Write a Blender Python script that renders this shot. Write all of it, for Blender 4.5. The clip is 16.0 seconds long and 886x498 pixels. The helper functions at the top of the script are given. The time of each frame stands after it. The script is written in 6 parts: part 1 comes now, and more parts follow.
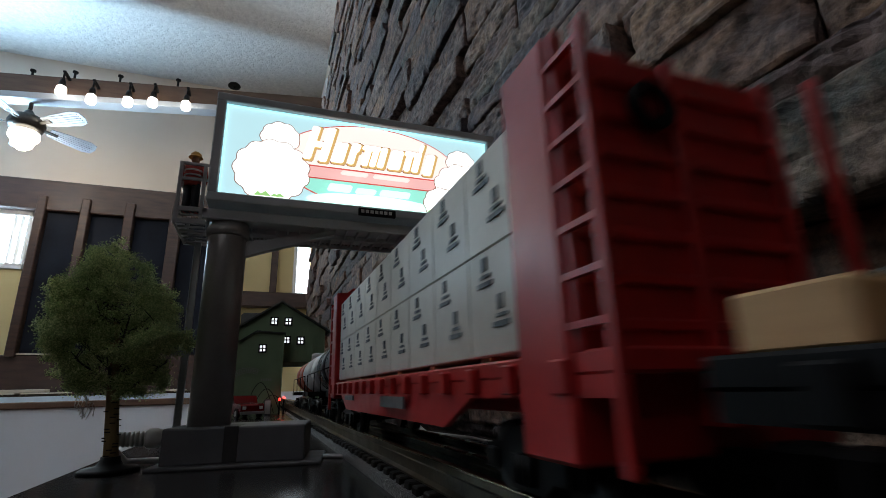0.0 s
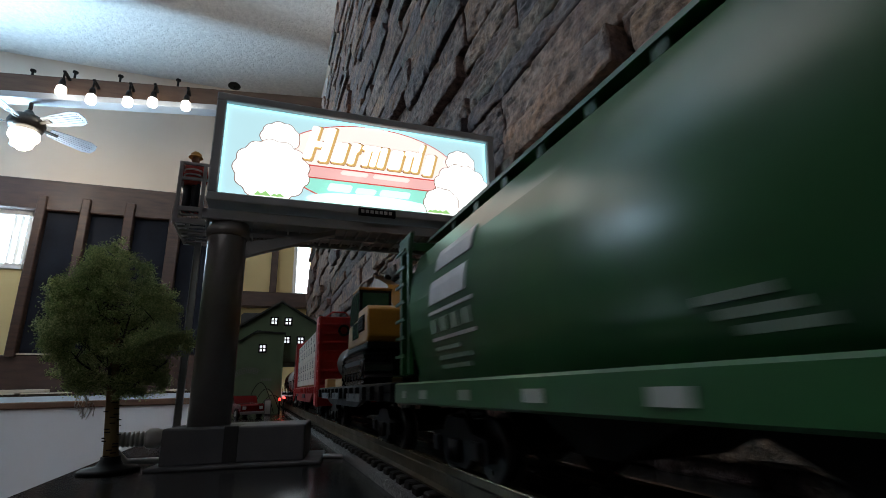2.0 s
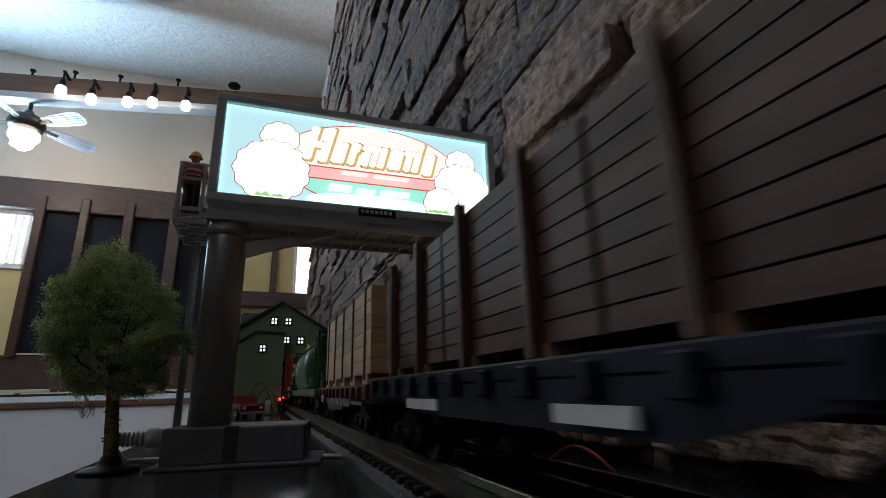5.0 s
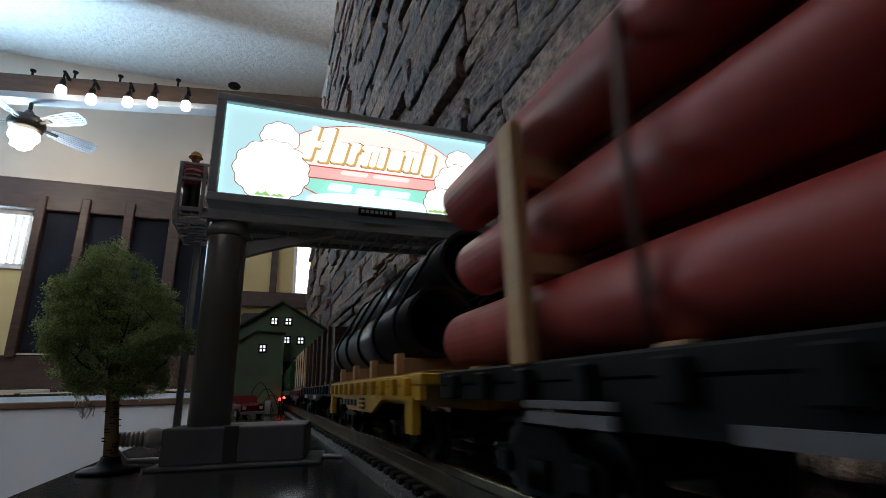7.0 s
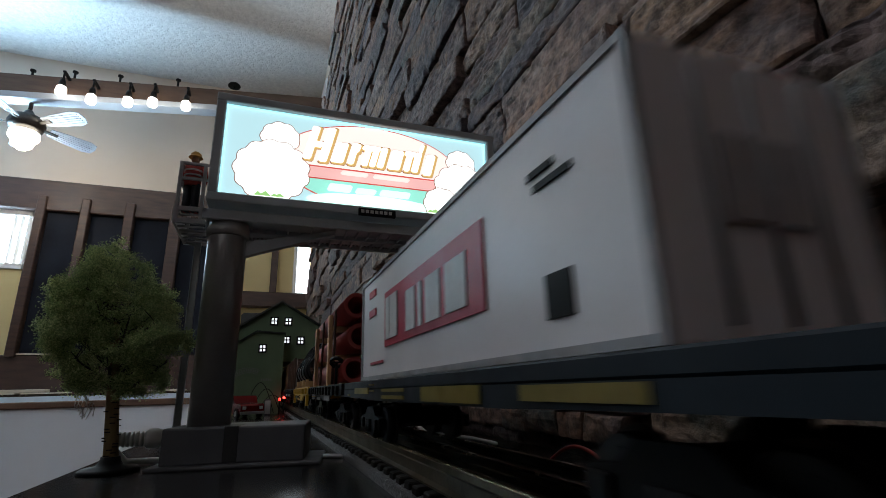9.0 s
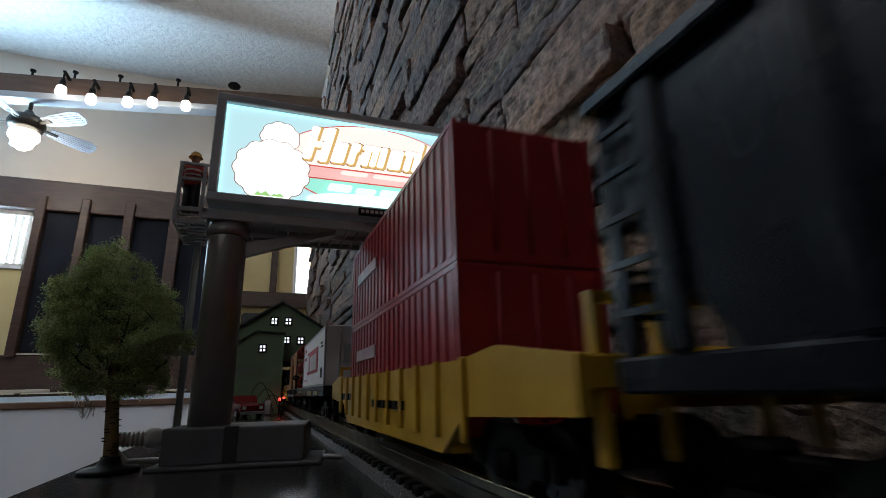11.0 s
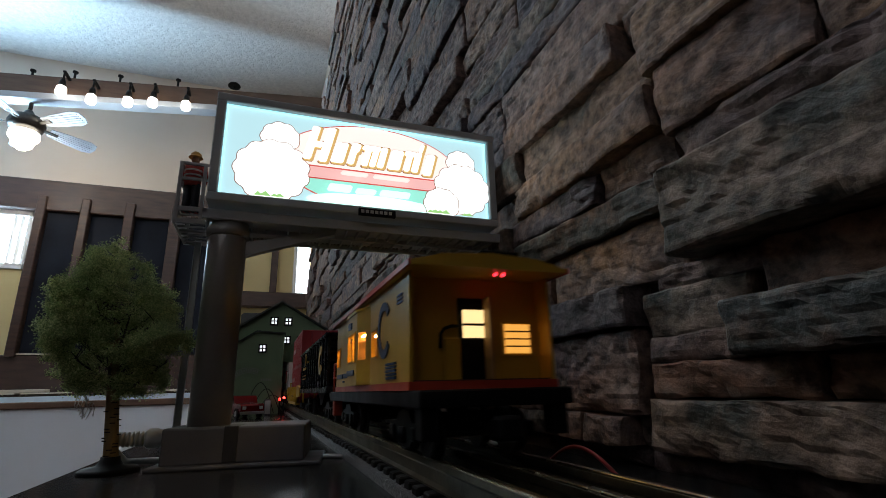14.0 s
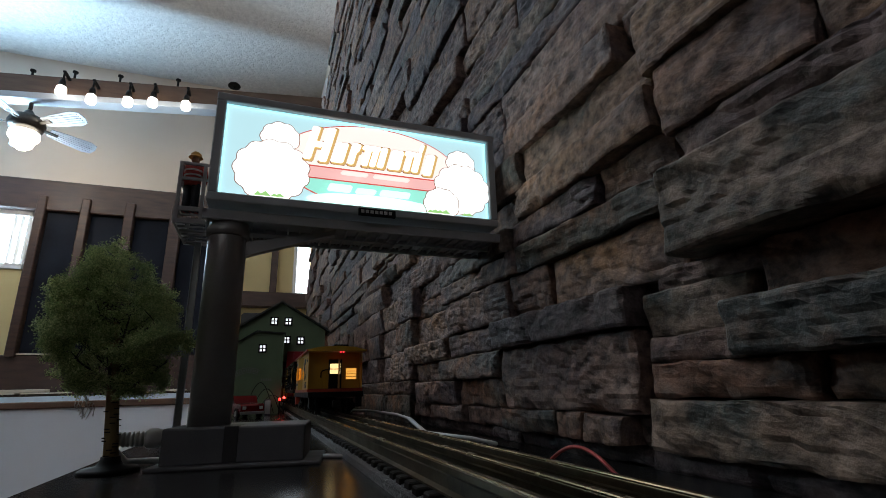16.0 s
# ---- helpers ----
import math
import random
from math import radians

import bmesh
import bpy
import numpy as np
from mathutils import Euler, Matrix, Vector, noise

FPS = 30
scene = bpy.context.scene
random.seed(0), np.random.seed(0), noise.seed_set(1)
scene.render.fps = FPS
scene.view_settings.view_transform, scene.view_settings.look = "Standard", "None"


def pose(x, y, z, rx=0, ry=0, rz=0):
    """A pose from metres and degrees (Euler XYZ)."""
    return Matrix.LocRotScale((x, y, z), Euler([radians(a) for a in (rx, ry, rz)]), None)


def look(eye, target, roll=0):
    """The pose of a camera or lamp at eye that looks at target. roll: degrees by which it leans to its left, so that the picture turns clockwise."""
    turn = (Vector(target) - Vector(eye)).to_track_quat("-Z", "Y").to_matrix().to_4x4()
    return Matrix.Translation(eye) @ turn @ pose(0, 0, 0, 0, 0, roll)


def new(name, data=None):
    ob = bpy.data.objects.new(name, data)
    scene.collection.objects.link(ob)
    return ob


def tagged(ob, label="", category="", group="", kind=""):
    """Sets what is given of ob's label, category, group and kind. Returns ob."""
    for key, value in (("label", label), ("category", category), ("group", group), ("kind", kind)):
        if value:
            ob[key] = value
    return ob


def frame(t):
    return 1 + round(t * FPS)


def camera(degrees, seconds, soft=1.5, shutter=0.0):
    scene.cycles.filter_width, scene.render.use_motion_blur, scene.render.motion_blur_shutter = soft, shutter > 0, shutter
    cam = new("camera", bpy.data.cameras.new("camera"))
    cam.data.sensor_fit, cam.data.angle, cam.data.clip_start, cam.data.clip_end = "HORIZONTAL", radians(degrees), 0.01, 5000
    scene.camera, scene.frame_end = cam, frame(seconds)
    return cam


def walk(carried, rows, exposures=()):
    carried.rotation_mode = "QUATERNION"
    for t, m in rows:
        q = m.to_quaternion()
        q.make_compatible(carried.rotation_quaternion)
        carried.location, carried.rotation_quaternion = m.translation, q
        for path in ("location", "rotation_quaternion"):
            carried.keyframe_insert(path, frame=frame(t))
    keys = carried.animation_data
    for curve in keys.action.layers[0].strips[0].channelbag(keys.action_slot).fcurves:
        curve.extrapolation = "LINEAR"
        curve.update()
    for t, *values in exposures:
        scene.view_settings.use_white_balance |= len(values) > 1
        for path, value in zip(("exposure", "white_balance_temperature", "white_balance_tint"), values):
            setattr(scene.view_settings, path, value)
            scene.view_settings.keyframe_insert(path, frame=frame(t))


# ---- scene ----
# ---- camera ----
cam = camera(84.7, 16.0, soft=0.6, shutter=0.5)
EYE = (0.0, 0.0, 0.041)
VIEW = look(EYE, (0.33565, 0.90085, 0.041 + 0.27532), -1.52)
walk(cam, [(0.0, VIEW), (16.0, VIEW)], exposures=[(0.0, 0.0), (16.0, 0.0)])

# ---- world and lights ----
world = bpy.data.worlds.new("world")
scene.world = world
world.use_nodes = True
wn, wl = world.node_tree.nodes, world.node_tree.links
sky = wn.new("ShaderNodeTexSky")
sky.sky_type = "NISHITA"
sky.sun_disc = False
sky.sun_elevation, sky.sun_rotation = radians(35), radians(200)
wl.new(sky.outputs[0], wn["Background"].inputs[0])
wn["Background"].inputs[1].default_value = 0.05


def window_light(name, m, w, h, watts, colour):
    d = bpy.data.lights.new(name, "AREA")
    d.shape, d.size, d.size_y, d.energy, d.color = "RECTANGLE", w, h, watts, colour
    ob = new(name, d)
    ob.matrix_world = m
    return ob


# far window daylight, added lamps in unseen back and side openings, lit fan globe
window_light("daylight_far_window", look((-3.0, 5.44, 1.51), (-2.0, 3.2, 3.45)), 1.5, 0.5, 198, (0.49, 0.77, 1.0)).data.spread = radians(108)
window_light("added_back_light", look((-2.4, -2.92, 2.5), (-1.2, -0.6, 3.45)), 1.7, 1.1, 14, (0.98, 0.95, 1.0)).data.spread = radians(108)
window_light("added_side_light", look((-4.34, 1.9, 2.3), (-2.2, 1.5, 3.45)), 1.7, 1.0, 84, (1.0, 0.94, 0.94)).data.spread = radians(84)
lamp = bpy.data.lights.new("fan_lamp", "POINT")
lamp.energy, lamp.color, lamp.shadow_soft_size = 8, (1.0, 0.84, 0.64), 0.12
new("fan_lamp", lamp).location = (-2.035, 4.7, 1.86)


# ---- materials ----
def nodes_of(name):
    m = bpy.data.materials.new(name)
    m.use_nodes = True
    return m, m.node_tree.nodes, m.node_tree.links, m.node_tree.nodes["Principled BSDF"]


def mat(name, a, b=None, rough=0.5, metal=0.0, scale=60.0, fine=400.0, bump=0.0, dist=0.001, rand=0.0, island=False, stretch=(1, 1, 1), rough_var=0.15, spec=0.5, coat=0.0):
    """Two-scale procedural surface: colours a and b mixed by coarse and fine noise, with roughness variation and relief."""
    m, n, l, p = nodes_of(name)
    b = b or tuple(c * 0.72 for c in a)
    tc = n.new("ShaderNodeTexCoord")
    mp = n.new("ShaderNodeMapping")
    mp.inputs["Scale"].default_value = stretch
    l.new(tc.outputs["Object"], mp.inputs[0])
    n1, n2 = n.new("ShaderNodeTexNoise"), n.new("ShaderNodeTexNoise")
    n1.inputs["Scale"].default_value, n1.inputs["Detail"].default_value = scale, 5.0
    n2.inputs["Scale"].default_value, n2.inputs["Detail"].default_value = fine, 3.0
    for q in (n1, n2):
        l.new(mp.outputs[0], q.inputs["Vector"])
    add = n.new("ShaderNodeMath")
    add.operation = "MULTIPLY_ADD"
    add.inputs[1].default_value = 0.4
    l.new(n2.outputs["Fac"], add.inputs[0])
    l.new(n1.outputs["Fac"], add.inputs[2])
    mr = n.new("ShaderNodeMapRange")
    mr.inputs[1].default_value, mr.inputs[2].default_value = 0.45, 0.95
    l.new(add.outputs[0], mr.inputs[0])
    mix = n.new("ShaderNodeMix")
    mix.data_type = "RGBA"
    mix.inputs[6].default_value, mix.inputs[7].default_value = (*a, 1), (*b, 1)
    l.new(mr.outputs[0], mix.inputs[0])
    out = mix.outputs[2]
    if rand:
        src = n.new("ShaderNodeNewGeometry").outputs["Random Per Island"] if island else n.new("ShaderNodeObjectInfo").outputs["Random"]
        hsv = n.new("ShaderNodeHueSaturation")
        v = n.new("ShaderNodeMapRange")
        v.inputs[3].default_value, v.inputs[4].default_value = 1 - rand, 1 + rand
        l.new(src, v.inputs[0])
        l.new(v.outputs[0], hsv.inputs["Value"])
        l.new(out, hsv.inputs["Color"])
        out = hsv.outputs[0]
    l.new(out, p.inputs["Base Color"])
    rr = n.new("ShaderNodeMapRange")
    rr.inputs[3].default_value, rr.inputs[4].default_value = max(0.02, rough - rough_var), min(1, rough + rough_var)
    l.new(n1.outputs["Fac"], rr.inputs[0])
    l.new(rr.outputs[0], p.inputs["Roughness"])
    p.inputs["Metallic"].default_value = metal
    p.inputs["Specular IOR Level"].default_value = spec
    p.inputs["Coat Weight"].default_value = coat
    if bump:
        bp = n.new("ShaderNodeBump")
        bp.inputs["Strength"].default_value, bp.inputs["Distance"].default_value = bump, dist
        l.new(add.outputs[0], bp.inputs["Height"])
        l.new(bp.outputs[0], p.inputs["Normal"])
    return m


def glow(name, colour, strength):
    m, n, l, p = nodes_of(name)
    p.inputs["Base Color"].default_value = (*[c * 0.5 for c in colour], 1)
    p.inputs["Emission Color"].default_value = (*colour, 1)
    p.inputs["Emission Strength"].default_value = strength
    p.inputs["Roughness"].default_value = 0.35
    return m


def stone_mat(name, tones, rough=0.75):
    """Split stone: each stone takes its own tone, with veins, flakes and pitted relief."""
    m, n, l, p = nodes_of(name)
    tc, info = n.new("ShaderNodeTexCoord"), n.new("ShaderNodeObjectInfo")
    geo = n.new("ShaderNodeNewGeometry")
    ramp = n.new("ShaderNodeValToRGB")
    ramp.color_ramp.interpolation = "LINEAR"
    while len(ramp.color_ramp.elements) < len(tones):
        ramp.color_ramp.elements.new(0.5)
    for i, (e, c) in enumerate(zip(ramp.color_ramp.elements, tones)):
        e.position, e.color = i / (len(tones) - 1), (*c, 1)
    rnd = n.new("ShaderNodeMath")
    rnd.operation = "ADD"
    l.new(info.outputs["Random"], rnd.inputs[0])
    l.new(geo.outputs["Random Per Island"], rnd.inputs[1])
    fr = n.new("ShaderNodeMath")
    fr.operation = "FRACT"
    l.new(rnd.outputs[0], fr.inputs[0])
    big, med, fine = (n.new("ShaderNodeTexNoise") for _ in range(3))
    for q, s, d in ((big, 18, 6), (med, 105, 7), (fine, 900, 3)):
        q.inputs["Scale"].default_value, q.inputs["Detail"].default_value = s, d
        q.inputs["Roughness"].default_value = 0.65
    mp = n.new("ShaderNodeMapping")
    mp.inputs["Scale"].default_value = (1, 0.9, 1.15)
    l.new(tc.outputs["Object"], mp.inputs[0])
    for q in (big, med, fine):
        l.new(mp.outputs[0], q.inputs["Vector"])
    jig = n.new("ShaderNodeMath")
    jig.operation = "MULTIPLY_ADD"
    jig.inputs[1].default_value, jig.inputs[2].default_value = 0.55, -0.27
    l.new(big.outputs["Fac"], jig.inputs[0])
    s2 = n.new("ShaderNodeMath")
    l.new(jig.outputs[0], s2.inputs[0])
    l.new(fr.outputs[0], s2.inputs[1])
    l.new(s2.outputs[0], ramp.inputs[0])
    mr = n.new("ShaderNodeMapRange")
    mr.inputs[1].default_value, mr.inputs[2].default_value, mr.inputs[3].default_value, mr.inputs[4].default_value = 0.36, 0.64, 0.32, 1.55
    l.new(med.outputs["Fac"], mr.inputs[0])
    hsv = n.new("ShaderNodeHueSaturation")
    l.new(ramp.outputs[0], hsv.inputs["Color"])
    l.new(mr.outputs[0], hsv.inputs["Value"])
    l.new(hsv.outputs[0], p.inputs["Base Color"])
    p.inputs["Roughness"].default_value, p.inputs["Specular IOR Level"].default_value = rough, 0.22
    warm = n.new("ShaderNodeMapRange")
    warm.inputs[1].default_value, warm.inputs[2].default_value, warm.inputs[3].default_value, warm.inputs[4].default_value = 0.35, 0.68, 0.7, 1.25
    l.new(big.outputs["Fac"], warm.inputs[0])
    l.new(warm.outputs[0], hsv.inputs["Saturation"])
    h = n.new("ShaderNodeMath")
    h.operation = "MULTIPLY_ADD"
    h.inputs[1].default_value = 0.14
    l.new(fine.outputs["Fac"], h.inputs[0])
    l.new(med.outputs["Fac"], h.inputs[2])
    bp = n.new("ShaderNodeBump")
    bp.inputs["Strength"].default_value, bp.inputs["Distance"].default_value = 0.45, 0.0040
    l.new(h.outputs[0], bp.inputs["Height"])
    l.new(bp.outputs[0], p.inputs["Normal"])
    return m


STONE = stone_mat("split_stone", [(0.081, 0.064, 0.075), (0.286, 0.178, 0.127), (0.126, 0.083, 0.078), (0.312, 0.195, 0.127), (0.076, 0.081, 0.074), (0.244, 0.126, 0.078), (0.148, 0.102, 0.092), (0.072, 0.061, 0.068)], 0.52)
MORTAR = mat("dark_mortar", (0.05, 0.047, 0.045), (0.025, 0.025, 0.025), 0.9, scale=40, fine=300, bump=0.6, dist=0.004)
PLASTER = mat("cream_plaster", (0.68, 0.60, 0.52), (0.63, 0.555, 0.48), 0.85, scale=2.0, fine=120, bump=0.15, dist=0.003)
YELLOWPANEL = mat("yellow_painted_panel", (0.66, 0.54, 0.27), (0.60, 0.48, 0.23), 0.7, scale=2.0, fine=120, bump=0.1, dist=0.003)
GREYWALL = mat("grey_painted_wall", (0.71, 0.73, 0.77), (0.66, 0.68, 0.72), 0.8, scale=1.5, fine=150, bump=0.12, dist=0.003)
CEIL = mat("textured_ceiling_paint", (0.72, 0.72, 0.72), (0.55, 0.55, 0.56), 0.9, scale=28, fine=90, bump=1.0, dist=0.02)
TIMBER = mat("dark_stained_timber", (0.070, 0.034, 0.022), (0.030, 0.016, 0.012), 0.5, scale=5, fine=60, bump=0.3, dist=0.004, stretch=(1, 1, 6))
BEAMWOOD = mat("brown_beam_wood", (0.095, 0.052, 0.030), (0.06, 0.032, 0.020), 0.55, scale=5, fine=60, bump=0.3, dist=0.004, stretch=(1, 6, 6))
NAVY = mat("dark_navy_panel", (0.010, 0.014, 0.024), (0.006, 0.008, 0.014), 0.7, scale=3, fine=50, spec=0.15)
CARPET = mat("brown_carpet", (0.16, 0.12, 0.09), (0.10, 0.075, 0.06), 0.95, scale=12, fine=300, bump=0.5, dist=0.006)
BLUEPAINT = mat("pale_blue_grey_paint", (0.42, 0.45, 0.50), (0.36, 0.39, 0.43), 0.5, scale=10, fine=100)
WHITEPAINT = mat("white_trim_paint", (0.78, 0.79, 0.80), (0.70, 0.71, 0.72), 0.4, scale=10, fine=100)
SHELFTOP = mat("black_laminate", (0.014, 0.014, 0.015), (0.020, 0.019, 0.018), 0.19, scale=18, fine=500, bump=0.06, dist=0.0006, rough_var=0.10)
SHELFEDGE = mat("brown_shelf_edge", (0.16, 0.085, 0.05), (0.09, 0.05, 0.03), 0.4, scale=6, fine=80)
GREYPLASTIC = mat("warm_grey_plastic", (0.15, 0.15, 0.158), (0.12, 0.12, 0.127), 0.5, scale=70, fine=900, bump=0.05, dist=0.0003)
POSTGREY = mat("metallic_grey_paint", (0.36, 0.355, 0.345), (0.29, 0.28, 0.27), 0.36, 0.55, scale=40, fine=700)
FRAMEGREY = mat("dark_grey_sign_frame", (0.46, 0.48, 0.49), (0.39, 0.41, 0.42), 0.5, 0.1, scale=60, fine=900)
BLACK = mat("black_plastic", (0.0045, 0.0045, 0.005), (0.007, 0.007, 0.007), 0.55, scale=90, fine=900, bump=0.1, dist=0.0003, spec=0.15)
RUBBERBLACK = mat("black_pipe_plastic", (0.012, 0.013, 0.016), (0.017, 0.017, 0.019), 0.36, scale=60, fine=800, rough_var=0.08, spec=0.4)
STEEL = mat("tarnished_rail_steel", (0.56, 0.47, 0.31), (0.30, 0.24, 0.15), 0.25, 0.95, scale=50, fine=600, rough_var=0.12, bump=0.1, dist=0.0003)
RAILSIDE = mat("dark_tarnished_rail", (0.16, 0.125, 0.075), (0.06, 0.047, 0.03), 0.34, 0.8, scale=50, fine=600, bump=0.1, dist=0.0003)
SEAM = mat("dark_grey_plastic", (0.05, 0.05, 0.05), (0.04, 0.04, 0.04), 0.5, scale=70, fine=900)
TIE = mat("dark_sleeper", (0.022, 0.017, 0.013), (0.012, 0.010, 0.009), 0.75, scale=120, fine=900, bump=0.4, dist=0.0006, spec=0.2)
WHITEPL = mat("white_plastic", (0.66, 0.65, 0.63), (0.58, 0.57, 0.55), 0.4, scale=60, fine=700)
GLASS_W = glow("window_daylight", (0.86, 0.95, 1.0), 3.2)
BULB = glow("lamp_glass", (1.0, 0.93, 0.80), 14.0)


# ---- mesh helpers ----
def box(bm, x0, x1, y0, y1, z0, z1, b=0.0, seg=1):
    vs = [bm.verts.new((x, y, z)) for x in (x0, x1) for y in (y0, y1) for z in (z0, z1)]
    fs = [bm.faces.new([vs[i] for i in q]) for q in ((0, 1, 3, 2), (4, 6, 7, 5), (0, 4, 5, 1), (2, 3, 7, 6), (0, 2, 6, 4), (1, 5, 7, 3))]
    if b:
        es = list({e for f in fs for e in f.edges})
        bmesh.ops.bevel(bm, geom=es, offset=b, segments=seg, affect="EDGES", profile=0.5)
    return bm


def prism(bm, pts, axis, a, b):
    """Extrude a closed outline (list of 2D points) along an axis from a to b."""
    def at(p, t):
        return {"x": (t, p[0], p[1]), "y": (p[0], t, p[1]), "z": (p[0], p[1], t)}[axis]
    lo, hi = [bm.verts.new(at(p, a)) for p in pts], [bm.verts.new(at(p, b)) for p in pts]
    bm.faces.new(lo)
    bm.faces.new(hi[::-1])
    k = len(pts)
    for i in range(k):
        bm.faces.new((lo[i], hi[i], hi[(i + 1) % k], lo[(i + 1) % k]))
    bmesh.ops.recalc_face_normals(bm, faces=bm.faces)
    return bm


def rod(bm, p, q, r, seg=10, r2=None, hollow=0.0):
    """A cylinder or cone from p to q; hollow gives a pipe with that inner radius."""
    p, q = Vector(p), Vector(q)
    d = (q - p).normalized()
    u = d.orthogonal().normalized()
    v = d.cross(u)
    r2 = r if r2 is None else r2

    def ring(c, rad):
        return [bm.verts.new(c + (u * math.cos(a) + v * math.sin(a)) * rad) for a in (2 * math.pi * i / seg for i in range(seg))]
    A, B = ring(p, r), ring(q, r2)
    for i in range(seg):
        f = bm.faces.new((A[i], A[(i + 1) % seg], B[(i + 1) % seg], B[i]))
        f.smooth = True
    if hollow:
        C, D = ring(p, hollow), ring(q, hollow)
        for i in range(seg):
            j = (i + 1) % seg
            f = bm.faces.new((C[j], C[i], D[i], D[j]))
            f.smooth = True
            bm.faces.new((A[j], A[i], C[i], C[j]))
            bm.faces.new((B[i], B[j], D[j], D[i]))
    else:
        bm.faces.new(A[::-1])
        bm.faces.new(B)
    return bm


def tube(bm, pts, r, seg=6):
    """A bent rod swept through the points."""
    pts = [Vector(p) for p in pts]
    rings, u = [], None
    for i, p in enumerate(pts):
        d = (pts[min(i + 1, len(pts) - 1)] - pts[max(i - 1, 0)]).normalized()
        u = d.orthogonal().normalized() if u is None else (u - d * u.dot(d)).normalized()
        v = d.cross(u)
        rings.append([bm.verts.new(p + (u * math.cos(a) + v * math.sin(a)) * r) for a in (2 * math.pi * k / seg for k in range(seg))])
    for A, C in zip(rings, rings[1:]):
        for i in range(seg):
            f = bm.faces.new((A[i], A[(i + 1) % seg], C[(i + 1) % seg], C[i]))
            f.smooth = True
    bm.faces.new(rings[0][::-1])
    bm.faces.new(rings[-1])
    return bm


def lathe(bm, prof, c=(0, 0, 0), seg=24):
    """Turn a profile of (radius, height) about the z axis through c."""
    rings = [[bm.verts.new((c[0] + r * math.cos(2 * math.pi * i / seg), c[1] + r * math.sin(2 * math.pi * i / seg), c[2] + z)) for i in range(seg)] for r, z in prof]
    for A, B in zip(rings, rings[1:]):
        for i in range(seg):
            f = bm.faces.new((A[i], A[(i + 1) % seg], B[(i + 1) % seg], B[i]))
            f.smooth = True
    bm.faces.new(rings[0][::-1])
    bm.faces.new(rings[-1])
    return bm


def ball(bm, c, r, sub=2, sq=(1, 1, 1)):
    g = bmesh.ops.create_icosphere(bm, subdivisions=sub, radius=1.0)
    for v in g["verts"]:
        v.co = Vector(c) + Vector((v.co.x * r * sq[0], v.co.y * r * sq[1], v.co.z * r * sq[2]))
    for f in bm.faces:
        if all(v in g["verts"] for v in f.verts[:1]):
            f.smooth = True
    return bm


def B():
    return bmesh.new()


def mesh_of(name, bm, material):
    me = bpy.data.meshes.new(name)
    bm.to_mesh(me)
    bm.free()
    if material:
        me.materials.append(material)
    return me


def part(name, bm, material, parent, label="", kind=""):
    ob = new(name, mesh_of(name, bm, material))
    ob.parent = parent
    return tagged(ob, label, kind=kind)


def share(name, me, parent, m):
    """One more piece on a shared mesh."""
    ob = new(name, me)
    ob.parent = parent
    ob.matrix_basis = m
    return ob


def thing(name, m, label, category, group="", kind=""):
    ob = new(name)
    ob.empty_display_size = 0.02
    ob.matrix_world = m
    return tagged(ob, label, category, group, kind)


def solid(name, bm, material, label, category, kind="", group=""):
    return tagged(new(name, mesh_of(name, bm, material)), label, category, group, kind)


I = Matrix.Identity(4)


# ---- room ----
FAR, LEFTX, RIGHTX, BACK, TOP, LOW = 5.5, -4.4, 0.46, -3.0, 3.48, -1.15


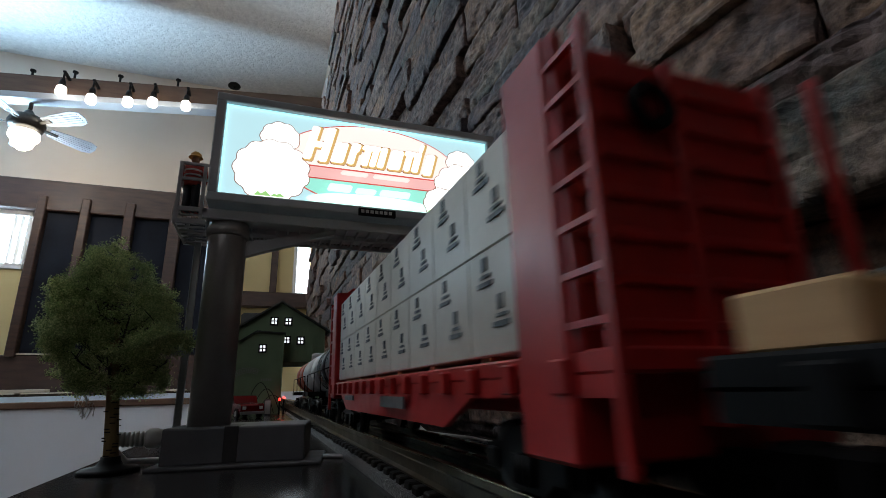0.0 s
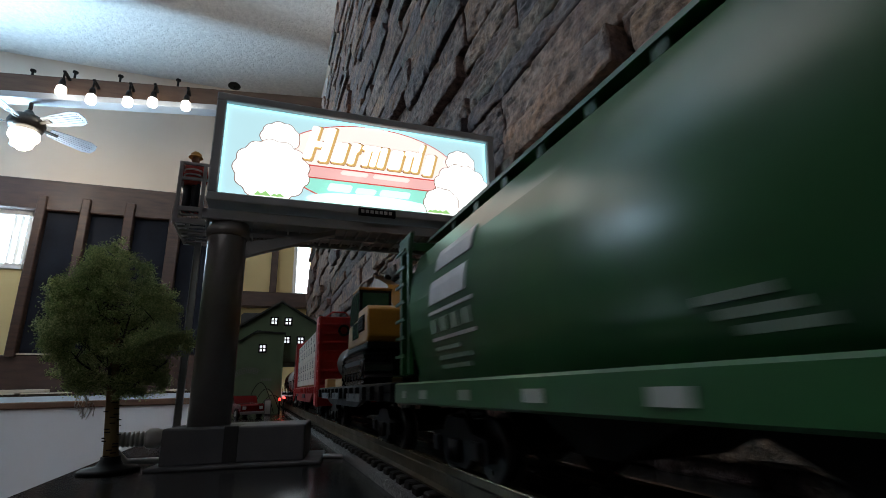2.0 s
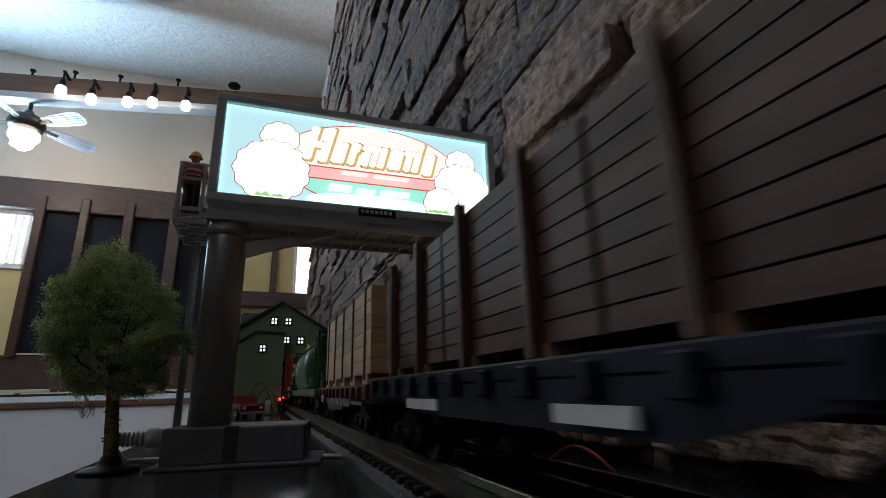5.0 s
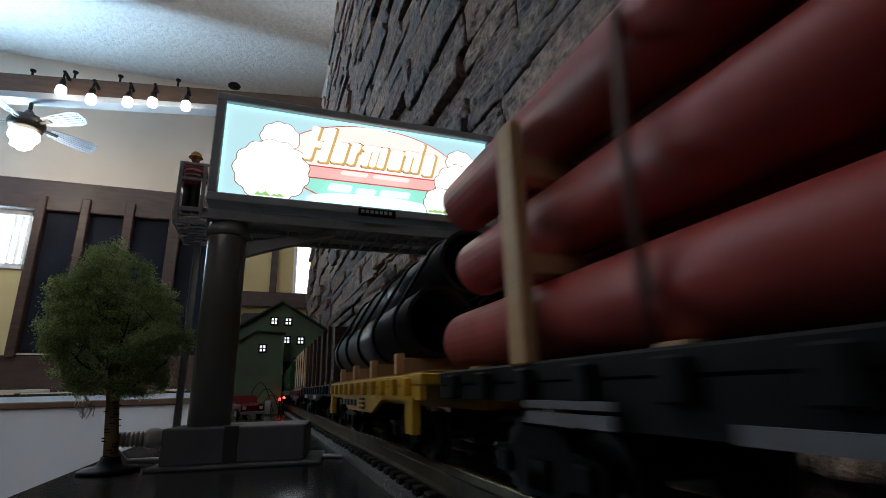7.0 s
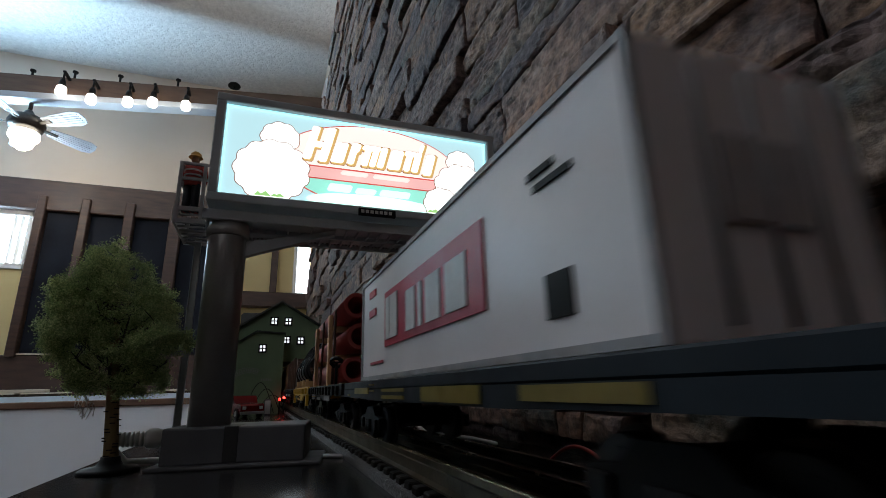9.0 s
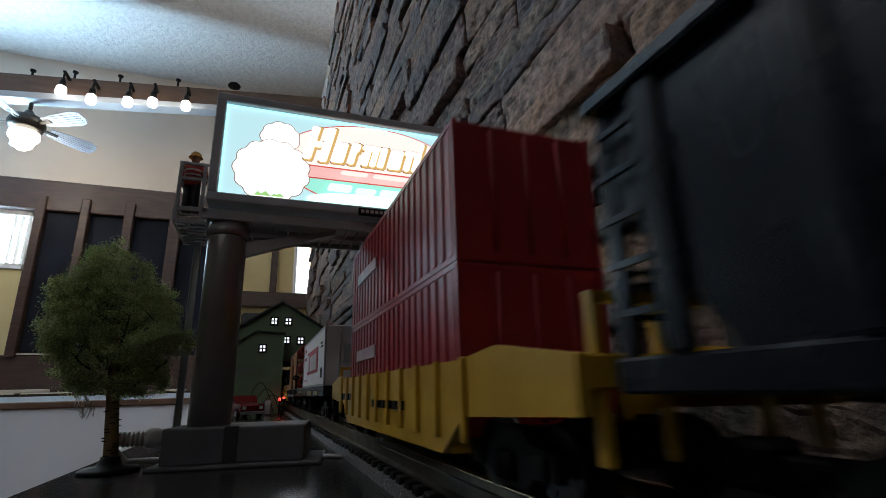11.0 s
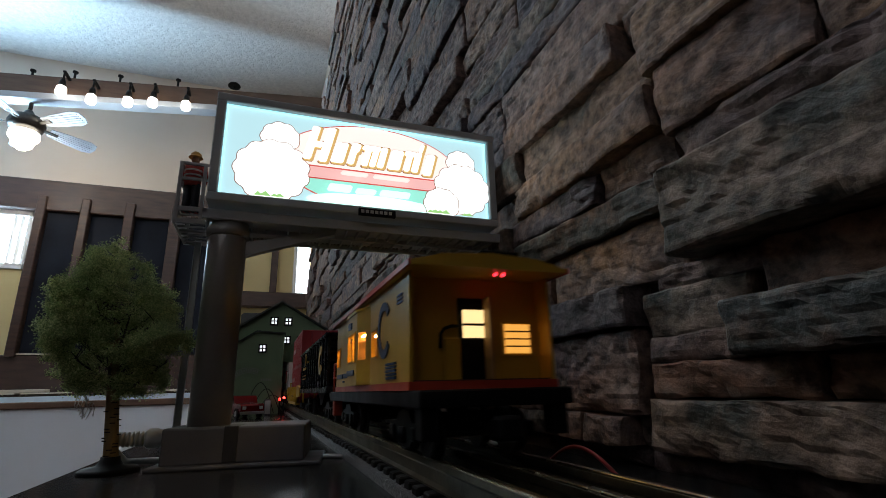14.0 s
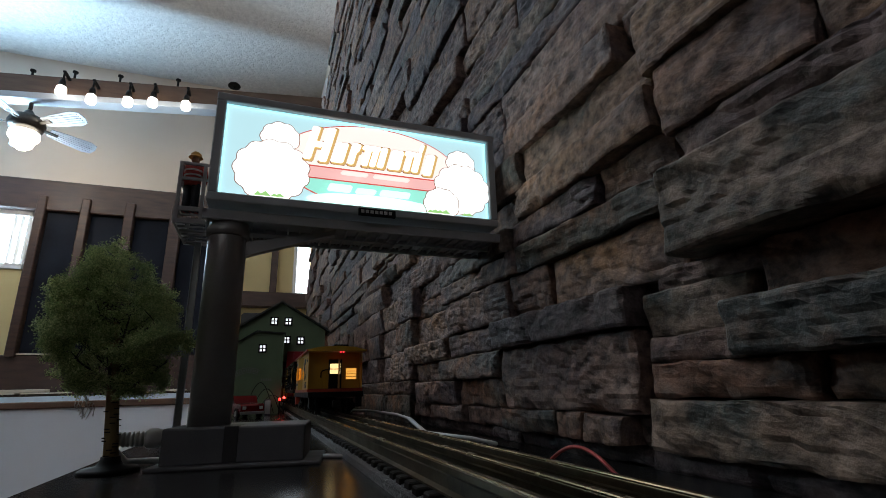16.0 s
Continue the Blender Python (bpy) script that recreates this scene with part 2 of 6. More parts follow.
def room():
    solid("floor", box(B(), LEFTX, RIGHTX + 0.3, BACK, FAR, LOW - 0.1, LOW), CARPET, "brown carpeted room floor", "floor", "structure")
    solid("ceiling", box(B(), LEFTX - 0.2, RIGHTX + 0.3, BACK - 0.2, FAR + 0.2, TOP, TOP + 0.12), CEIL, "white rough-textured sprayed ceiling", "ceiling", "structure")
    # far wall with the opening of the bright window
    w = thing("wall_far", I, "cream plaster wall above a grey painted dado", "wall", kind="structure")
    wx0, wx1, wz0, wz1 = -3.75, -2.145, 1.24, 1.755
    part("upper_wall", box(B(), LEFTX - 0.2, RIGHTX + 0.3, FAR, FAR + 0.14, wz1, TOP), PLASTER, w)
    part("wall_panel", box(B(), wx1, RIGHTX + 0.3, FAR, FAR + 0.14, 0.05, wz1), YELLOWPANEL, w, "yellow painted wall panel")
    part("wall_panel", box(B(), LEFTX - 0.2, wx0, FAR, FAR + 0.14, 0.05, wz1), YELLOWPANEL, w, "yellow painted wall panel")
    part("wall_panel", box(B(), wx0, wx1, FAR, FAR + 0.14, 0.05, wz0), YELLOWPANEL, w, "yellow painted wall panel")
    part("lower_wall", box(B(), LEFTX - 0.2, RIGHTX + 0.3, FAR, FAR + 0.14, LOW, 0.05), GREYWALL, w, "light grey painted lower wall")
    win = thing("window_1", I, "bright daylit window with white frame and blind", "window", kind="structure")
    part("pane", box(B(), wx0, wx1, FAR + 0.08, FAR + 0.09, wz0, wz1), GLASS_W, win, "pane white with daylight")
    bm = B()
    box(bm, wx0, wx1, FAR - 0.02, FAR + 0.06, wz0 - 0.03, wz0 + 0.02)
    box(bm, wx0, wx1, FAR - 0.02, FAR + 0.06, wz1 - 0.02, wz1 + 0.03)
    box(bm, wx0 - 0.03, wx0 + 0.02, FAR - 0.02, FAR + 0.06, wz0 - 0.03, wz1 + 0.03)
    box(bm, wx1 - 0.02, wx1 + 0.03, FAR - 0.02, FAR + 0.06, wz0 - 0.03, wz1 + 0.03)
    part("window_frame", bm, WHITEPAINT, win)
    me = mesh_of("blind_slat", box(B(), 0, 0.03, -0.004, 0.004, wz0 + 0.02, wz1 - 0.02, 0.002), WHITEPAINT)
    for k in range(3):
        share("blind_slat", me, win, pose(wx1 - 0.06 - 0.055 * k, FAR + 0.03, 0, 0, 0, 55))
    # unseen side and back walls, dark to limit bounce, with large added light openings
    q = thing("wall_side", I, "unseen dark timber-panelled side wall with an added high light opening", "wall", kind="structure")
    for a, b, c, d in ((BACK - 0.2, 1.0, LOW, TOP), (2.8, FAR, LOW, TOP), (1.0, 2.8, LOW, 1.75), (1.0, 2.8, 2.85, TOP)):
        part("wall_panel", box(B(), LEFTX - 0.14, LEFTX, a, b, c, d), TIMBER, q)
    s = thing("wall_back", I, "unseen dark timber-panelled wall with an added high light opening", "wall", kind="structure")
    bx0, bx1, bz0, bz1 = -3.3, -1.5, 1.9, 3.1
    for a, b, c, d in ((LEFTX, bx0, LOW, TOP), (bx1, RIGHTX + 0.3, LOW, TOP), (bx0, bx1, bz1, TOP), (bx0, bx1, LOW, bz0)):
        part("wall_panel", box(B(), a, b, BACK - 0.14, BACK, c, d), TIMBER, s)
    solid("wall_right", box(B(), RIGHTX, RIGHTX + 0.14, BACK, FAR, LOW, TOP), PLASTER, "cream plaster wall beside the stone chimney", "wall", "structure")
    # narrow bright window beside the stone
    w2 = thing("window_2", I, "narrow bright window with white frame", "window", kind="structure")
    part("pane", box(B(), 0.300, 0.44, FAR - 0.03, FAR - 0.02, 1.08, 1.76), GLASS_W, w2)
    bm = B()
    box(bm, 0.265, 0.300, FAR - 0.05, FAR, 1.04, 1.80, 0.004)
    box(bm, 0.300, 0.44, FAR - 0.05, FAR - 0.002, 1.04, 1.08, 0.004)
    box(bm, 0.300, 0.44, FAR - 0.05, FAR - 0.002, 1.76, 1.80, 0.004)
    part("window_frame", bm, WHITEPAINT, w2)
    # half-timber framing
    t = thing("timber_frame", I, "dark-stained half-timber framing with navy panels", "wall trim", kind="structure")
    part("top_beam", box(B(), -4.3, -0.55, FAR - 0.10, FAR - 0.001, 1.78, 2.09, 0.01), TIMBER, t)
    part("bottom_beam", box(B(), -4.3, -0.36, FAR - 0.09, FAR - 0.001, 0.07, 0.42, 0.01), TIMBER, t)
    part("cross_beam", box(B(), -0.36, RIGHTX, FAR - 0.11, FAR - 0.001, 0.91, 1.07, 0.01), TIMBER, t)
    for x, wd in ((-2.075, 0.075), (-1.72, 0.075), (-1.345, 0.085), (-0.93, 0.11), (-0.42, 0.11)):
        part("stud", box(B(), x - wd / 2, x + wd / 2, FAR - 0.13, FAR - 0.001, 0.40, 1.92, 0.008), TIMBER, t)
    part("stud", box(B(), 0.03, 0.10, FAR - 0.09, FAR - 0.001, 1.06, 2.4, 0.008), TIMBER, t)
    for a, b in ((-2.037, -1.76), (-1.68, -1.39), (-1.30, -0.985), (-0.875, -0.475)):
        part("panel", box(B(), a, b, FAR - 0.05, FAR - 0.002, 0.42, 1.775, 0.004), NAVY, t, "dark navy recessed panel")
    for a, b in ((-2.037, -1.76), (-1.68, -1.39), (-1.30, -0.985)):
        part("ledge", box(B(), a, b, FAR - 0.10, FAR - 0.05, 0.42, 0.432, 0.002), PLASTER, t, "pale lit ledge")
    # long beam under the ceiling with its pale lower ledge
    c = thing("ceiling_beam", I, "long brown wooden tie beam across the room with pale underside", "beam", kind="structure")
    def raked(x):
        """The beam rises a little along the room."""
        return 2.722 + (x + 2.28) * 0.108
    part("beam", prism(B(), [(LEFTX, raked(LEFTX) - 0.175), (RIGHTX, raked(RIGHTX) - 0.175), (RIGHTX, raked(RIGHTX)), (LEFTX, raked(LEFTX))], "y", 4.62, 4.72), BEAMWOOD, c)
    part("ledge", prism(B(), [(LEFTX, raked(LEFTX) - 0.232), (RIGHTX, raked(RIGHTX) - 0.232), (RIGHTX, raked(RIGHTX) - 0.177), (LEFTX, raked(LEFTX) - 0.177)], "y", 4.605, 4.735), BLUEPAINT, c, "pale painted underside board")
    for x, z in ((-2.064, 2.735), (-1.759, 2.786), (-1.412, 2.821), (-0.940, 2.881)):
        u = thing("beam_spotlight", pose(x, 4.67, z), "small dark T-shaped fitting on top of the beam", "light fitting", "fittings on the beam")
        part("stem", rod(B(), (0, 0, -0.04), (0, 0, 0.085), 0.010, 10), BLACK, u)
        part("head", rod(B(), (0, 0, 0.078), (0, 0, 0.092), 0.022, 14), BLACK, u)
    u = thing("smoke_detector", pose(-0.446, 4.67, 2.965), "round dark fitting on a short stem above the beam", "light fitting")
    part("stem", rod(B(), (0, 0, 0), (0, 0, 0.03), 0.008, 10), BLACK, u)
    part("disc", lathe(B(), [(0.055, 0.03), (0.06, 0.04), (0.05, 0.058), (0.01, 0.065)], seg=20), BLACK, u)


def pendant(x, z, y=4.50):
    p = thing("pendant_lamp", pose(x, y, z), "small lit pendant lamp with dark cap hung under the ceiling", "lamp", "row of pendant lamps")
    part("shade", lathe(B(), [(0.022, 0.045), (0.036, 0.03), (0.040, -0.022), (0.032, -0.040), (0.008, -0.044)], seg=18), BULB, p, "glowing frosted glass")
    part("cap", lathe(B(), [(0.025, 0.042), (0.025, 0.085), (0.015, 0.112), (0.006, 0.12)], seg=16), BLACK, p)
    part("rod", rod(B(), (0, 0, 0.118), (0, 0, 0.185), 0.008), BLACK, p)
    part("bracket", box(B(), -0.012, 0.012, -0.012, 0.125, 0.175, 0.195, 0.003), BLACK, p)
    return p


def fan():
    f = thing("ceiling_fan", pose(-2.035, 4.7, 2.315), "ceiling fan with pale slatted blades and lit glass globe", "ceiling fan")
    dark = mat("fan_bronze", (0.05, 0.045, 0.04), (0.03, 0.028, 0.026), 0.4, 0.6, scale=30, fine=300)
    blade = mat("fan_blade_wood", (0.46, 0.52, 0.60), (0.30, 0.34, 0.39), 0.4, scale=3, fine=40, stretch=(1, 14, 1))
    part("motor", lathe(B(), [(0.04, -0.06), (0.12, -0.05), (0.135, 0.0), (0.12, 0.05), (0.05, 0.075), (0.03, 0.12), (0.02, 0.13)], seg=24), dark, f)
    part("globe", lathe(B(), [(0.06, -0.065), (0.105, -0.085), (0.110, -0.13), (0.080, -0.17), (0.070, -0.21), (0.03, -0.240)], seg=24), BULB, f, "glowing glass globe")
    part("rod", rod(B(), (0, 0, 0.12), (0, 0, 0.287), 0.016), dark, f)
    part("canopy", rod(B(), (0, 0, 0.262), (0, 0, 0.287), 0.05, 20), dark, f)
    for k in range(5):
        bm = B()
        prism(bm, [(0.17, -0.045), (0.28, -0.062), (0.48, -0.076), (0.54, -0.055), (0.555, 0.0), (0.54, 0.055), (0.48, 0.076), (0.28, 0.062), (0.17, 0.045)], "z", -0.004, 0.004)
        for v in (-0.045, -0.022, 0.0, 0.022, 0.045):
            box(bm, 0.20, 0.52, v - 0.004, v + 0.004, -0.008, -0.0042)
        b = part("blade", bm, blade, f)
        b.matrix_basis = pose(0, 0, 0.0, 0, 0, 72 * k - 28) @ pose(0, 0, 0, -20, 0, 0)
        bm = B()
        box(bm, 0.10, 0.24, -0.018, 0.018, -0.012, -0.005, 0.003)
        part("bracket", bm, dark, b)
    return f


def far_shelf():
    s = thing("far_shelf", I, "black shelf with brown edge along the far wall", "shelf", kind="structure")
    # pale blue stands for window light glinting off the black shelf
    part("board", box(B(), LEFTX, 0.16, 4.95, FAR - 0.14, 0.018, 0.060), mat("pale_blue_window_sheen", (0.74, 0.86, 0.97), (0.66, 0.78, 0.90), 0.15, scale=6, fine=80), s, "shelf board coloured pale blue for the window's sheen")
    part("edge", box(B(), LEFTX, 0.16, 4.91, 4.96, -0.035, 0.018, 0.006), SHELFEDGE, s, "brown wooden edge")
    part("half_wall", box(B(), LEFTX, 0.16, 4.93, 5.0, LOW, -0.0355), GREYWALL, s, "light grey painted half wall under the shelf")
    pale = mat("pale_wood_stock", (0.74, 0.66, 0.54), (0.60, 0.52, 0.42), 0.6, scale=8, fine=120, stretch=(1, 6, 6))
    for x0, x1, z in ((-2.6, -1.86, 0.092), (-2.5, -1.66, 0.118), (-1.82, -1.50, 0.090), (-1.25, -0.95, 0.090), (-0.93, -0.62, 0.094)):
        o = solid("board_stack", box(B(), x0, x1, 5.05, 5.17, 0.060 if z < 0.1 else 0.0925, z, 0.003), pale, "pale wooden boards lying on the far shelf", "boards", group="boards on the far shelf")
    t = thing("far_track", I, "model railway track along the far shelf", "track")
    for y in (4.985, 5.02):
        part("rail", box(B(), LEFTX + 0.1, 0.1, y - 0.002, y + 0.002, 0.070, 0.080), STEEL, t)
    part("sleeper", box(B(), LEFTX + 0.1, 0.1, 4.975, 5.03, 0.060, 0.070), TIE, t)


def wall_plate():
    p = thing("wall_plate", pose(RIGHTX - 0.017, 4.62, 2.86), "white round plaque with dark rim on the wall", "plaque")
    bm = B()
    prism(bm, oval2(0.40, 0.30), "x", -0.020, 0.0)
    part("plaque", bm, WHITEPAINT, p)
    bm = B()
    prism(bm, oval2(0.44, 0.34), "x", 0.001, 0.018)
    part("rim", bm, BLACK, p, "dark rim")


def oval2(a, b, n=40):
    return [(a * math.cos(2 * math.pi * k / n), b * math.sin(2 * math.pi * k / n)) for k in range(n)]


room()
wall_plate()
for px, pz in ((-1.770, 2.570), (-1.548, 2.532), (-1.276, 2.558), (-1.086, 2.590), (-0.818, 2.607)):
    pendant(px, pz)
fan()
far_shelf()


# ---- stone wall ----
WALLX = 0.197


def stone_mesh(w, h, d, ny, nz, seed, rough=1.0):
    """One split-faced stone, its long side along y, its broken face towards -x; origin at the lower back corner."""
    rnd = random.Random(seed)
    bm = bmesh.new()
    off = Vector((rnd.uniform(-9, 9), rnd.uniform(-9, 9), rnd.uniform(-9, 9)))
    tilt_y, tilt_z = rnd.uniform(-0.22, 0.22) * d, rnd.uniform(-0.30, 0.12) * d
    rim_w = min(0.0012, 0.1 * h)
    us = [0.0, rim_w / w] + [(i + 1) / (ny + 1) for i in range(ny)] + [1 - rim_w / w, 1.0]
    vs = [0.0, rim_w / h] + [(j + 1) / (nz + 1) for j in range(nz)] + [1 - rim_w / h, 1.0]
    ny, nz = len(us) - 1, len(vs) - 1
    layers = rnd.uniform(70, 150)
    grid = []
    for j, v in enumerate(vs):
        row = []
        for i, u in enumerate(us):
            y, z = u * w, v * h
            q = Vector((0, y * 16, z * 26)) + off
            # broad waves, stepped cleavage layers, flaked patches and grit
            k = noise.noise(q) * 0.42 + noise.noise(q * 2.7) * 0.22
            bed = z * layers + 1.6 * noise.noise(Vector((2, y * 22, z * 30)) + off)
            step = (bed - math.floor(bed)) ** 3
            k += 0.30 * step * (0.5 + noise.noise(q * 0.8 + Vector((11, 0, 0))))
            fl = noise.noise(q * 1.6 + Vector((7, 0, 0)))
            k += 0.34 * min(1.0, max(0.0, (fl - 0.10) * 9))
            k += 0.16 * noise.noise(q * 7.0) + 0.08 * noise.noise(q * 15.0)
            x = -d + k * 0.0042 * rough + tilt_y * (u - 0.5) + tilt_z * (v - 0.5)
            eu, ev = min(u, 1 - u) * w, min(v, 1 - v) * h
            x += 0.0016 * math.exp(-eu / 0.0016) + 0.0013 * math.exp(-ev / 0.0013)
            # chips knocked out of the edges
            chip = noise.noise(Vector((5, y * 55, z * 55)) + off)
            x += 0.012 * max(0.0, chip - 0.22) * math.exp(-min(eu, ev) / 0.006)
            wob = 0.0016 * rough
            if i in (0, 1, ny - 1, ny):
                y += wob * noise.noise(q * 4 + Vector((3, 0, 0)))
            if j in (0, 1, nz - 1, nz):
                z += wob * 0.8 * noise.noise(Vector((1, y * 60, v * 3)) + off)
            row.append(bm.verts.new((x, y, z)))
        grid.append(row)
    for j in range(nz):
        for i in range(ny):
            bm.faces.new((grid[j][i], grid[j][i + 1], grid[j + 1][i + 1], grid[j + 1][i]))
    rim = grid[0][:] + [r[-1] for r in grid[1:]] + grid[-1][-2::-1] + [r[0] for r in grid[-2:0:-1]]
    back = [bm.verts.new((0.004, v.co.y, v.co.z)) for v in rim]
    k = len(rim)
    for i in range(k):
        bm.faces.new((rim[(i + 1) % k], rim[i], back[i], back[(i + 1) % k]))
    bmesh.ops.recalc_face_normals(bm, faces=bm.faces)
    return bm


def end_y(z):
    """Where the stone chimney ends, as it narrows towards the ceiling."""
    return 2.33 if z < 1.1 else max(0.7, 2.33 - (z - 1.1) * 1.75)


def stone_wall():
    w = thing("wall_stone", I, "wall of stacked split ledge stones in brown and grey", "stone wall", kind="structure")
    bm = B()
    prism(bm, [(-2.9, LOW), (2.30, LOW), (2.30, 1.1), (0.68, 2.05), (0.68, TOP), (-2.9, TOP)], "x", WALLX + 0.002, WALLX + 0.24)
    part("backing", bm, MORTAR, w, "dark recessed mortar")
    near, rest = [], []
    rnd = random.Random(5)

    def course(z0, z1, joints, depth):
        for k, (a, b) in enumerate(zip(joints, joints[1:])):
            d = depth[k % len(depth)]
            f = 0.985 if z1 < 0.1 else 0.955 if z0 < 0.1 else 0.93
            near.append((f * a + 0.0006, f * b - 0.0006, 0.0027 + 0.935 * z0 + 0.0003, 0.0027 + 0.935 * z1 - 0.0005, d))

    # the stones beside the track, course by course
    course(-0.004, 0.007, (-0.42, -0.2, 0.06, 0.215, 0.36, 0.62), (0.006, 0.009, 0.010, 0.006))
    course(0.007, 0.033, (-0.40, -0.15, 0.205), (0.016, 0.020))
    course(0.033, 0.051, (-0.42, -0.1, 0.125, 0.205), (0.006, 0.008, 0.012))
    course(0.051, 0.075, (-0.35, -0.05, 0.148), (0.024, 0.026))
    course(0.051, 0.065, (0.149, 0.206), (0.014,))
    course(0.065, 0.089, (0.146, 0.206), (0.010,))
    course(0.075, 0.101, (-0.3, -0.02, 0.146), (0.004, 0.006))
    course(0.089, 0.101, (0.146, 0.206), (0.006,))
    course(0.101, 0.146, (-0.36, -0.06, 0.181), (0.024, 0.026))
    course(0.146, 0.165, (-0.3, 0.02, 0.172), (0.012, 0.018))
    course(0.165, 0.205, (-0.33, -0.04, 0.098, 0.176), (0.010, 0.016, 0.020))
    course(0.205, 0.245, (-0.3, 0.05, 0.182), (0.020, 0.024))
    course(0.245, 0.262, (-0.3, 0.0, 0.20), (0.008, 0.012))
    course(0.007, 0.024, (0.208, 0.222, 0.262, 0.292, 0.368, 0.46, 0.56, 0.68), (0.010, 0.020, 0.017, 0.018, 0.009, 0.014))
    course(0.024, 0.072, (0.212, 0.366), (0.016,))
    course(0.024, 0.049, (0.369, 0.47, 0.60, 0.71), (0.012, 0.018, 0.008))
    course(0.049, 0.072, (0.369, 0.52, 0.66), (0.018, 0.010))
    course(0.072, 0.096, (0.210, 0.372, 0.49, 0.64), (0.022, 0.014, 0.020))
    course(0.096, 0.131, (0.184, 0.302, 0.358, 0.50, 0.66), (0.008, 0.012, 0.018, 0.010))
    course(0.131, 0.152, (0.186, 0.35, 0.52, 0.70), (0.016, 0.020, 0.011))
    course(0.152, 0.174, (0.178, 0.24, 0.36, 0.54, 0.68), (0.012, 0.016, 0.020, 0.012))
    course(0.174, 0.200, (0.180, 0.34, 0.46, 0.66), (0.022, 0.012, 0.018))
    course(0.200, 0.232, (0.186, 0.33, 0.55, 0.72), (0.014, 0.020, 0.010))
    course(0.232, 0.262, (0.204, 0.36, 0.50, 0.69), (0.020, 0.012, 0.017))
    # the rest of the chimney in rough courses
    z = 0.2480
    while z < TOP - 0.03:
        h = rnd.choice((0.016, 0.022, 0.028, 0.034, 0.044))
        y = -0.5 + rnd.uniform(0, 0.15)
        lim = end_y(z + h / 2)
        while y < lim - 0.04:
            ln = min(rnd.uniform(0.07, 0.28), lim - y)
            s = (y + 0.001, y + ln - 0.001, z + 0.0007, z + h - 0.0007, rnd.uniform(0.008, 0.024))
            (near if y < 1.0 and z < 0.60 else rest).append(s)
            y += ln
        z += h
    z = -0.004
    while z < 0.2480:
        h = rnd.choice((0.018, 0.024, 0.030, 0.038))
        h = min(h, 0.2480 - z) if 0.2480 - z > 0.02 else 0.2480 - z
        y = 0.58 + rnd.uniform(0.0, 0.05)
        while y < 2.30:
            ln = min(rnd.uniform(0.06, 0.20), 2.33 - y)
            s = (y + 0.001, y + ln - 0.001, z + 0.0007, z + h - 0.0007, rnd.uniform(0.008, 0.024))
            (near if y < 1.1 else rest).append(s)
            y += ln
        z += h
    for k, (a, b, c, e, d) in enumerate(near):
        close = a < 0.75 and c < 0.5
        ny = max(4, min(70, int((b - a) / 0.0036))) if close else max(2, min(7, int((b - a) / 0.045)))
        nz = max(3, min(16, int((e - c) / 0.0026))) if close else 2
        ob = part("stone", stone_mesh(b - a, e - c, d, ny, nz, 100 + k), STONE, w)
        ob.location = (WALLX, a, c)
    bm = B()
    for k, (a, b, c, e, d) in enumerate(rest):
        s = stone_mesh(b - a, e - c, d, max(2, int((b - a) / 0.035)), 2, 900 + k)
        me = bpy.data.meshes.new("tmp")
        s.to_mesh(me)
        s.free()
        me.transform(Matrix.Translation((WALLX, a, c)))
        bm.from_mesh(me)
        bpy.data.meshes.remove(me)
    part("upper_stones", bm, STONE, w, "stacked ledge stones higher up", kind="stuff")
    print("stones", len(near), len(rest))


# ---- shelf and track ----
TRACKX, RAILZ = 0.080, 0.016


def shelf():
    s = thing("train_shelf", I, "glossy black shelf along the stone wall carrying the railway", "shelf", kind="structure")
    bm = B()
    prism(bm, [(-0.125, -1.2), (0.186, -1.2), (0.186, 4.90), (-0.088, 4.90), (-0.088, 0.95)], "z", -0.022, 0.0)
    part("shelf_top", bm, SHELFTOP, s)


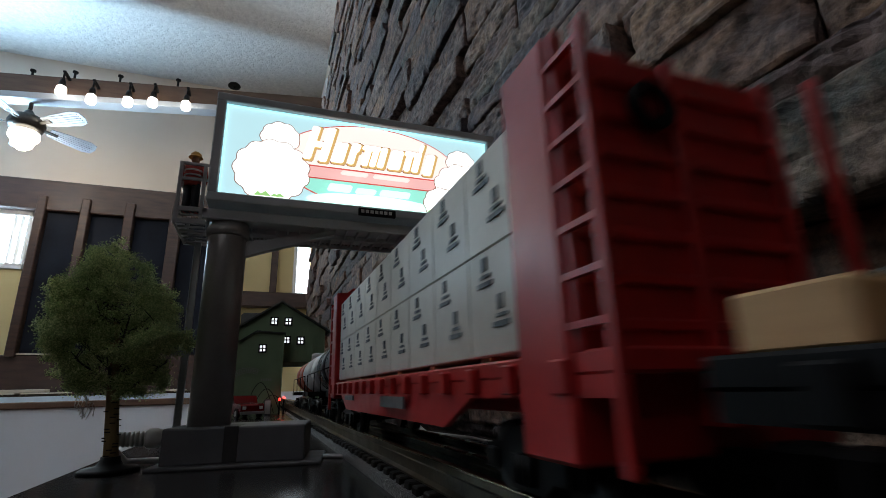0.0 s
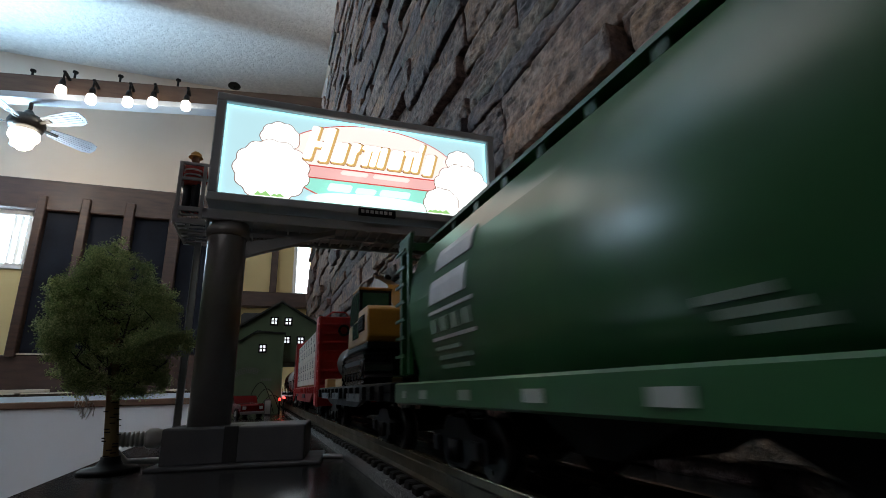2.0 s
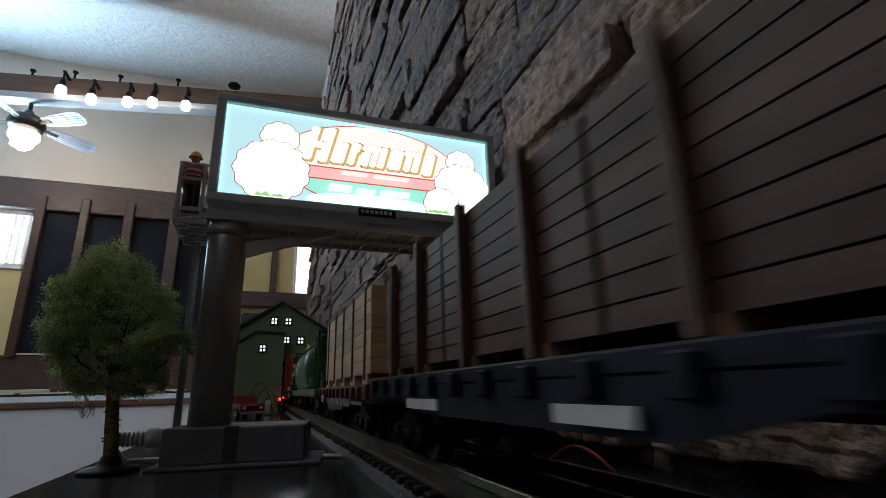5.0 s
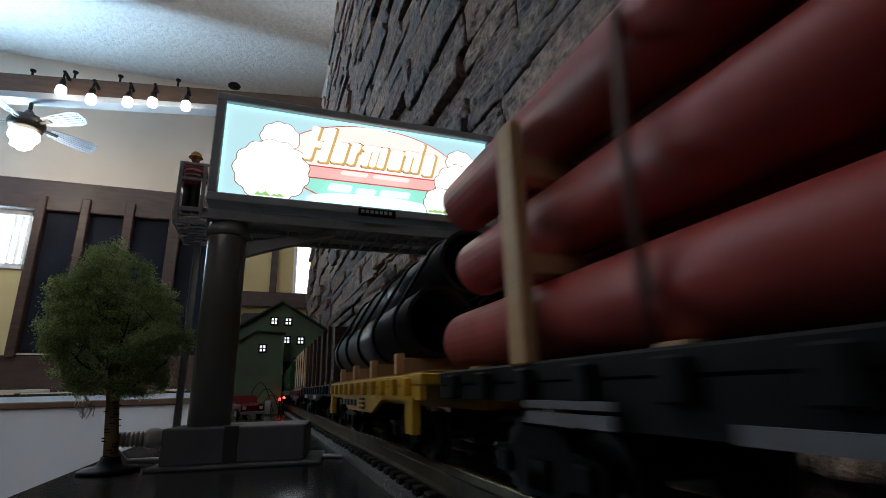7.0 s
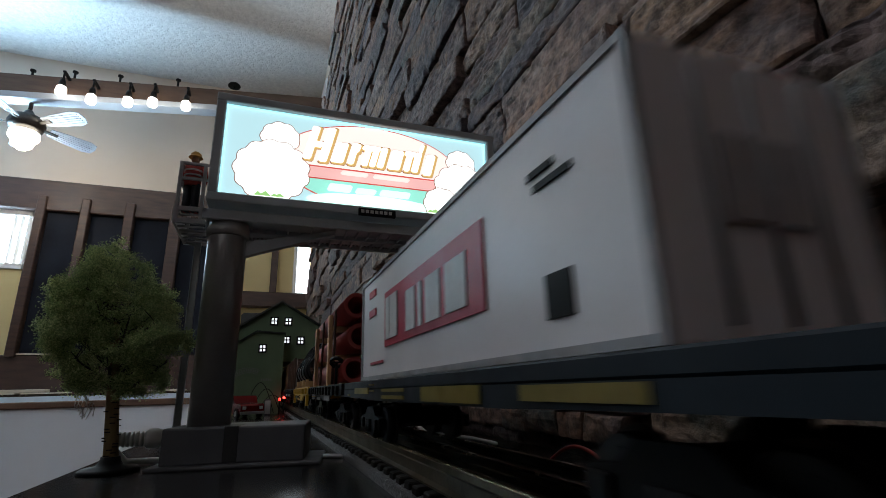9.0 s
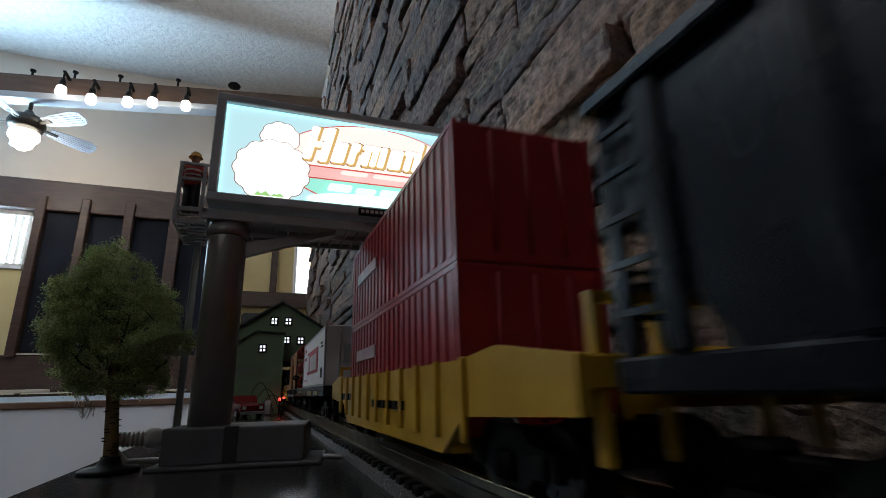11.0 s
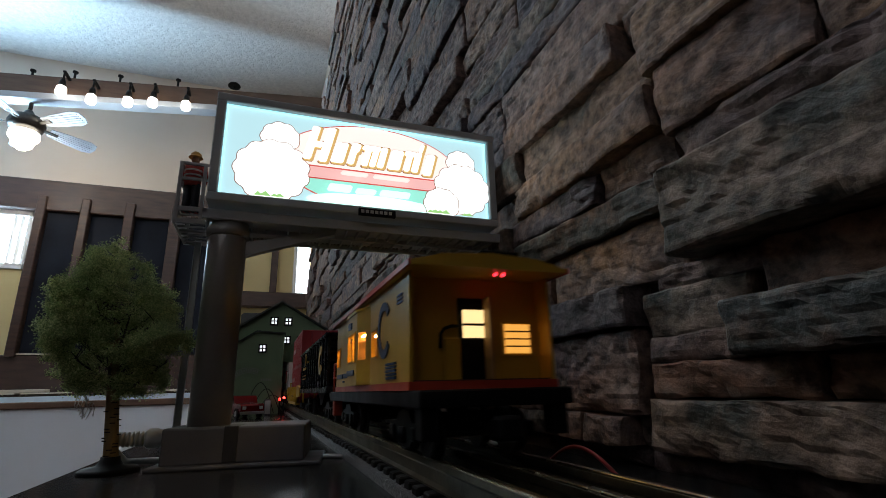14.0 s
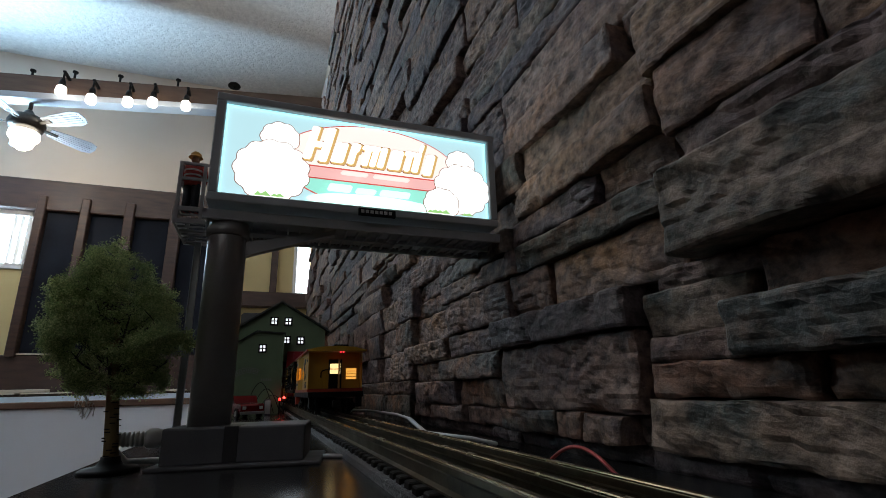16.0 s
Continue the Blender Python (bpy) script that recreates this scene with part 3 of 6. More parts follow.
def track():
    t = thing("railway_track", I, "three-rail model railway track on dark sleepers", "railway track", kind="structure")
    prof = [(-0.0026, 0.0), (0.0026, 0.0), (0.0026, 0.0008), (0.0006, 0.0016), (0.0006, 0.0058), (0.0015, 0.0068), (0.0015, 0.0088), (0.0009, 0.0094), (-0.0009, 0.0094), (-0.0015, 0.0088), (-0.0015, 0.0068), (-0.0006, 0.0058), (-0.0006, 0.0016), (-0.0026, 0.0008)]
    for x, z in ((-0.0168, 0.0066), (0.0, 0.0066), (0.0168, 0.0066)):
        bm = B()
        prism(bm, [(TRACKX + x + a, z + c) for a, c in prof], "y", -1.1, 4.88)
        rl = part("rail", bm, RAILSIDE, t, "dark tarnished rail")
        part("rail_head", box(B(), TRACKX + x - 0.0013, TRACKX + x + 0.0013, -1.1, 4.88, z + 0.0080, z + 0.0097, 0.0003), STEEL, rl, "worn bright rail head")
    me = mesh_of("sleeper", box(B(), -0.0235, 0.0235, -0.0035, 0.0035, 0.0032, 0.0066, 0.0006), TIE)
    k = 0
    y = -0.25
    while y < 2.6:
        share("sleeper", me, t, pose(TRACKX + random.uniform(-0.0006, 0.0006), y, 0, 0, 0, random.uniform(-1.2, 1.2)))
        y += 0.0125 if y < 1.6 else 0.02
        k += 1
    bed = thing("track_bed", I, "speckled grey roadbed under the railway track", "roadbed", kind="structure")
    bm = B()
    prism(bm, [(0.0535, 0.0), (0.106, 0.0), (0.1035, 0.0034), (0.0585, 0.0042), (0.0545, 0.0030)], "y", -1.1, 4.89)
    m, n, l, p = nodes_of("speckled_roadbed")
    tc = n.new("ShaderNodeTexCoord")
    vo, no = n.new("ShaderNodeTexVoronoi"), n.new("ShaderNodeTexNoise")
    vo.inputs["Scale"].default_value, no.inputs["Scale"].default_value = 900, 60
    l.new(tc.outputs["Object"], vo.inputs["Vector"])
    l.new(tc.outputs["Object"], no.inputs["Vector"])
    cr = n.new("ShaderNodeValToRGB")
    cr.color_ramp.elements[0].color, cr.color_ramp.elements[1].color = (0.06, 0.06, 0.064, 1), (0.60, 0.58, 0.57, 1)
    e = cr.color_ramp.elements.new(0.85)
    e.color = (0.14, 0.135, 0.135, 1)
    l.new(vo.outputs["Color"], cr.inputs[0])
    l.new(cr.outputs[0], p.inputs["Base Color"])
    p.inputs["Roughness"].default_value = 0.38
    p.inputs["Specular IOR Level"].default_value = 0.5
    bp = n.new("ShaderNodeBump")
    bp.inputs["Strength"].default_value, bp.inputs["Distance"].default_value = 1.0, 0.0016
    l.new(vo.outputs["Distance"], bp.inputs["Height"])
    l.new(bp.outputs[0], p.inputs["Normal"])
    part("roadbed", bm, m, bed)
    # dark strip laid between the sleepers to darken the shaded gap
    part("track_shade_strip", box(B(), 0.0600, 0.1000, -1.1, 4.88, 0.0036, 0.0046), TIE, bed, "dark strip standing in for the shade under the rails")


shelf()
track()


# ---- billboard ----
SX0, SX1, SZ0, SZ1, SY = -0.0415, 0.1712, 0.1640, 0.2452, 0.335


def plate(bm, pts, y0, y1):
    return prism(bm, pts, "y", y0, y1)


def scallop(cx, cz, r, lobes, amp, n=72, squash=0.92):
    return [(cx + (r + amp * abs(math.sin(lobes * a / 2))) * math.cos(a), cz + squash * (r + amp * abs(math.sin(lobes * a / 2))) * math.sin(a)) for a in (2 * math.pi * k / n for k in range(n))]


def oval(cx, cz, a, b, n=56, lo=-9.0, hi=9.0):
    return [(cx + a * math.cos(t), max(lo, min(hi, cz + b * math.sin(t)))) for t in (2 * math.pi * k / n for k in range(n))]


def billboard():
    b = thing("billboard", I, "lit model billboard on a grey post with catwalk", "billboard")
    # base
    base = part("base", box(B(), -0.040, 0.040, -0.022, 0.022, 0.002, 0.0225, 0.0012, 2), GREYPLASTIC, b, "grey plastic base block")
    base.matrix_basis = pose(-0.0075, 0.350, 0, 0, 0, -10)
    plate_ob = part("base_plate", box(B(), -0.046, 0.050, -0.027, 0.027, 0.0, 0.0022, 0.0006), GREYPLASTIC, b)
    plate_ob.matrix_basis = pose(-0.0075, 0.350, 0, 0, 0, -10)
    part("seam_cover", box(B(), -0.006, 0.002, -0.0224, 0.0, 0.003, 0.0227, 0.0003), SEAM, base, "dark grey joint strip")
    # post
    part("post", lathe(B(), [(0.0125, 0.0), (0.0125, 0.118), (0.0123, 0.132)], (-0.0275, 0.352, 0.022), 40), POSTGREY, b, "metallic grey round post")
    part("collar", lathe(B(), [(0.0128, 0.0), (0.0138, 0.001), (0.0138, 0.006), (0.0128, 0.007), (0.0128, 0.0105)], (-0.0275, 0.352, 0.144), 40), POSTGREY, b)
    gus = B()
    prism(gus, [(-0.018, 0.131), (-0.018, 0.141), (0.045, 0.1555), (0.045, 0.1525)], "y", 0.3485, 0.3555)
    part("brace", gus, FRAMEGREY, b, "slanting grey support brace")
    # catwalk under the sign
    PX0, PX1, PY0, PY1 = -0.0605, 0.179, 0.338, 0.393
    part("catwalk_floor", box(B(), -0.042, PX1 - 0.002, PY0 + 0.003, PY1 - 0.003, 0.1570, 0.1585), FRAMEGREY, b)
    for y in (PY0, PY1 - 0.003, (PY0 + PY1) / 2):
        part("catwalk_beam", box(B(), -0.044, PX1, y, y + 0.003, 0.1535, 0.1605, 0.0004), FRAMEGREY, b)
    me = mesh_of("catwalk_rib", box(B(), -0.0006, 0.0006, PY0 + 0.003, PY1 - 0.003, 0.1548, 0.1572), FRAMEGREY)
    for k in range(26):
        share("catwalk_rib", me, b, pose(-0.038 + 0.0084 * k, 0, 0))
    stud = mesh_of("rivet", box(B(), -0.0008, 0.0008, -0.0006, 0.0006, -0.0005, 0.0005), POSTGREY)
    for row, y in ((0, PY0 + 0.0045), (1, PY1 - 0.0045)):
        for k in range(70):
            share("rivet", stud, b, pose(-0.040 + 0.0031 * k, y, 0.1565))
    # side cage
    cage = part("cage_floor", box(B(), PX0, PX0 + 0.0016, PY0, PY1, 0.149, 0.1605), POSTGREY, b, "grey open grating platform")
    for z in (0.1575, 0.149):
        part("cage_rail", box(B(), PX0 + 0.0016, -0.041, PY0, PY0 + 0.0016, z, z + 0.003), POSTGREY, cage)
        part("cage_rail", box(B(), PX0 + 0.0016, -0.041, PY1 - 0.0016, PY1, z, z + 0.003), POSTGREY, cage)
        for k in range(5):
            part("grating_bar", box(B(), PX0 + 0.0016, -0.043, PY0 + 0.010 + 0.009 * k, PY0 + 0.012 + 0.009 * k, z, z + 0.0012), POSTGREY, cage)
    rail = B()
    for x, y in ((PX0 + 0.0015, PY0 + 0.001), (PX0 + 0.0015, PY1 - 0.002), (-0.0445, PY0 + 0.001)):
        box(rail, x - 0.0011, x + 0.0011, y - 0.0011, y + 0.0011, 0.150, 0.1915)
    for z in (0.1795, 0.1905):
        box(rail, PX0, -0.042, PY0 + 0.0002, PY0 + 0.0018, z, z + 0.0018)
        box(rail, PX0 + 0.0006, PX0 + 0.0022, PY0, PY1, z, z + 0.0018)
    part("guard_rail", rail, POSTGREY, b)
    ladder = B()
    box(ladder, -0.0516, -0.0484, 0.3858, 0.3866, 0.0, 0.151)
    for x in (-0.0522, -0.0484):
        box(ladder, x, x + 0.0008, 0.3845, 0.3872, 0.0, 0.151, 0.0002)
    part("support_strut", ladder, FRAMEGREY, b, "thin grey channel strut down to the shelf")
    # sign box
    fr = 0.0062
    for a in ((SX0, SX1, SZ1 - fr, SZ1), (SX0, SX1, SZ0, SZ0 + fr), (SX0, SX0 + fr, SZ0 + fr, SZ1 - fr), (SX1 - fr, SX1, SZ0 + fr, SZ1 - fr)):
        part("sign_frame", box(B(), a[0], a[1], SY - 0.004, SY + 0.022, a[2], a[3], 0.0007), FRAMEGREY, b, "dark grey frame bar")
    part("sign_back", box(B(), SX0 + 0.002, SX1 - 0.002, SY + 0.014, SY + 0.0215, SZ0 + 0.002, SZ1 - 0.002), FRAMEGREY, b)
    ix0, ix1, iz0, iz1 = SX0 + fr, SX1 - fr, SZ0 + fr, SZ1 - fr
    face = part("sign_face", box(B(), ix0, ix1, SY + 0.002, SY + 0.006, iz0, iz1), glow("lit_pale_blue", (0.50, 0.77, 0.83), 1.05), b, "back-lit pale blue printed face")
    W, H = ix1 - ix0, iz1 - iz0

    def P(u, v):
        return ix0 + u * W, iz0 + v * H
    edge_glow = glow("led_edge", (0.36, 0.80, 0.92), 1.5)
    e = 0.0011
    for a in ((ix0, ix1, iz1 - e, iz1), (ix0, ix1, iz0, iz0 + e), (ix0, ix0 + e, iz0, iz1), (ix1 - e, ix1, iz0, iz1)):
        part("light_strip", box(B(), a[0], a[1], SY + 0.0004, SY + 0.002, a[2], a[3]), edge_glow, face, "bright light strip at the edge")
    m_line = glow("print_brown_line", (0.42, 0.20, 0.15), 0.45)
    m_pink = glow("print_pale_pink", (1.0, 0.86, 0.80), 1.10)
    m_band = glow("print_red_band", (0.92, 0.52, 0.50), 0.98)
    m_red = glow("print_red", (0.72, 0.10, 0.09), 0.75)
    m_green = glow("print_green", (0.33, 0.82, 0.68), 1.05)
    m_mint = glow("print_mint_white", (0.62, 0.98, 0.88), 1.5)
    m_white = glow("print_white", (0.95, 0.99, 0.97), 1.7)
    m_vein = glow("print_faint_line", (0.80, 0.82, 0.78), 0.9)
    m_leaf = glow("print_leaf_green", (0.45, 0.85, 0.30), 0.8)
    m_gold = glow("print_gold", (0.85, 0.55, 0.20), 0.8)
    m_cream = glow("print_cream", (1.0, 0.97, 0.90), 1.6)
    y = [SY + 0.0018]

    def print_on(name, pts, m, step=0.00012):
        y[0] -= step
        part(name, plate(B(), pts, y[0], y[0] + 0.0001), m, face)
    cx, cz = P(0.535, 0.50)
    A, Bz = 0.345 * W, 0.49 * H
    print_on("oval_border", oval(cx, cz, A + 0.0009, Bz + 0.0002), m_red)
    print_on("oval", oval(cx, cz, A, Bz - 0.0006), m_pink)
    z_hi, z_lo = P(0, 0.425)[1], P(0, 0.285)[1]
    print_on("stripe", oval(cx, cz, A, Bz - 0.0006, hi=z_hi + 0.0011), m_red)
    print_on("band", oval(cx, cz, A, Bz - 0.0006, hi=z_hi), m_band)
    print_on("stripe", oval(cx, cz, A, Bz - 0.0006, hi=z_lo + 0.0011), m_red)
    print_on("green_field", oval(cx, cz, A, Bz - 0.0006, hi=z_lo), m_green)
    print_on("mint_glow", oval(cx, P(0, 0.06)[1], A * 0.72, 0.10 * H), m_mint)

    def veg(u, v, r, lobes):
        c = P(u, v)
        print_on("vegetable_outline", scallop(c[0], c[1], r + 0.0007, lobes, r * 0.085), m_line)
        print_on("vegetable", scallop(c[0], c[1], r, lobes, r * 0.085), m_white)
        for q, (f, k) in enumerate(((0.62, 0.0), (0.40, 0.12))):
            ring = scallop(c[0] + k * r, c[1] - 0.05 * r, r * f, lobes - 2, r * 0.07)
            print_on("vegetable_vein", ring, m_vein)
            inner = scallop(c[0] + k * r, c[1] - 0.05 * r, r * f - 0.0005, lobes - 2, r * 0.07)
            print_on("vegetable_curd", inner, m_white)

    veg(0.185, 0.70, 0.0125, 9)
    veg(0.885, 0.68, 0.0115, 9)
    veg(0.166, 0.31, 0.0238, 13)
    veg(0.885, 0.34, 0.0220, 12)
    veg(0.795, 0.13, 0.0135, 9)
    for u, s in ((0.14, 1.0), (0.19, 0.8), (0.76, 0.9), (0.80, 1.0), (0.90, 0.8)):
        c = P(u, 0.012)
        print_on("leaf", [(c[0] - 0.006 * s, c[1]), (c[0] - 0.003 * s, c[1] + 0.003 * s), (c[0] - 0.001 * s, c[1] + 0.0015), (c[0] + 0.002 * s, c[1] + 0.0036 * s), (c[0] + 0.006 * s, c[1])], m_leaf)
    # trade name as slanting rounded bars in its colours
    def bar(u0, u1, v0, v1, grow, shift=0.0):
        (x0, z0), (x1, z1) = P(u0, v0), P(u1, v1)
        x0, x1, z0, z1 = x0 - grow + shift, x1 + grow + shift, z0 - grow - shift * 0.7, z1 + grow - shift * 0.7
        sl, r = 0.22 * (z1 - z0), 0.0012
        return [(x0 + r, z0), (x1 - r, z0), (x1, z0 + r), (x1 + sl, z1 - r), (x1 + sl - r, z1), (x0 + sl + r, z1), (x0 + sl, z1 - r), (x0, z0 + r)]
    bars = [(0.268, 0.292, 0.47, 0.85), (0.322, 0.348, 0.46, 0.86), (0.290, 0.330, 0.62, 0.68), (0.366, 0.408, 0.47, 0.70), (0.426, 0.446, 0.47, 0.72), (0.448, 0.466, 0.62, 0.71), (0.478, 0.498, 0.47, 0.71), (0.508, 0.527, 0.47, 0.71), (0.537, 0.558, 0.47, 0.71), (0.482, 0.546, 0.66, 0.71), (0.578, 0.622, 0.47, 0.70), (0.640, 0.660, 0.47, 0.71), (0.672, 0.694, 0.47, 0.71), (0.646, 0.686, 0.66, 0.71), (0.704, 0.716, 0.72, 0.82), (0.716, 0.748, 0.45, 0.70)]
    for grow, shift, m in ((0.0016, 0.0005, m_line), (0.0012, 0.0008, m_gold), (0.0005, -0.0002, m_cream)):
        for q in bars:
            print_on("name_bar", bar(*q, grow, shift), m, 0.00002)
    for u0, u1 in ((0.40, 0.50), (0.52, 0.66)):
        print_on("name_bar", bar(u0, u1, 0.33, 0.38, 0), m_pink, 0.00002)
    for u0, u1, v0, v1 in ((0.355, 0.44, 0.13, 0.22), (0.455, 0.53, 0.13, 0.20), (0.545, 0.66, 0.13, 0.21)):
        print_on("name_bar", bar(u0, u1, v0, v1, 0), m_mint, 0.00002)
    np_ = part("name_plate", box(B(), 0.0585, 0.0860, SY - 0.0062, SY - 0.004, SZ0 - 0.0015, SZ0 + 0.0042, 0.0004), BLACK, b, "small black name plate")
    for k in range(7):
        part("letter_bar", box(B(), 0.0603 + 0.0034 * k, 0.0626 + 0.0034 * k, SY - 0.0066, SY - 0.0061, SZ0 + 0.0003, SZ0 + 0.0026), WHITEPL, np_)


def figurine():
    """Model worker on the catwalk: one plain mesh with painted areas."""
    mats = [mat("figure_red", (0.55, 0.06, 0.04), (0.42, 0.045, 0.03), 0.55, scale=200, fine=900), mat("figure_dark", (0.022, 0.022, 0.028), (0.015, 0.015, 0.02), 0.6, scale=200, fine=900),
            mat("figure_ochre", (0.70, 0.36, 0.05), (0.55, 0.28, 0.04), 0.45, scale=200, fine=900), mat("figure_tan", (0.42, 0.23, 0.14), (0.36, 0.19, 0.11), 0.6, scale=200, fine=900), WHITEPL]
    bm = B()

    def add(k, fn):
        n0 = len(bm.faces)
        fn()
        bm.faces.ensure_lookup_table()
        for f in bm.faces[n0:]:
            f.material_index = k
    for s in (-1, 1):
        add(1, lambda: rod(bm, (s * 0.0026, 0, 0), (s * 0.0022, 0, 0.017), 0.0021, 10, 0.0026))
        add(1, lambda: box(bm, s * 0.0026 - 0.0019, s * 0.0026 + 0.0019, -0.0045, 0.002, 0, 0.0022, 0.0006))
        add(0, lambda: rod(bm, (s * 0.0058, 0, 0.0285), (s * 0.0068, -0.0015, 0.0205), 0.0017, 10, 0.0015))
        add(0, lambda: rod(bm, (s * 0.0068, -0.0015, 0.0208), (s * 0.0035, -0.0065, 0.0200), 0.0015, 10, 0.0013))
    add(0, lambda: lathe(bm, [(0.0042, 0.016), (0.0046, 0.020), (0.0052, 0.0265), (0.0050, 0.0290), (0.0022, 0.0305)], seg=16))
    add(4, lambda: lathe(bm, [(0.0050, 0.0215), (0.0051, 0.0225)], seg=16))
    add(4, lambda: lathe(bm, [(0.0053, 0.0245), (0.0054, 0.0255)], seg=16))
    add(3, lambda: ball(bm, (0, -0.0003, 0.0332), 0.0026, 2, (0.9, 1, 1.15)))
    add(2, lambda: lathe(bm, [(0.0040, 0.0346), (0.0031, 0.0350), (0.0029, 0.0368), (0.0018, 0.0380), (0.0003, 0.0384)], seg=16))
    ob = new("worker_figurine", mesh_of("worker_figurine", bm, None))
    for m in mats:
        ob.data.materials.append(m)
    ob.data.transform(Matrix.Scale(1.17, 4))
    ob.matrix_world = pose(-0.0530, 0.350, 0.1605, 0, 0, 160)
    tagged(ob, "small model worker figurine in red jacket and ochre helmet", "figurine")


def plug():
    p = thing("cable_plug", pose(-0.0765, 0.354, 0.0165), "white ribbed plastic cable plug beside the billboard base", "plug")
    turn = pose(0, 0, 0, 0, 90, 0)
    prof = [(0.0030, 0.0)]
    for k in range(6):
        prof += [(0.0042, 0.0006 + 0.0024 * k), (0.0044, 0.0016 + 0.0024 * k), (0.0033, 0.0018 + 0.0024 * k), (0.0033, 0.0024 + 0.0024 * k)]
    part("strain_relief", lathe(B(), prof, seg=20), WHITEPL, p).matrix_basis = turn
    part("barrel", lathe(B(), [(0.0042, 0.0148), (0.0056, 0.0165), (0.0056, 0.0215), (0.0050, 0.0222), (0.0050, 0.036)], seg=24), WHITEPL, p).matrix_basis = turn
    c = B()
    tube(c, [(0.001, 0, 0), (-0.003, 0.003, -0.004), (0.004, 0.012, -0.0135), (0.03, 0.016, -0.0145), (0.07, 0.02, -0.0145)], 0.0019, 8)
    part("cable", c, WHITEPL, p)
    w = thing("loose_wire", I, "pale twin wire lying on the shelf beside the base", "wire")
    for y in (0.338, 0.3435):
        bm = B()
        tube(bm, [(0.030, y + 0.008, 0.0012), (0.045, y + 0.002, 0.0012), (0.0530, y - 0.004, 0.0012)], 0.0010, 6)
        part("strand", bm, WHITEPL, w)


# ---- model tree ----
def tree():
    t = thing("model_tree", pose(-0.0765, 0.346, 0), "model tree with mossy green crown on a round black base", "tree")
    bark = mat("ochre_bark", (0.34, 0.25, 0.10), (0.16, 0.11, 0.05), 0.7, scale=90, fine=600, bump=0.6, dist=0.001, stretch=(1, 1, 0.4))
    dark = mat("dark_bark", (0.035, 0.026, 0.018), (0.02, 0.016, 0.012), 0.7, scale=120, fine=700, bump=0.6, dist=0.001)
    part("base", lathe(B(), [(0.0152, 0.0), (0.0156, 0.0014), (0.0140, 0.0026), (0.0070, 0.0038), (0.0052, 0.0062), (0.0048, 0.0085)], seg=36), BLACK, t, "round glossy black base")
    part("trunk", lathe(B(), [(0.0041, 0.006), (0.0037, 0.015), (0.0036, 0.028), (0.0034, 0.040), (0.0030, 0.052), (0.0020, 0.085)], seg=14), bark, t)
    me = mesh_of("bark_mark", box(B(), -0.0014, 0.0014, -0.0008, 0.0, -0.0003, 0.0003), dark)
    rnd = random.Random(3)
    for k in range(20):
        a, z = rnd.uniform(-2.6, 0.2), 0.009 + 0.0016 * k
        share("bark_mark", me, t, Matrix.Translation((0.0037 * math.cos(a), 0.0037 * math.sin(a), z)) @ pose(0, 0, 0, 0, 0, math.degrees(a) + 90))
    limbs = B()
    tips = []
    for k in range(26):
        a, z0 = k * 2.4, 0.040 + 0.0021 * k
        ln = rnd.uniform(0.016, 0.034) * (1.0 if k < 18 else 0.55)
        p0 = Vector((0, 0, z0))
        p1 = p0 + Vector((math.cos(a) * ln * 0.5, math.sin(a) * ln * 0.5, ln * 0.35))
        p2 = p0 + Vector((math.cos(a) * ln, math.sin(a) * ln, ln * 0.75))
        rod(limbs, p0, p1, 0.0011, 6, 0.0008)
        rod(limbs, p1, p2, 0.0008, 6, 0.0003)
        for q in range(4):
            d = Vector((rnd.uniform(-1, 1), rnd.uniform(-1, 1), rnd.uniform(-0.4, 1))).normalized() * 0.012
            s = p1.lerp(p2, rnd.random())
            rod(limbs, s, s + d, 0.0004, 4, 0.0002)
    part("branchwork", limbs, dark, t)
    # crown of small uneven flock clumps
    leaf, n, l, p = nodes_of("flock_foliage")
    geo = n.new("ShaderNodeNewGeometry")
    cr = n.new("ShaderNodeValToRGB")
    cr.color_ramp.elements[0].color, cr.color_ramp.elements[1].color = (0.16, 0.23, 0.08, 1), (0.66, 0.68, 0.34, 1)
    ee = cr.color_ramp.elements.new(0.6)
    ee.color = (0.36, 0.45, 0.18, 1)
    l.new(geo.outputs["Random Per Island"], cr.inputs[0])
    l.new(cr.outputs[0], p.inputs["Base Color"])
    p.inputs["Roughness"].default_value = 0.75
    thin, both = n.new("ShaderNodeBsdfTranslucent"), n.new("ShaderNodeMixShader")
    both.inputs[0].default_value = 0.45
    l.new(cr.outputs[0], thin.inputs[0])
    l.new(p.outputs[0], both.inputs[1])
    l.new(thin.outputs[0], both.inputs[2])
    l.new(both.outputs[0], n["Material Output"].inputs[0])
    crown = B()

    def inside(q):
        h = (q.z - 0.041) / 0.094
        if h < 0 or h > 1:
            return 9
        w = 0.0395 * min(1, 0.42 + 1.9 * h) * (1.0 if h < 0.34 else max(0.10, 1 - ((h - 0.34) / 0.68) ** 1.7) ** 0.75)
        ang = math.atan2(q.y, q.x)
        w *= 1 + 0.36 * noise.noise(Vector((math.cos(ang) * 1.9, math.sin(ang) * 1.9, q.z * 52)))
        return math.hypot(q.x, q.y) / max(1e-4, w)
    count = 0
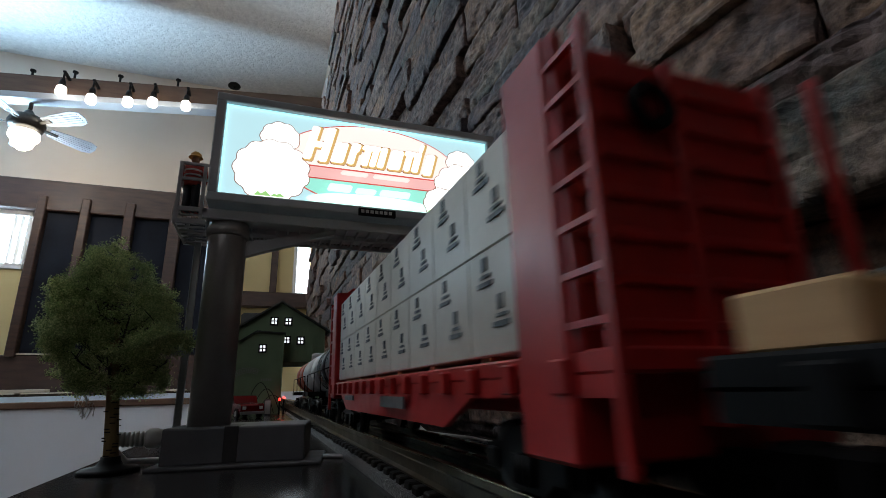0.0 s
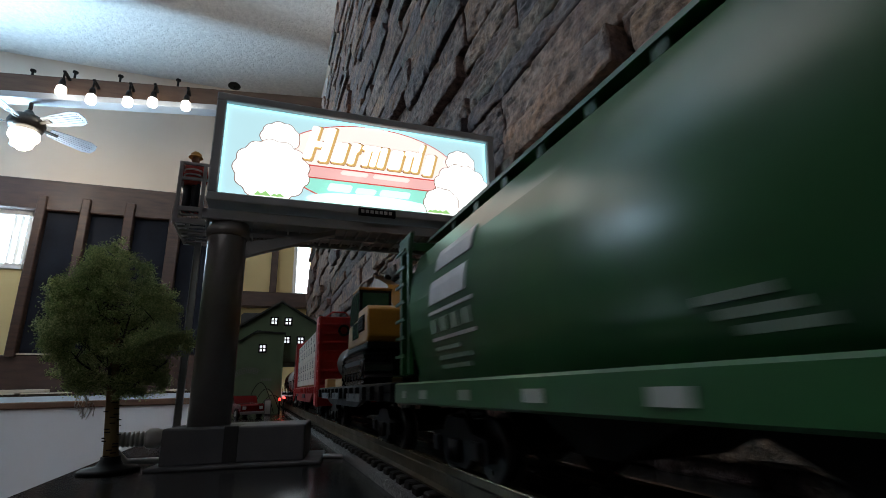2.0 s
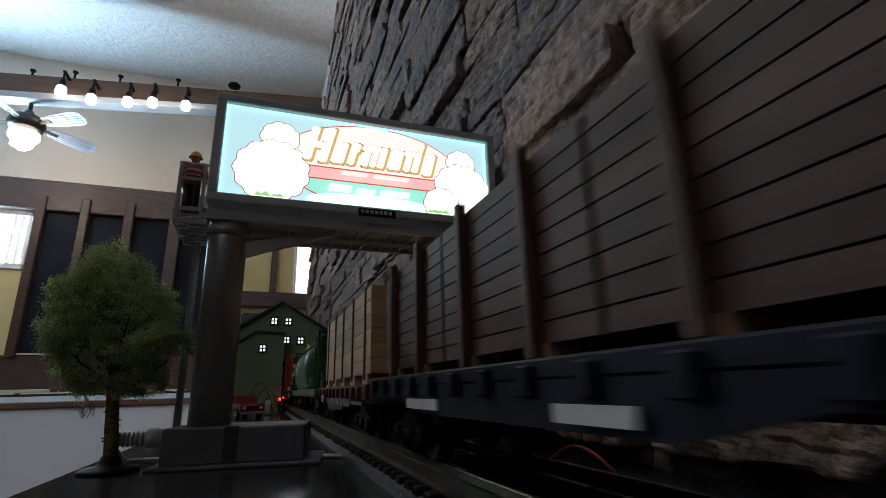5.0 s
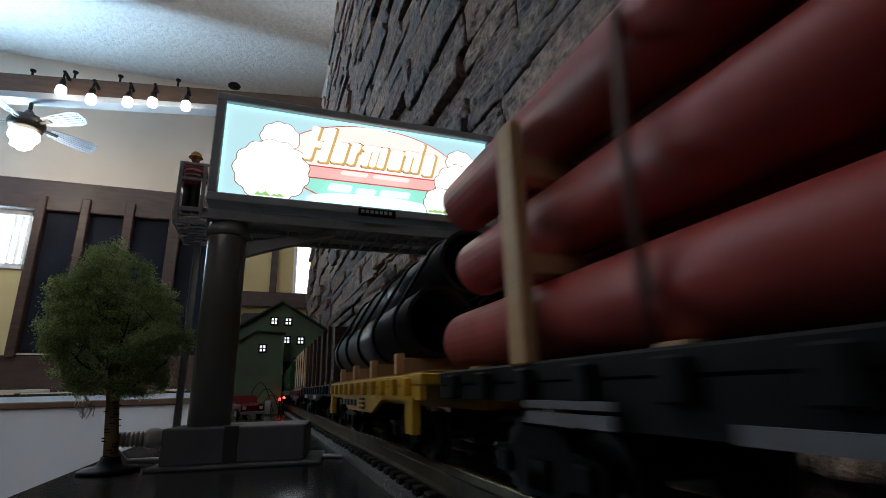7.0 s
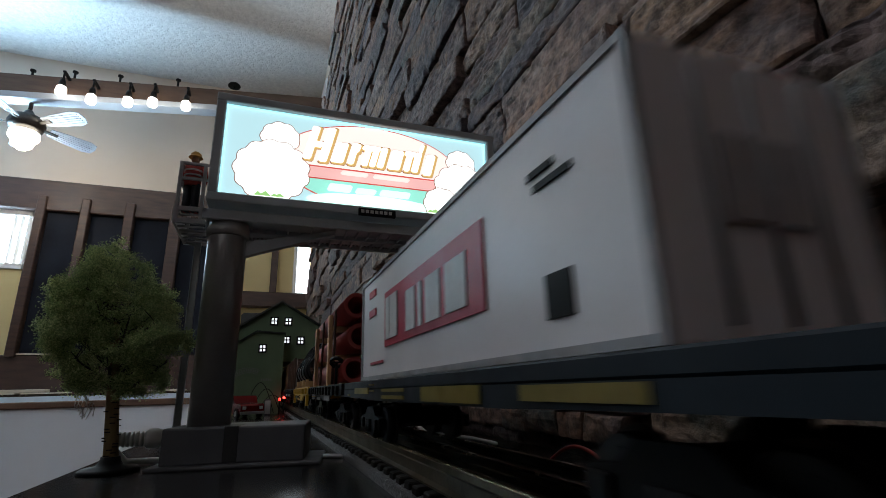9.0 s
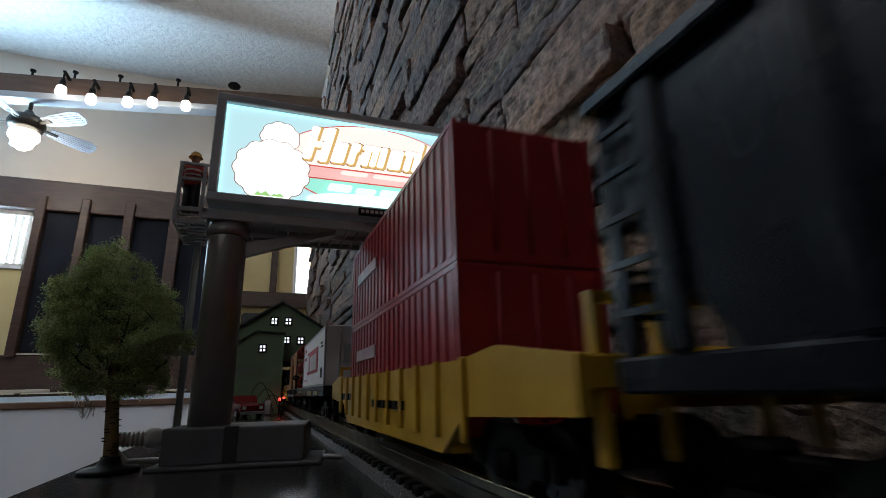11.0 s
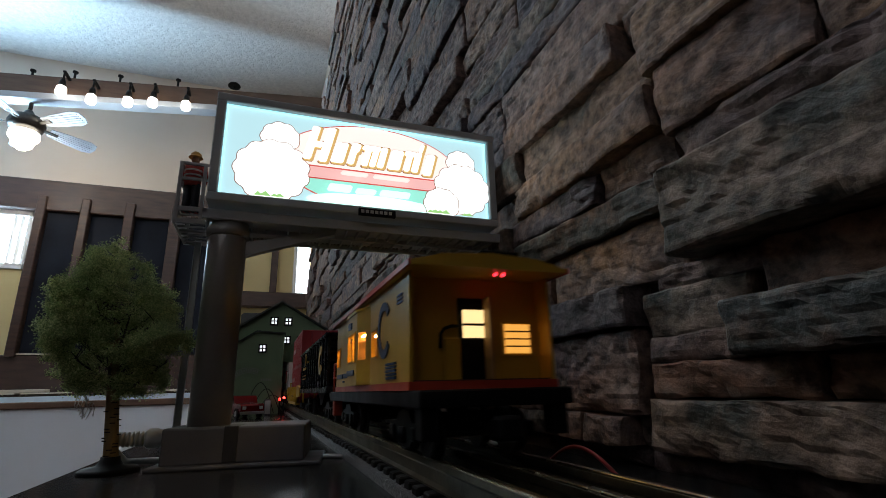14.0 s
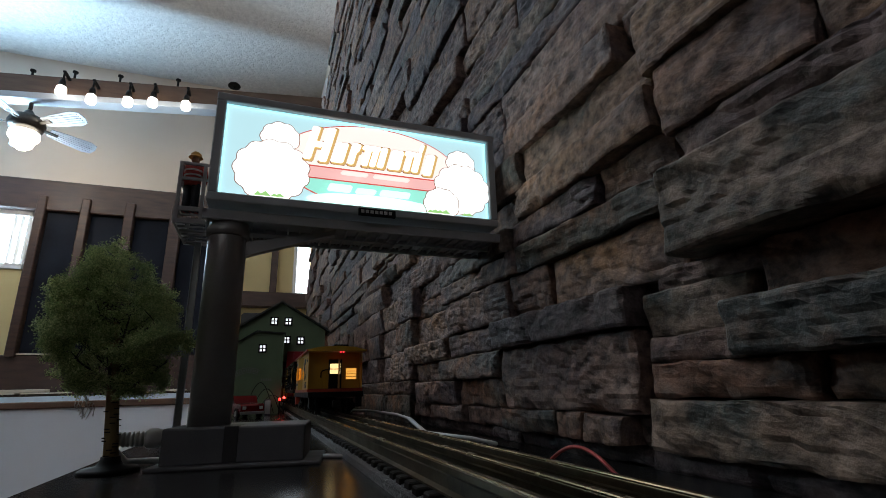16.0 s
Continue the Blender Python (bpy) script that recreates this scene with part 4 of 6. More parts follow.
    while count < 1000:
        q = Vector((rnd.uniform(-0.048, 0.048), rnd.uniform(-0.048, 0.048), rnd.uniform(0.040, 0.136)))
        r = inside(q)
        if r > 1 or (r < 0.55 and rnd.random() < 0.75) or noise.noise(q * 70) < -0.16:
            continue
        count += 1
        cs = rnd.uniform(0.0022, 0.0044)
        for k in range(125):
            d = Vector((rnd.gauss(0, 1), rnd.gauss(0, 1), rnd.gauss(0, 0.8))) * cs * 0.55
            c = q + d
            u = Vector((rnd.gauss(0, 1), rnd.gauss(0, 1), rnd.gauss(0, 1))).normalized()
            v = u.orthogonal().normalized()
            s = rnd.uniform(0.00026, 0.00058)
            crown.faces.new([crown.verts.new(c + u * s * 1.7), crown.verts.new(c + v * s * 0.8), crown.verts.new(c - u * s * 1.3), crown.verts.new(c - v * s * 0.7)])
    part("crown", crown, leaf, t, "mossy green flock foliage")
    fib = B()
    for k in range(7):
        x, z, pts = -0.010 - 0.0012 * k, 0.049, []
        for q in range(9):
            pts.append((x + 0.0022 * math.sin(q * 1.1 + k), -0.004 + 0.001 * k + 0.0012 * math.cos(q * 1.7 + k), z - 0.0022 * q + 0.0024 * math.sin(q * 2.0 + k * 1.3)))
        tube(fib, pts, 0.00026, 4)
    part("fibre_tangle", fib, mat("pale_fibre", (0.55, 0.54, 0.52), None, 0.6, scale=100), t, "tangle of pale glue threads")
    # the tree leans a little on its base
    lean = Matrix.Identity(4)
    lean[0][2], lean[0][3] = -0.105, 0.105 * 0.008
    for ob in t.children:
        if ob.name.startswith("bark_mark"):
            ob.location.x -= 0.105 * (ob.location.z - 0.008)
        elif not ob.name.startswith("base"):
            ob.data.transform(lean)


# ---- green building over the track ----
def mill():
    Y0 = 1.10
    green = mat("green_siding", (0.20, 0.30, 0.175), (0.165, 0.25, 0.145), 0.6, scale=30, fine=500, bump=0.1, dist=0.0005)
    dgreen = mat("dark_green_roof", (0.035, 0.048, 0.040), (0.025, 0.034, 0.030), 0.6, scale=40, fine=500)
    greyroof = mat("grey_roofing", (0.13, 0.14, 0.145), (0.09, 0.10, 0.10), 0.6, scale=40, fine=500)
    lit = glow("lit_white_pane", (0.92, 0.96, 1.0), 0.95)
    m = thing("green_mill_building", I, "green board-sided model mill building straddling the track", "building")
    tower = [(-0.0587, 0.106), (-0.0587, 0.172), (0.036, 0.236), (0.134, 0.176), (0.134, 0.106)]
    part("tower", prism(B(), tower, "y", Y0 + 0.05, Y0 + 0.30), green, m, "green tower over the track")
    part("leg", box(B(), -0.0587, 0.036, Y0 + 0.05, Y0 + 0.30, 0.0, 0.106), green, m)
    part("leg", box(B(), 0.122, 0.134, Y0 + 0.05, Y0 + 0.30, 0.0, 0.106), green, m)
    wing = [(-0.0590, 0.0), (-0.0590, 0.134), (-0.0120, 0.164), (0.0325, 0.162), (0.0425, 0.160), (0.0425, 0.0)]
    part("wing", prism(B(), wing, "y", Y0, Y0 + 0.048), green, m, "green lower wing")

    def roof(pts, y0, y1, th=0.004, name="roof", mt=None):
        bm = B()
        top = [(x, z + th) for x, z in pts]
        prism(bm, pts + top[::-1], "y", y0, y1)
        part(name, bm, mt or dgreen, m, "dark roof with overhanging edge")
    roof([(-0.068, 0.1665), (0.036, 0.2365), (0.143, 0.171)], Y0 + 0.040, Y0 + 0.31)
    roof([(-0.064, 0.1305), (-0.012, 0.1645), (0.046, 0.1605)], Y0 - 0.006, Y0 + 0.05, 0.003)
    part("dormer", prism(B(), [(-0.052, 0.175), (-0.052, 0.222), (-0.046, 0.228), (0.0, 0.228), (0.0, 0.195)], "y", Y0 + 0.16, Y0 + 0.26), greyroof, m, "grey boxed vent behind the roof")
    bat = B()
    for k in range(31):
        x = -0.0560 + 0.0063 * k
        top = 0.172 + (x + 0.0587) / 0.0947 * 0.063 if x < 0.036 else 0.236 - (x - 0.036) / 0.098 * 0.060
        box(bat, x - 0.0005, x + 0.0005, Y0 + 0.0488, Y0 + 0.0502, 0.107, top - 0.003)
    for k in range(16):
        x = -0.0560 + 0.0063 * k
        top = 0.134 + (x + 0.059) / 0.047 * 0.029 if x < -0.012 else 0.162
        box(bat, x - 0.0005, x + 0.0005, Y0 - 0.0012, Y0 + 0.0002, 0.0, top - 0.003)
    part("battens", bat, green, m, kind="stuff")

    def window(x, z, y, s=0.0085):
        w = part("window", box(B(), x - s, x + s, y - 0.0022, y, z - s * 1.1, z + s * 1.1, 0.0004), BLACK, m, "small black-framed lit window")
        for i in (-1, 1):
            for j in (-1, 1):
                part("pane", box(B(), x + i * s * 0.40 - s * 0.27, x + i * s * 0.40 + s * 0.27, y - 0.0028, y - 0.002, z + j * s * 0.44 - s * 0.31, z + j * s * 0.44 + s * 0.31), lit, w)
    ty = Y0 + 0.0485
    for x, z in ((0.0220, 0.1945), (0.0520, 0.1940), (0.0505, 0.1530), (0.0805, 0.1520)):
        window(x, z, ty)
    window(0.0015, 0.1305, Y0 - 0.001, 0.0080)
    part("corner_post", box(B(), 0.0405, 0.0440, Y0 - 0.003, Y0 + 0.001, 0.0, 0.160, 0.0004), green, m)
    pale = mat("pale_logo_paint", (0.30, 0.34, 0.30), (0.24, 0.27, 0.24), 0.6, scale=200)
    arc = B()
    for r0, r1 in ((0.036, 0.0372), (0.0455, 0.0468)):
        for k in range(22):
            a0, a1 = radians(62 + 3.9 * k), radians(62 + 3.9 * (k + 1))
            pts = [(-0.022 + r * math.cos(a), 0.045 + r * math.sin(a)) for r, a in ((r0, a0), (r1, a0), (r1, a1), (r0, a1))]
            prism(arc, pts, "y", Y0 - 0.0022, Y0 - 0.0013)
    lg = part("arched_logo", arc, pale, m, "pale arched sign outline on the wall")
    me = mesh_of("letter_bar", box(B(), -0.0012, 0.0012, Y0 - 0.0022, Y0 - 0.0013, -0.0026, 0.0026), pale)
    for k in range(13):
        a = radians(66 + 6 * k)
        share("letter_bar", me, lg, Matrix.Translation((-0.022 + 0.0413 * math.cos(a), 0, 0.045 + 0.0413 * math.sin(a))) @ pose(0, 0, 0, 0, 90 - math.degrees(a), 0))
    for k in range(5):
        share("letter_bar", me, lg, pose(0.004 + 0.0045 * k, 0, 0.067))
    # red signal lamps in the passage
    for x, z in ((0.0415, 0.028), (0.0500, 0.031)):
        s = thing("signal_lamp", pose(x, Y0 - 0.012, 0), "small red signal lamp on a black stalk", "signal lamp", "red lamps in the passage")
        part("stalk", box(B(), -0.0015, 0.0015, 0.0, 0.003, 0, z, 0.0003), BLACK, s)
        part("lens", ball(B(), (0, -0.001, z), 0.0028, 2), glow("red_lamp", (1.0, 0.05, 0.04), 5.0), s, "glowing red lens")


def pickup():
    red = mat("red_car_paint", (0.17, 0.008, 0.008), (0.13, 0.006, 0.006), 0.25, scale=60, fine=600, coat=0.5, rough_var=0.05)
    p = thing("red_pickup", pose(-0.026, 0.965, 0, 0, 0, 22), "red model pickup truck parked beside the building", "toy truck")
    body = B()
    prism(body, [(-0.050, 0.008), (-0.050, 0.021), (-0.046, 0.024), (-0.020, 0.025), (-0.012, 0.037), (0.010, 0.038), (0.017, 0.026), (0.050, 0.025), (0.052, 0.020), (0.052, 0.008)], "x", -0.020, 0.020)
    part("body", body, red, p)
    for y0, y1 in ((-0.0135, -0.0115), (0.0105, 0.0125)):
        part("window", box(B(), -0.017, 0.017, y0, y1 + 0.001, 0.027, 0.035, 0.0004), BLACK, p, "dark glass")
    part("load", prism(B(), [(0.018, 0.0255), (0.020, 0.036), (0.046, 0.034), (0.049, 0.0255)], "x", -0.017, 0.017), BLACK, p, "dark covered load")
    part("bumper", box(B(), -0.0205, 0.0205, -0.0535, -0.050, 0.007, 0.012, 0.0008), POSTGREY, p)
    for s in (-1, 1):
        part("headlight", box(B(), s * 0.014 - 0.003, s * 0.014 + 0.003, -0.0512, -0.0498, 0.015, 0.020, 0.0006), WHITEPL, p)
        for y in (-0.032, 0.032):
            w = part("wheel", rod(B(), (s * 0.0165, y, 0.0085), (s * 0.0215, y, 0.0085), 0.0085, 20), BLACK, p)
            part("hub", rod(B(), (s * 0.0215, y, 0.0085), (s * 0.0219, y, 0.0085), 0.0045, 14), POSTGREY, w)
    bx = thing("control_box", pose(0.018, 1.02, 0), "small pale grey control box on the shelf", "control box")
    part("case", box(B(), -0.006, 0.006, -0.005, 0.005, 0, 0.030, 0.0008), GREYPLASTIC, bx)
    part("cover", box(B(), -0.005, 0.005, -0.0056, -0.0049, 0.003, 0.027, 0.0003), WHITEPL, bx)
    w = thing("wire_loop", I, "thin black wires looping beside the building", "wire")
    for k in range(3):
        bm = B()
        pts = [(-0.025 + 0.012 * k + 0.055 * q / 12, 1.05 + 0.004 * k, 0.003 + (0.058 - 0.012 * k) * math.sin(math.pi * q / 12)) for q in range(13)]
        tube(bm, pts, 0.0007, 6)
        part("strand", bm, BLACK, w)


def wires():
    w = thing("grey_cable", I, "pale grey cable along the foot of the stone wall", "cable")
    for k in range(2):
        bm = B()
        pts = [(0.135, 0.86, 0.002), (0.135, 0.79, 0.0131), (0.135, 0.643, 0.016), (0.135, 0.516, 0.0166), (0.135, 0.470, 0.0147), (0.135, 0.446, 0.010), (0.135, 0.421, 0.0056), (0.135, 0.392, 0.0062), (0.136, 0.354, 0.0073), (0.138, 0.322, 0.0080), (0.150, 0.315, 0.005), (0.158, 0.34, 0.0014)]
        pts = [(x + 0.0045 * k, y + 0.006 * k, max(0.0014, z - 0.0012 * k)) for x, y, z in pts]
        tube(bm, pts, 0.0013, 8)
        part("strand", bm, WHITEPL, w)
    r = thing("red_wire", I, "thin red wire arching beside the rails", "wire")
    bm = B()
    pts = [(0.135, 0.228 - 0.062 * q / 18, 0.0006 + 0.0138 * math.sin(math.pi * (q + 0.5) / 19)) for q in range(19)]
    tube(bm, pts, 0.0009, 8)
    part("strand", bm, mat("red_insulation", (0.45, 0.03, 0.025), None, 0.4, scale=100), r)
    k = thing("black_wire", I, "thin black wires between rail and stones", "wire")
    bm = B()
    tube(bm, [(0.125, 0.40, 0.002), (0.14, 0.37, 0.006), (0.155, 0.35, 0.002), (0.16, 0.30, 0.0015)], 0.0008, 6)
    part("strand", bm, BLACK, k)


billboard()
figurine()
plug()
tree()
mill()
pickup()
wires()


# ---- train: cars are built with y forward, x = 0 on the track's middle and z = 0 on the rail top ----
CARS = []      # (thing, place of its middle along the track at 0 s)
WHEELS = []
DECALWHITE = mat("white_marking", (0.70, 0.70, 0.68), (0.60, 0.60, 0.58), 0.5, scale=200)
WOOD = mat("pale_pine_wood", (0.68, 0.42, 0.20), (0.53, 0.31, 0.14), 0.6, scale=25, fine=260, bump=0.15, dist=0.0006, stretch=(3, 0.25, 3), rand=0.14)
BROWNWOOD = mat("brown_stained_wood", (0.135, 0.062, 0.034), (0.07, 0.036, 0.022), 0.6, scale=25, fine=260, bump=0.2, dist=0.0006, stretch=(3, 0.25, 3), rand=0.2)


def wheelset_mesh():
    bm = B()
    for s in (-1, 1):
        a = s * 0.0145
        rod(bm, (a, 0, 0), (a + s * 0.0012, 0, 0), 0.0096, 20)
        rod(bm, (a + s * 0.0012, 0, 0), (a + s * 0.0052, 0, 0), 0.0085, 20, 0.0082)
        rod(bm, (a + s * 0.0052, 0, 0), (a + s * 0.0058, 0, 0), 0.0030, 10)
        for k in range(4):
            box(bm, a + s * 0.0049, a + s * 0.0056, -0.0006 + 0.0055 * math.cos(k * 1.57), 0.0006 + 0.0055 * math.cos(k * 1.57), -0.0006 + 0.0055 * math.sin(k * 1.57), 0.0006 + 0.0055 * math.sin(k * 1.57))
    rod(bm, (-0.0145, 0, 0), (0.0145, 0, 0), 0.0018, 8)
    return mesh_of("wheelset", bm, mat("dark_wheel_steel", (0.05, 0.047, 0.045), (0.02, 0.02, 0.019), 0.4, 0.6, scale=120, fine=800))


def truck_mesh():
    bm = B()
    box(bm, -0.0215, 0.0215, -0.0045, 0.0045, 0.0075, 0.0155, 0.0006)
    rod(bm, (0, 0, 0.015), (0, 0, 0.021), 0.005, 14)
    return mesh_of("truck", bm, BLACK)


def side_frame_mesh():
    bm = B()
    s = -1
    x0, x1 = s * 0.0212, s * 0.0238
    prism(bm, [(-0.021, 0.006), (-0.021, 0.0115), (-0.012, 0.0125), (-0.007, 0.0165), (0.007, 0.0165), (0.012, 0.0125), (0.021, 0.0115), (0.021, 0.006), (0.013, 0.0072), (0.007, 0.003), (-0.007, 0.003), (-0.013, 0.0072)], "x", x1, x0)
    for y in (-0.0155, 0.0155):
        box(bm, s * 0.0252, s * 0.0238, y - 0.0028, y + 0.0028, 0.0060, 0.0110, 0.0005)
    for y in (-0.0025, 0.0, 0.0025):
        rod(bm, (s * 0.0245, y, 0.0045), (s * 0.0245, y, 0.0105), 0.0011, 8)
    return mesh_of("side_frame", bm, BLACK)


WHEEL_ME, TRUCK_ME, SIDE_ME = wheelset_mesh(), truck_mesh(), side_frame_mesh()
COUPLER_ME = mesh_of("coupler", box(box(B(), -0.0025, 0.0025, -0.004, 0.014, 0.0095, 0.0135, 0.0006), -0.0045, 0.0045, 0.009, 0.017, 0.0075, 0.0155, 0.0012), BLACK)


def car(name, front, rear, label, category="train car"):
    c = thing(name, pose(TRACKX, (front + rear) / 2, RAILZ), label, category, "cars of the goods train")
    half = (front - rear) / 2
    CARS.append((c, (front + rear) / 2, pose(0, 0, 0)))
    for y in (half - 0.042, -half + 0.042):
        t = share("truck", TRUCK_ME, c, pose(0, y, 0))
        for turn in (0, 180):
            share("side_frame", SIDE_ME, t, pose(0, 0, 0, 0, 0, turn))
        for dy in (0.0155, -0.0155):
            WHEELS.append((share("wheelset", WHEEL_ME, t, pose(0, dy, 0.0085)), dy))
    share("coupler", COUPLER_ME, c, pose(0, half - 0.010, 0))
    share("coupler", COUPLER_ME, c, pose(0, -half + 0.010, 0, 0, 0, 180))
    return c, half


def load(name, middle, label, category):
    """A load rests on its car and travels with it."""
    o = thing(name, pose(TRACKX, middle, RAILZ), label, category)
    CARS.append((o, middle, pose(0, 0, 0)))
    return o


def side_bars(parent, m, x, items, label=""):
    """Unreadable lettering as plain bars on the near side: (y from, y to, z from, z to)."""
    for y0, y1, z0, z1 in items:
        part("letter_bar", box(B(), x - 0.0004, x + 0.0004, min(y0, y1), max(y0, y1), z0, z1), m, parent, label)


def flat_deck(c, half, m, top=0.030, low=0.0215, w=0.031, belly=0.0, label="", pockets=True):
    bm = B()
    box(bm, -w, w, -half, half, top - 0.004, top, 0.0005)
    for s in (-1, 1):
        h = half - 0.001
        pts = [(-h, top - 0.004), (h, top - 0.004), (h, low + 0.001), (h - 0.055, low + 0.0005), (h - 0.075, low - belly), (-h + 0.075, low - belly), (-h + 0.055, low + 0.0005), (-h, low + 0.001)]
        prism(bm, pts, "x", s * w - (0.002 if s > 0 else 0), s * w + (0.002 if s < 0 else 0))
    box(bm, -0.006, 0.006, -half + 0.004, half - 0.004, low - belly * 0.6, top - 0.004)
    deck = part("deck", bm, m, c, label)
    n = int(2 * half / 0.019) if pockets else 0
    me = mesh_of("stake_pocket", box(B(), -0.0012, 0.0012, -0.0022, 0.0022, -0.0030, 0.0030, 0.0004), m)
    for k in range(n):
        y = -half + 0.014 + k * (2 * half - 0.028) / (n - 1)
        for s in (-1, 1):
            share("stake_pocket", me, deck, pose(s * (w + 0.0008), y, top - 0.0042))
    return deck


# tank cars and van at the head of the string
def tank_car(front, rear, bands, label):
    c, h = car("tank_car", front, rear, label)
    part("frame", box(box(B(), -0.027, 0.027, -h, -h + 0.030, 0.020, 0.025, 0.0005), -0.027, 0.027, h - 0.030, h, 0.020, 0.025, 0.0005), BLACK, c)
    part("sill", box(B(), -0.007, 0.007, -h + 0.004, h - 0.004, 0.019, 0.026), BLACK, c)
    R, zc, L = 0.0235, 0.0475, h - 0.012
    k = len(bands)
    for i, m in enumerate(bands):
        y0, y1 = -L + 2 * L * i / k, -L + 2 * L * (i + 1) / k
        bm = B()
        prof = []
        if i == 0:
            prof += [(R * 0.3, y0 - 0.0035), (R * 0.75, y0 - 0.001), (R * 0.95, y0 + 0.003), (R, y0 + 0.007)]
        else:
            prof += [(R, y0)]
        if i == k - 1:
            prof += [(R, y1 - 0.007), (R * 0.95, y1 - 0.003), (R * 0.75, y1 + 0.001), (R * 0.3, y1 + 0.0035)]
        else:
            prof += [(R, y1)]
        lathe(bm, prof, seg=32)
        bm.transform(Matrix.Translation((0, 0, zc)) @ Matrix.Rotation(radians(-90), 4, "X"))
        part("tank_section", bm, m, c)
    part("dome", lathe(B(), [(0.010, 0.0), (0.010, 0.008), (0.008, 0.010), (0.002, 0.011)], (0, 0, zc + R - 0.002), 20), bands[0], c)
    rail = B()
    for s in (-1, 1):
        tube(rail, [(s * 0.0265, -h + 0.01, 0.044), (s * 0.0265, h - 0.01, 0.044)], 0.0005)
        for y in (-h + 0.012, -0.03, 0.03, h - 0.012):
            tube(rail, [(s * 0.0262, y, 0.025), (s * 0.0265, y, 0.044)], 0.0005)
    part("handrail", rail, BLACK, c)


def bulkhead_car():
    red = mat("bright_red_plastic", (0.50, 0.022, 0.020), (0.40, 0.018, 0.017), 0.42, scale=80, fine=700, bump=0.05, dist=0.0003)
    wrap = mat("white_wrapping", (0.74, 0.71, 0.62), (0.63, 0.60, 0.52), 0.45, scale=40, fine=400, bump=0.15, dist=0.0008, rand=0.06)
    ink = mat("grey_ink", (0.16, 0.18, 0.19), None, 0.6, scale=200)
    c, h = car("bulkhead_flatcar", 0.380, 0.060, "red bulkhead flatcar of a model goods train")
    flat_deck(c, h, red, top=0.0305, low=0.022, w=0.0305, belly=0.0075)
    for s in (-1, 1):
        f = h - 0.011  # outer face of the end wall
        y0, y1 = sorted((s * f, s * (h - 0.029)))
        e = part("bulkhead", box(B(), -0.0315, 0.0315, y0, y1, 0.012 if s < 0 else 0.02, 0.0935, 0.0008), red, c, "tall red end wall with ribs")
        for k in range(7):
            yy = s * f
            part("rib", box(B(), -0.0300, 0.0300, min(yy, yy + s * 0.0016), max(yy, yy + s * 0.0016), 0.034 + 0.0085 * k, 0.0362 + 0.0085 * k, 0.0004), red, e)
            part("rung", box(B(), -0.0312, -0.0298, min(s * h, s * f), max(s * h, s * f), 0.034 + 0.0085 * k, 0.0352 + 0.0085 * k), red, e)
        for x in (-0.029, 0.0, 0.029):
            part("post", box(B(), x - 0.0015, x + 0.0015, min(s * f, s * (f + 0.0022)), max(s * f, s * (f + 0.0022)), 0.030, 0.0935, 0.0004), red, e)
        for x in (-0.0305, 0.0305):
            part("corner_post", box(B(), x - 0.0010, x + 0.0010, s * h - 0.0012, s * h + 0.0012, 0.012, 0.0890, 0.0003), red, e)
        bm = B()
        tube(bm, [(-0.024, s * (f - 0.006), 0.0935), (-0.018, s * (f - 0.006), 0.0985), (-0.006, s * (f - 0.006), 0.0985), (-0.001, s * (f - 0.006), 0.0935)], 0.0008)
        part("top_rail", bm, red, e)
        part("brake_wheel", rod(B(), (-0.008, s * (f + 0.002), 0.080), (-0.008, s * (f + 0.0045), 0.080), 0.0055, 18, hollow=0.0035), BLACK, e, "black brake wheel")
    side_bars(c, ink, -0.0326, [(-0.05, -0.015, 0.0185, 0.0225), (0.05, 0.075, 0.020, 0.0225)])
    o = load("wrapped_lumber", 0.220, "white-wrapped lumber packs with grey print marks", "lumber load")
    L = 2 * (h - 0.030)
    for k in range(9):
        for r in range(2):
            y0 = -L / 2 + k * L / 9
            p = part("pack", box(B(), -0.0285, 0.0285, y0 + 0.0001, y0 + L / 9 - 0.0001, 0.0320 + 0.0265 * r, 0.0584 + 0.0265 * r, 0.0004), wrap, o)
            for q in range(2):
                zc = 0.0385 + 0.0265 * r + 0.0105 * q
                yc = y0 + L / 18 + (0.004 if q else -0.004)
                side_bars(p, ink, -0.02855, [(yc - 0.004, yc + 0.004, zc, zc + 0.0012), (yc - 0.003, yc + 0.002, zc + 0.0022, zc + 0.003)])
                side_bars(p, ink, -0.02855, [(yc - 0.0012, yc + 0.0012, zc + 0.004, zc + 0.0075)])
    for k in range(6):
        part("skid", box(B(), -0.027, 0.027, -L / 2 + 0.02 + 0.042 * k, -L / 2 + 0.026 + 0.042 * k, 0.0305, 0.0322), WOOD, o)


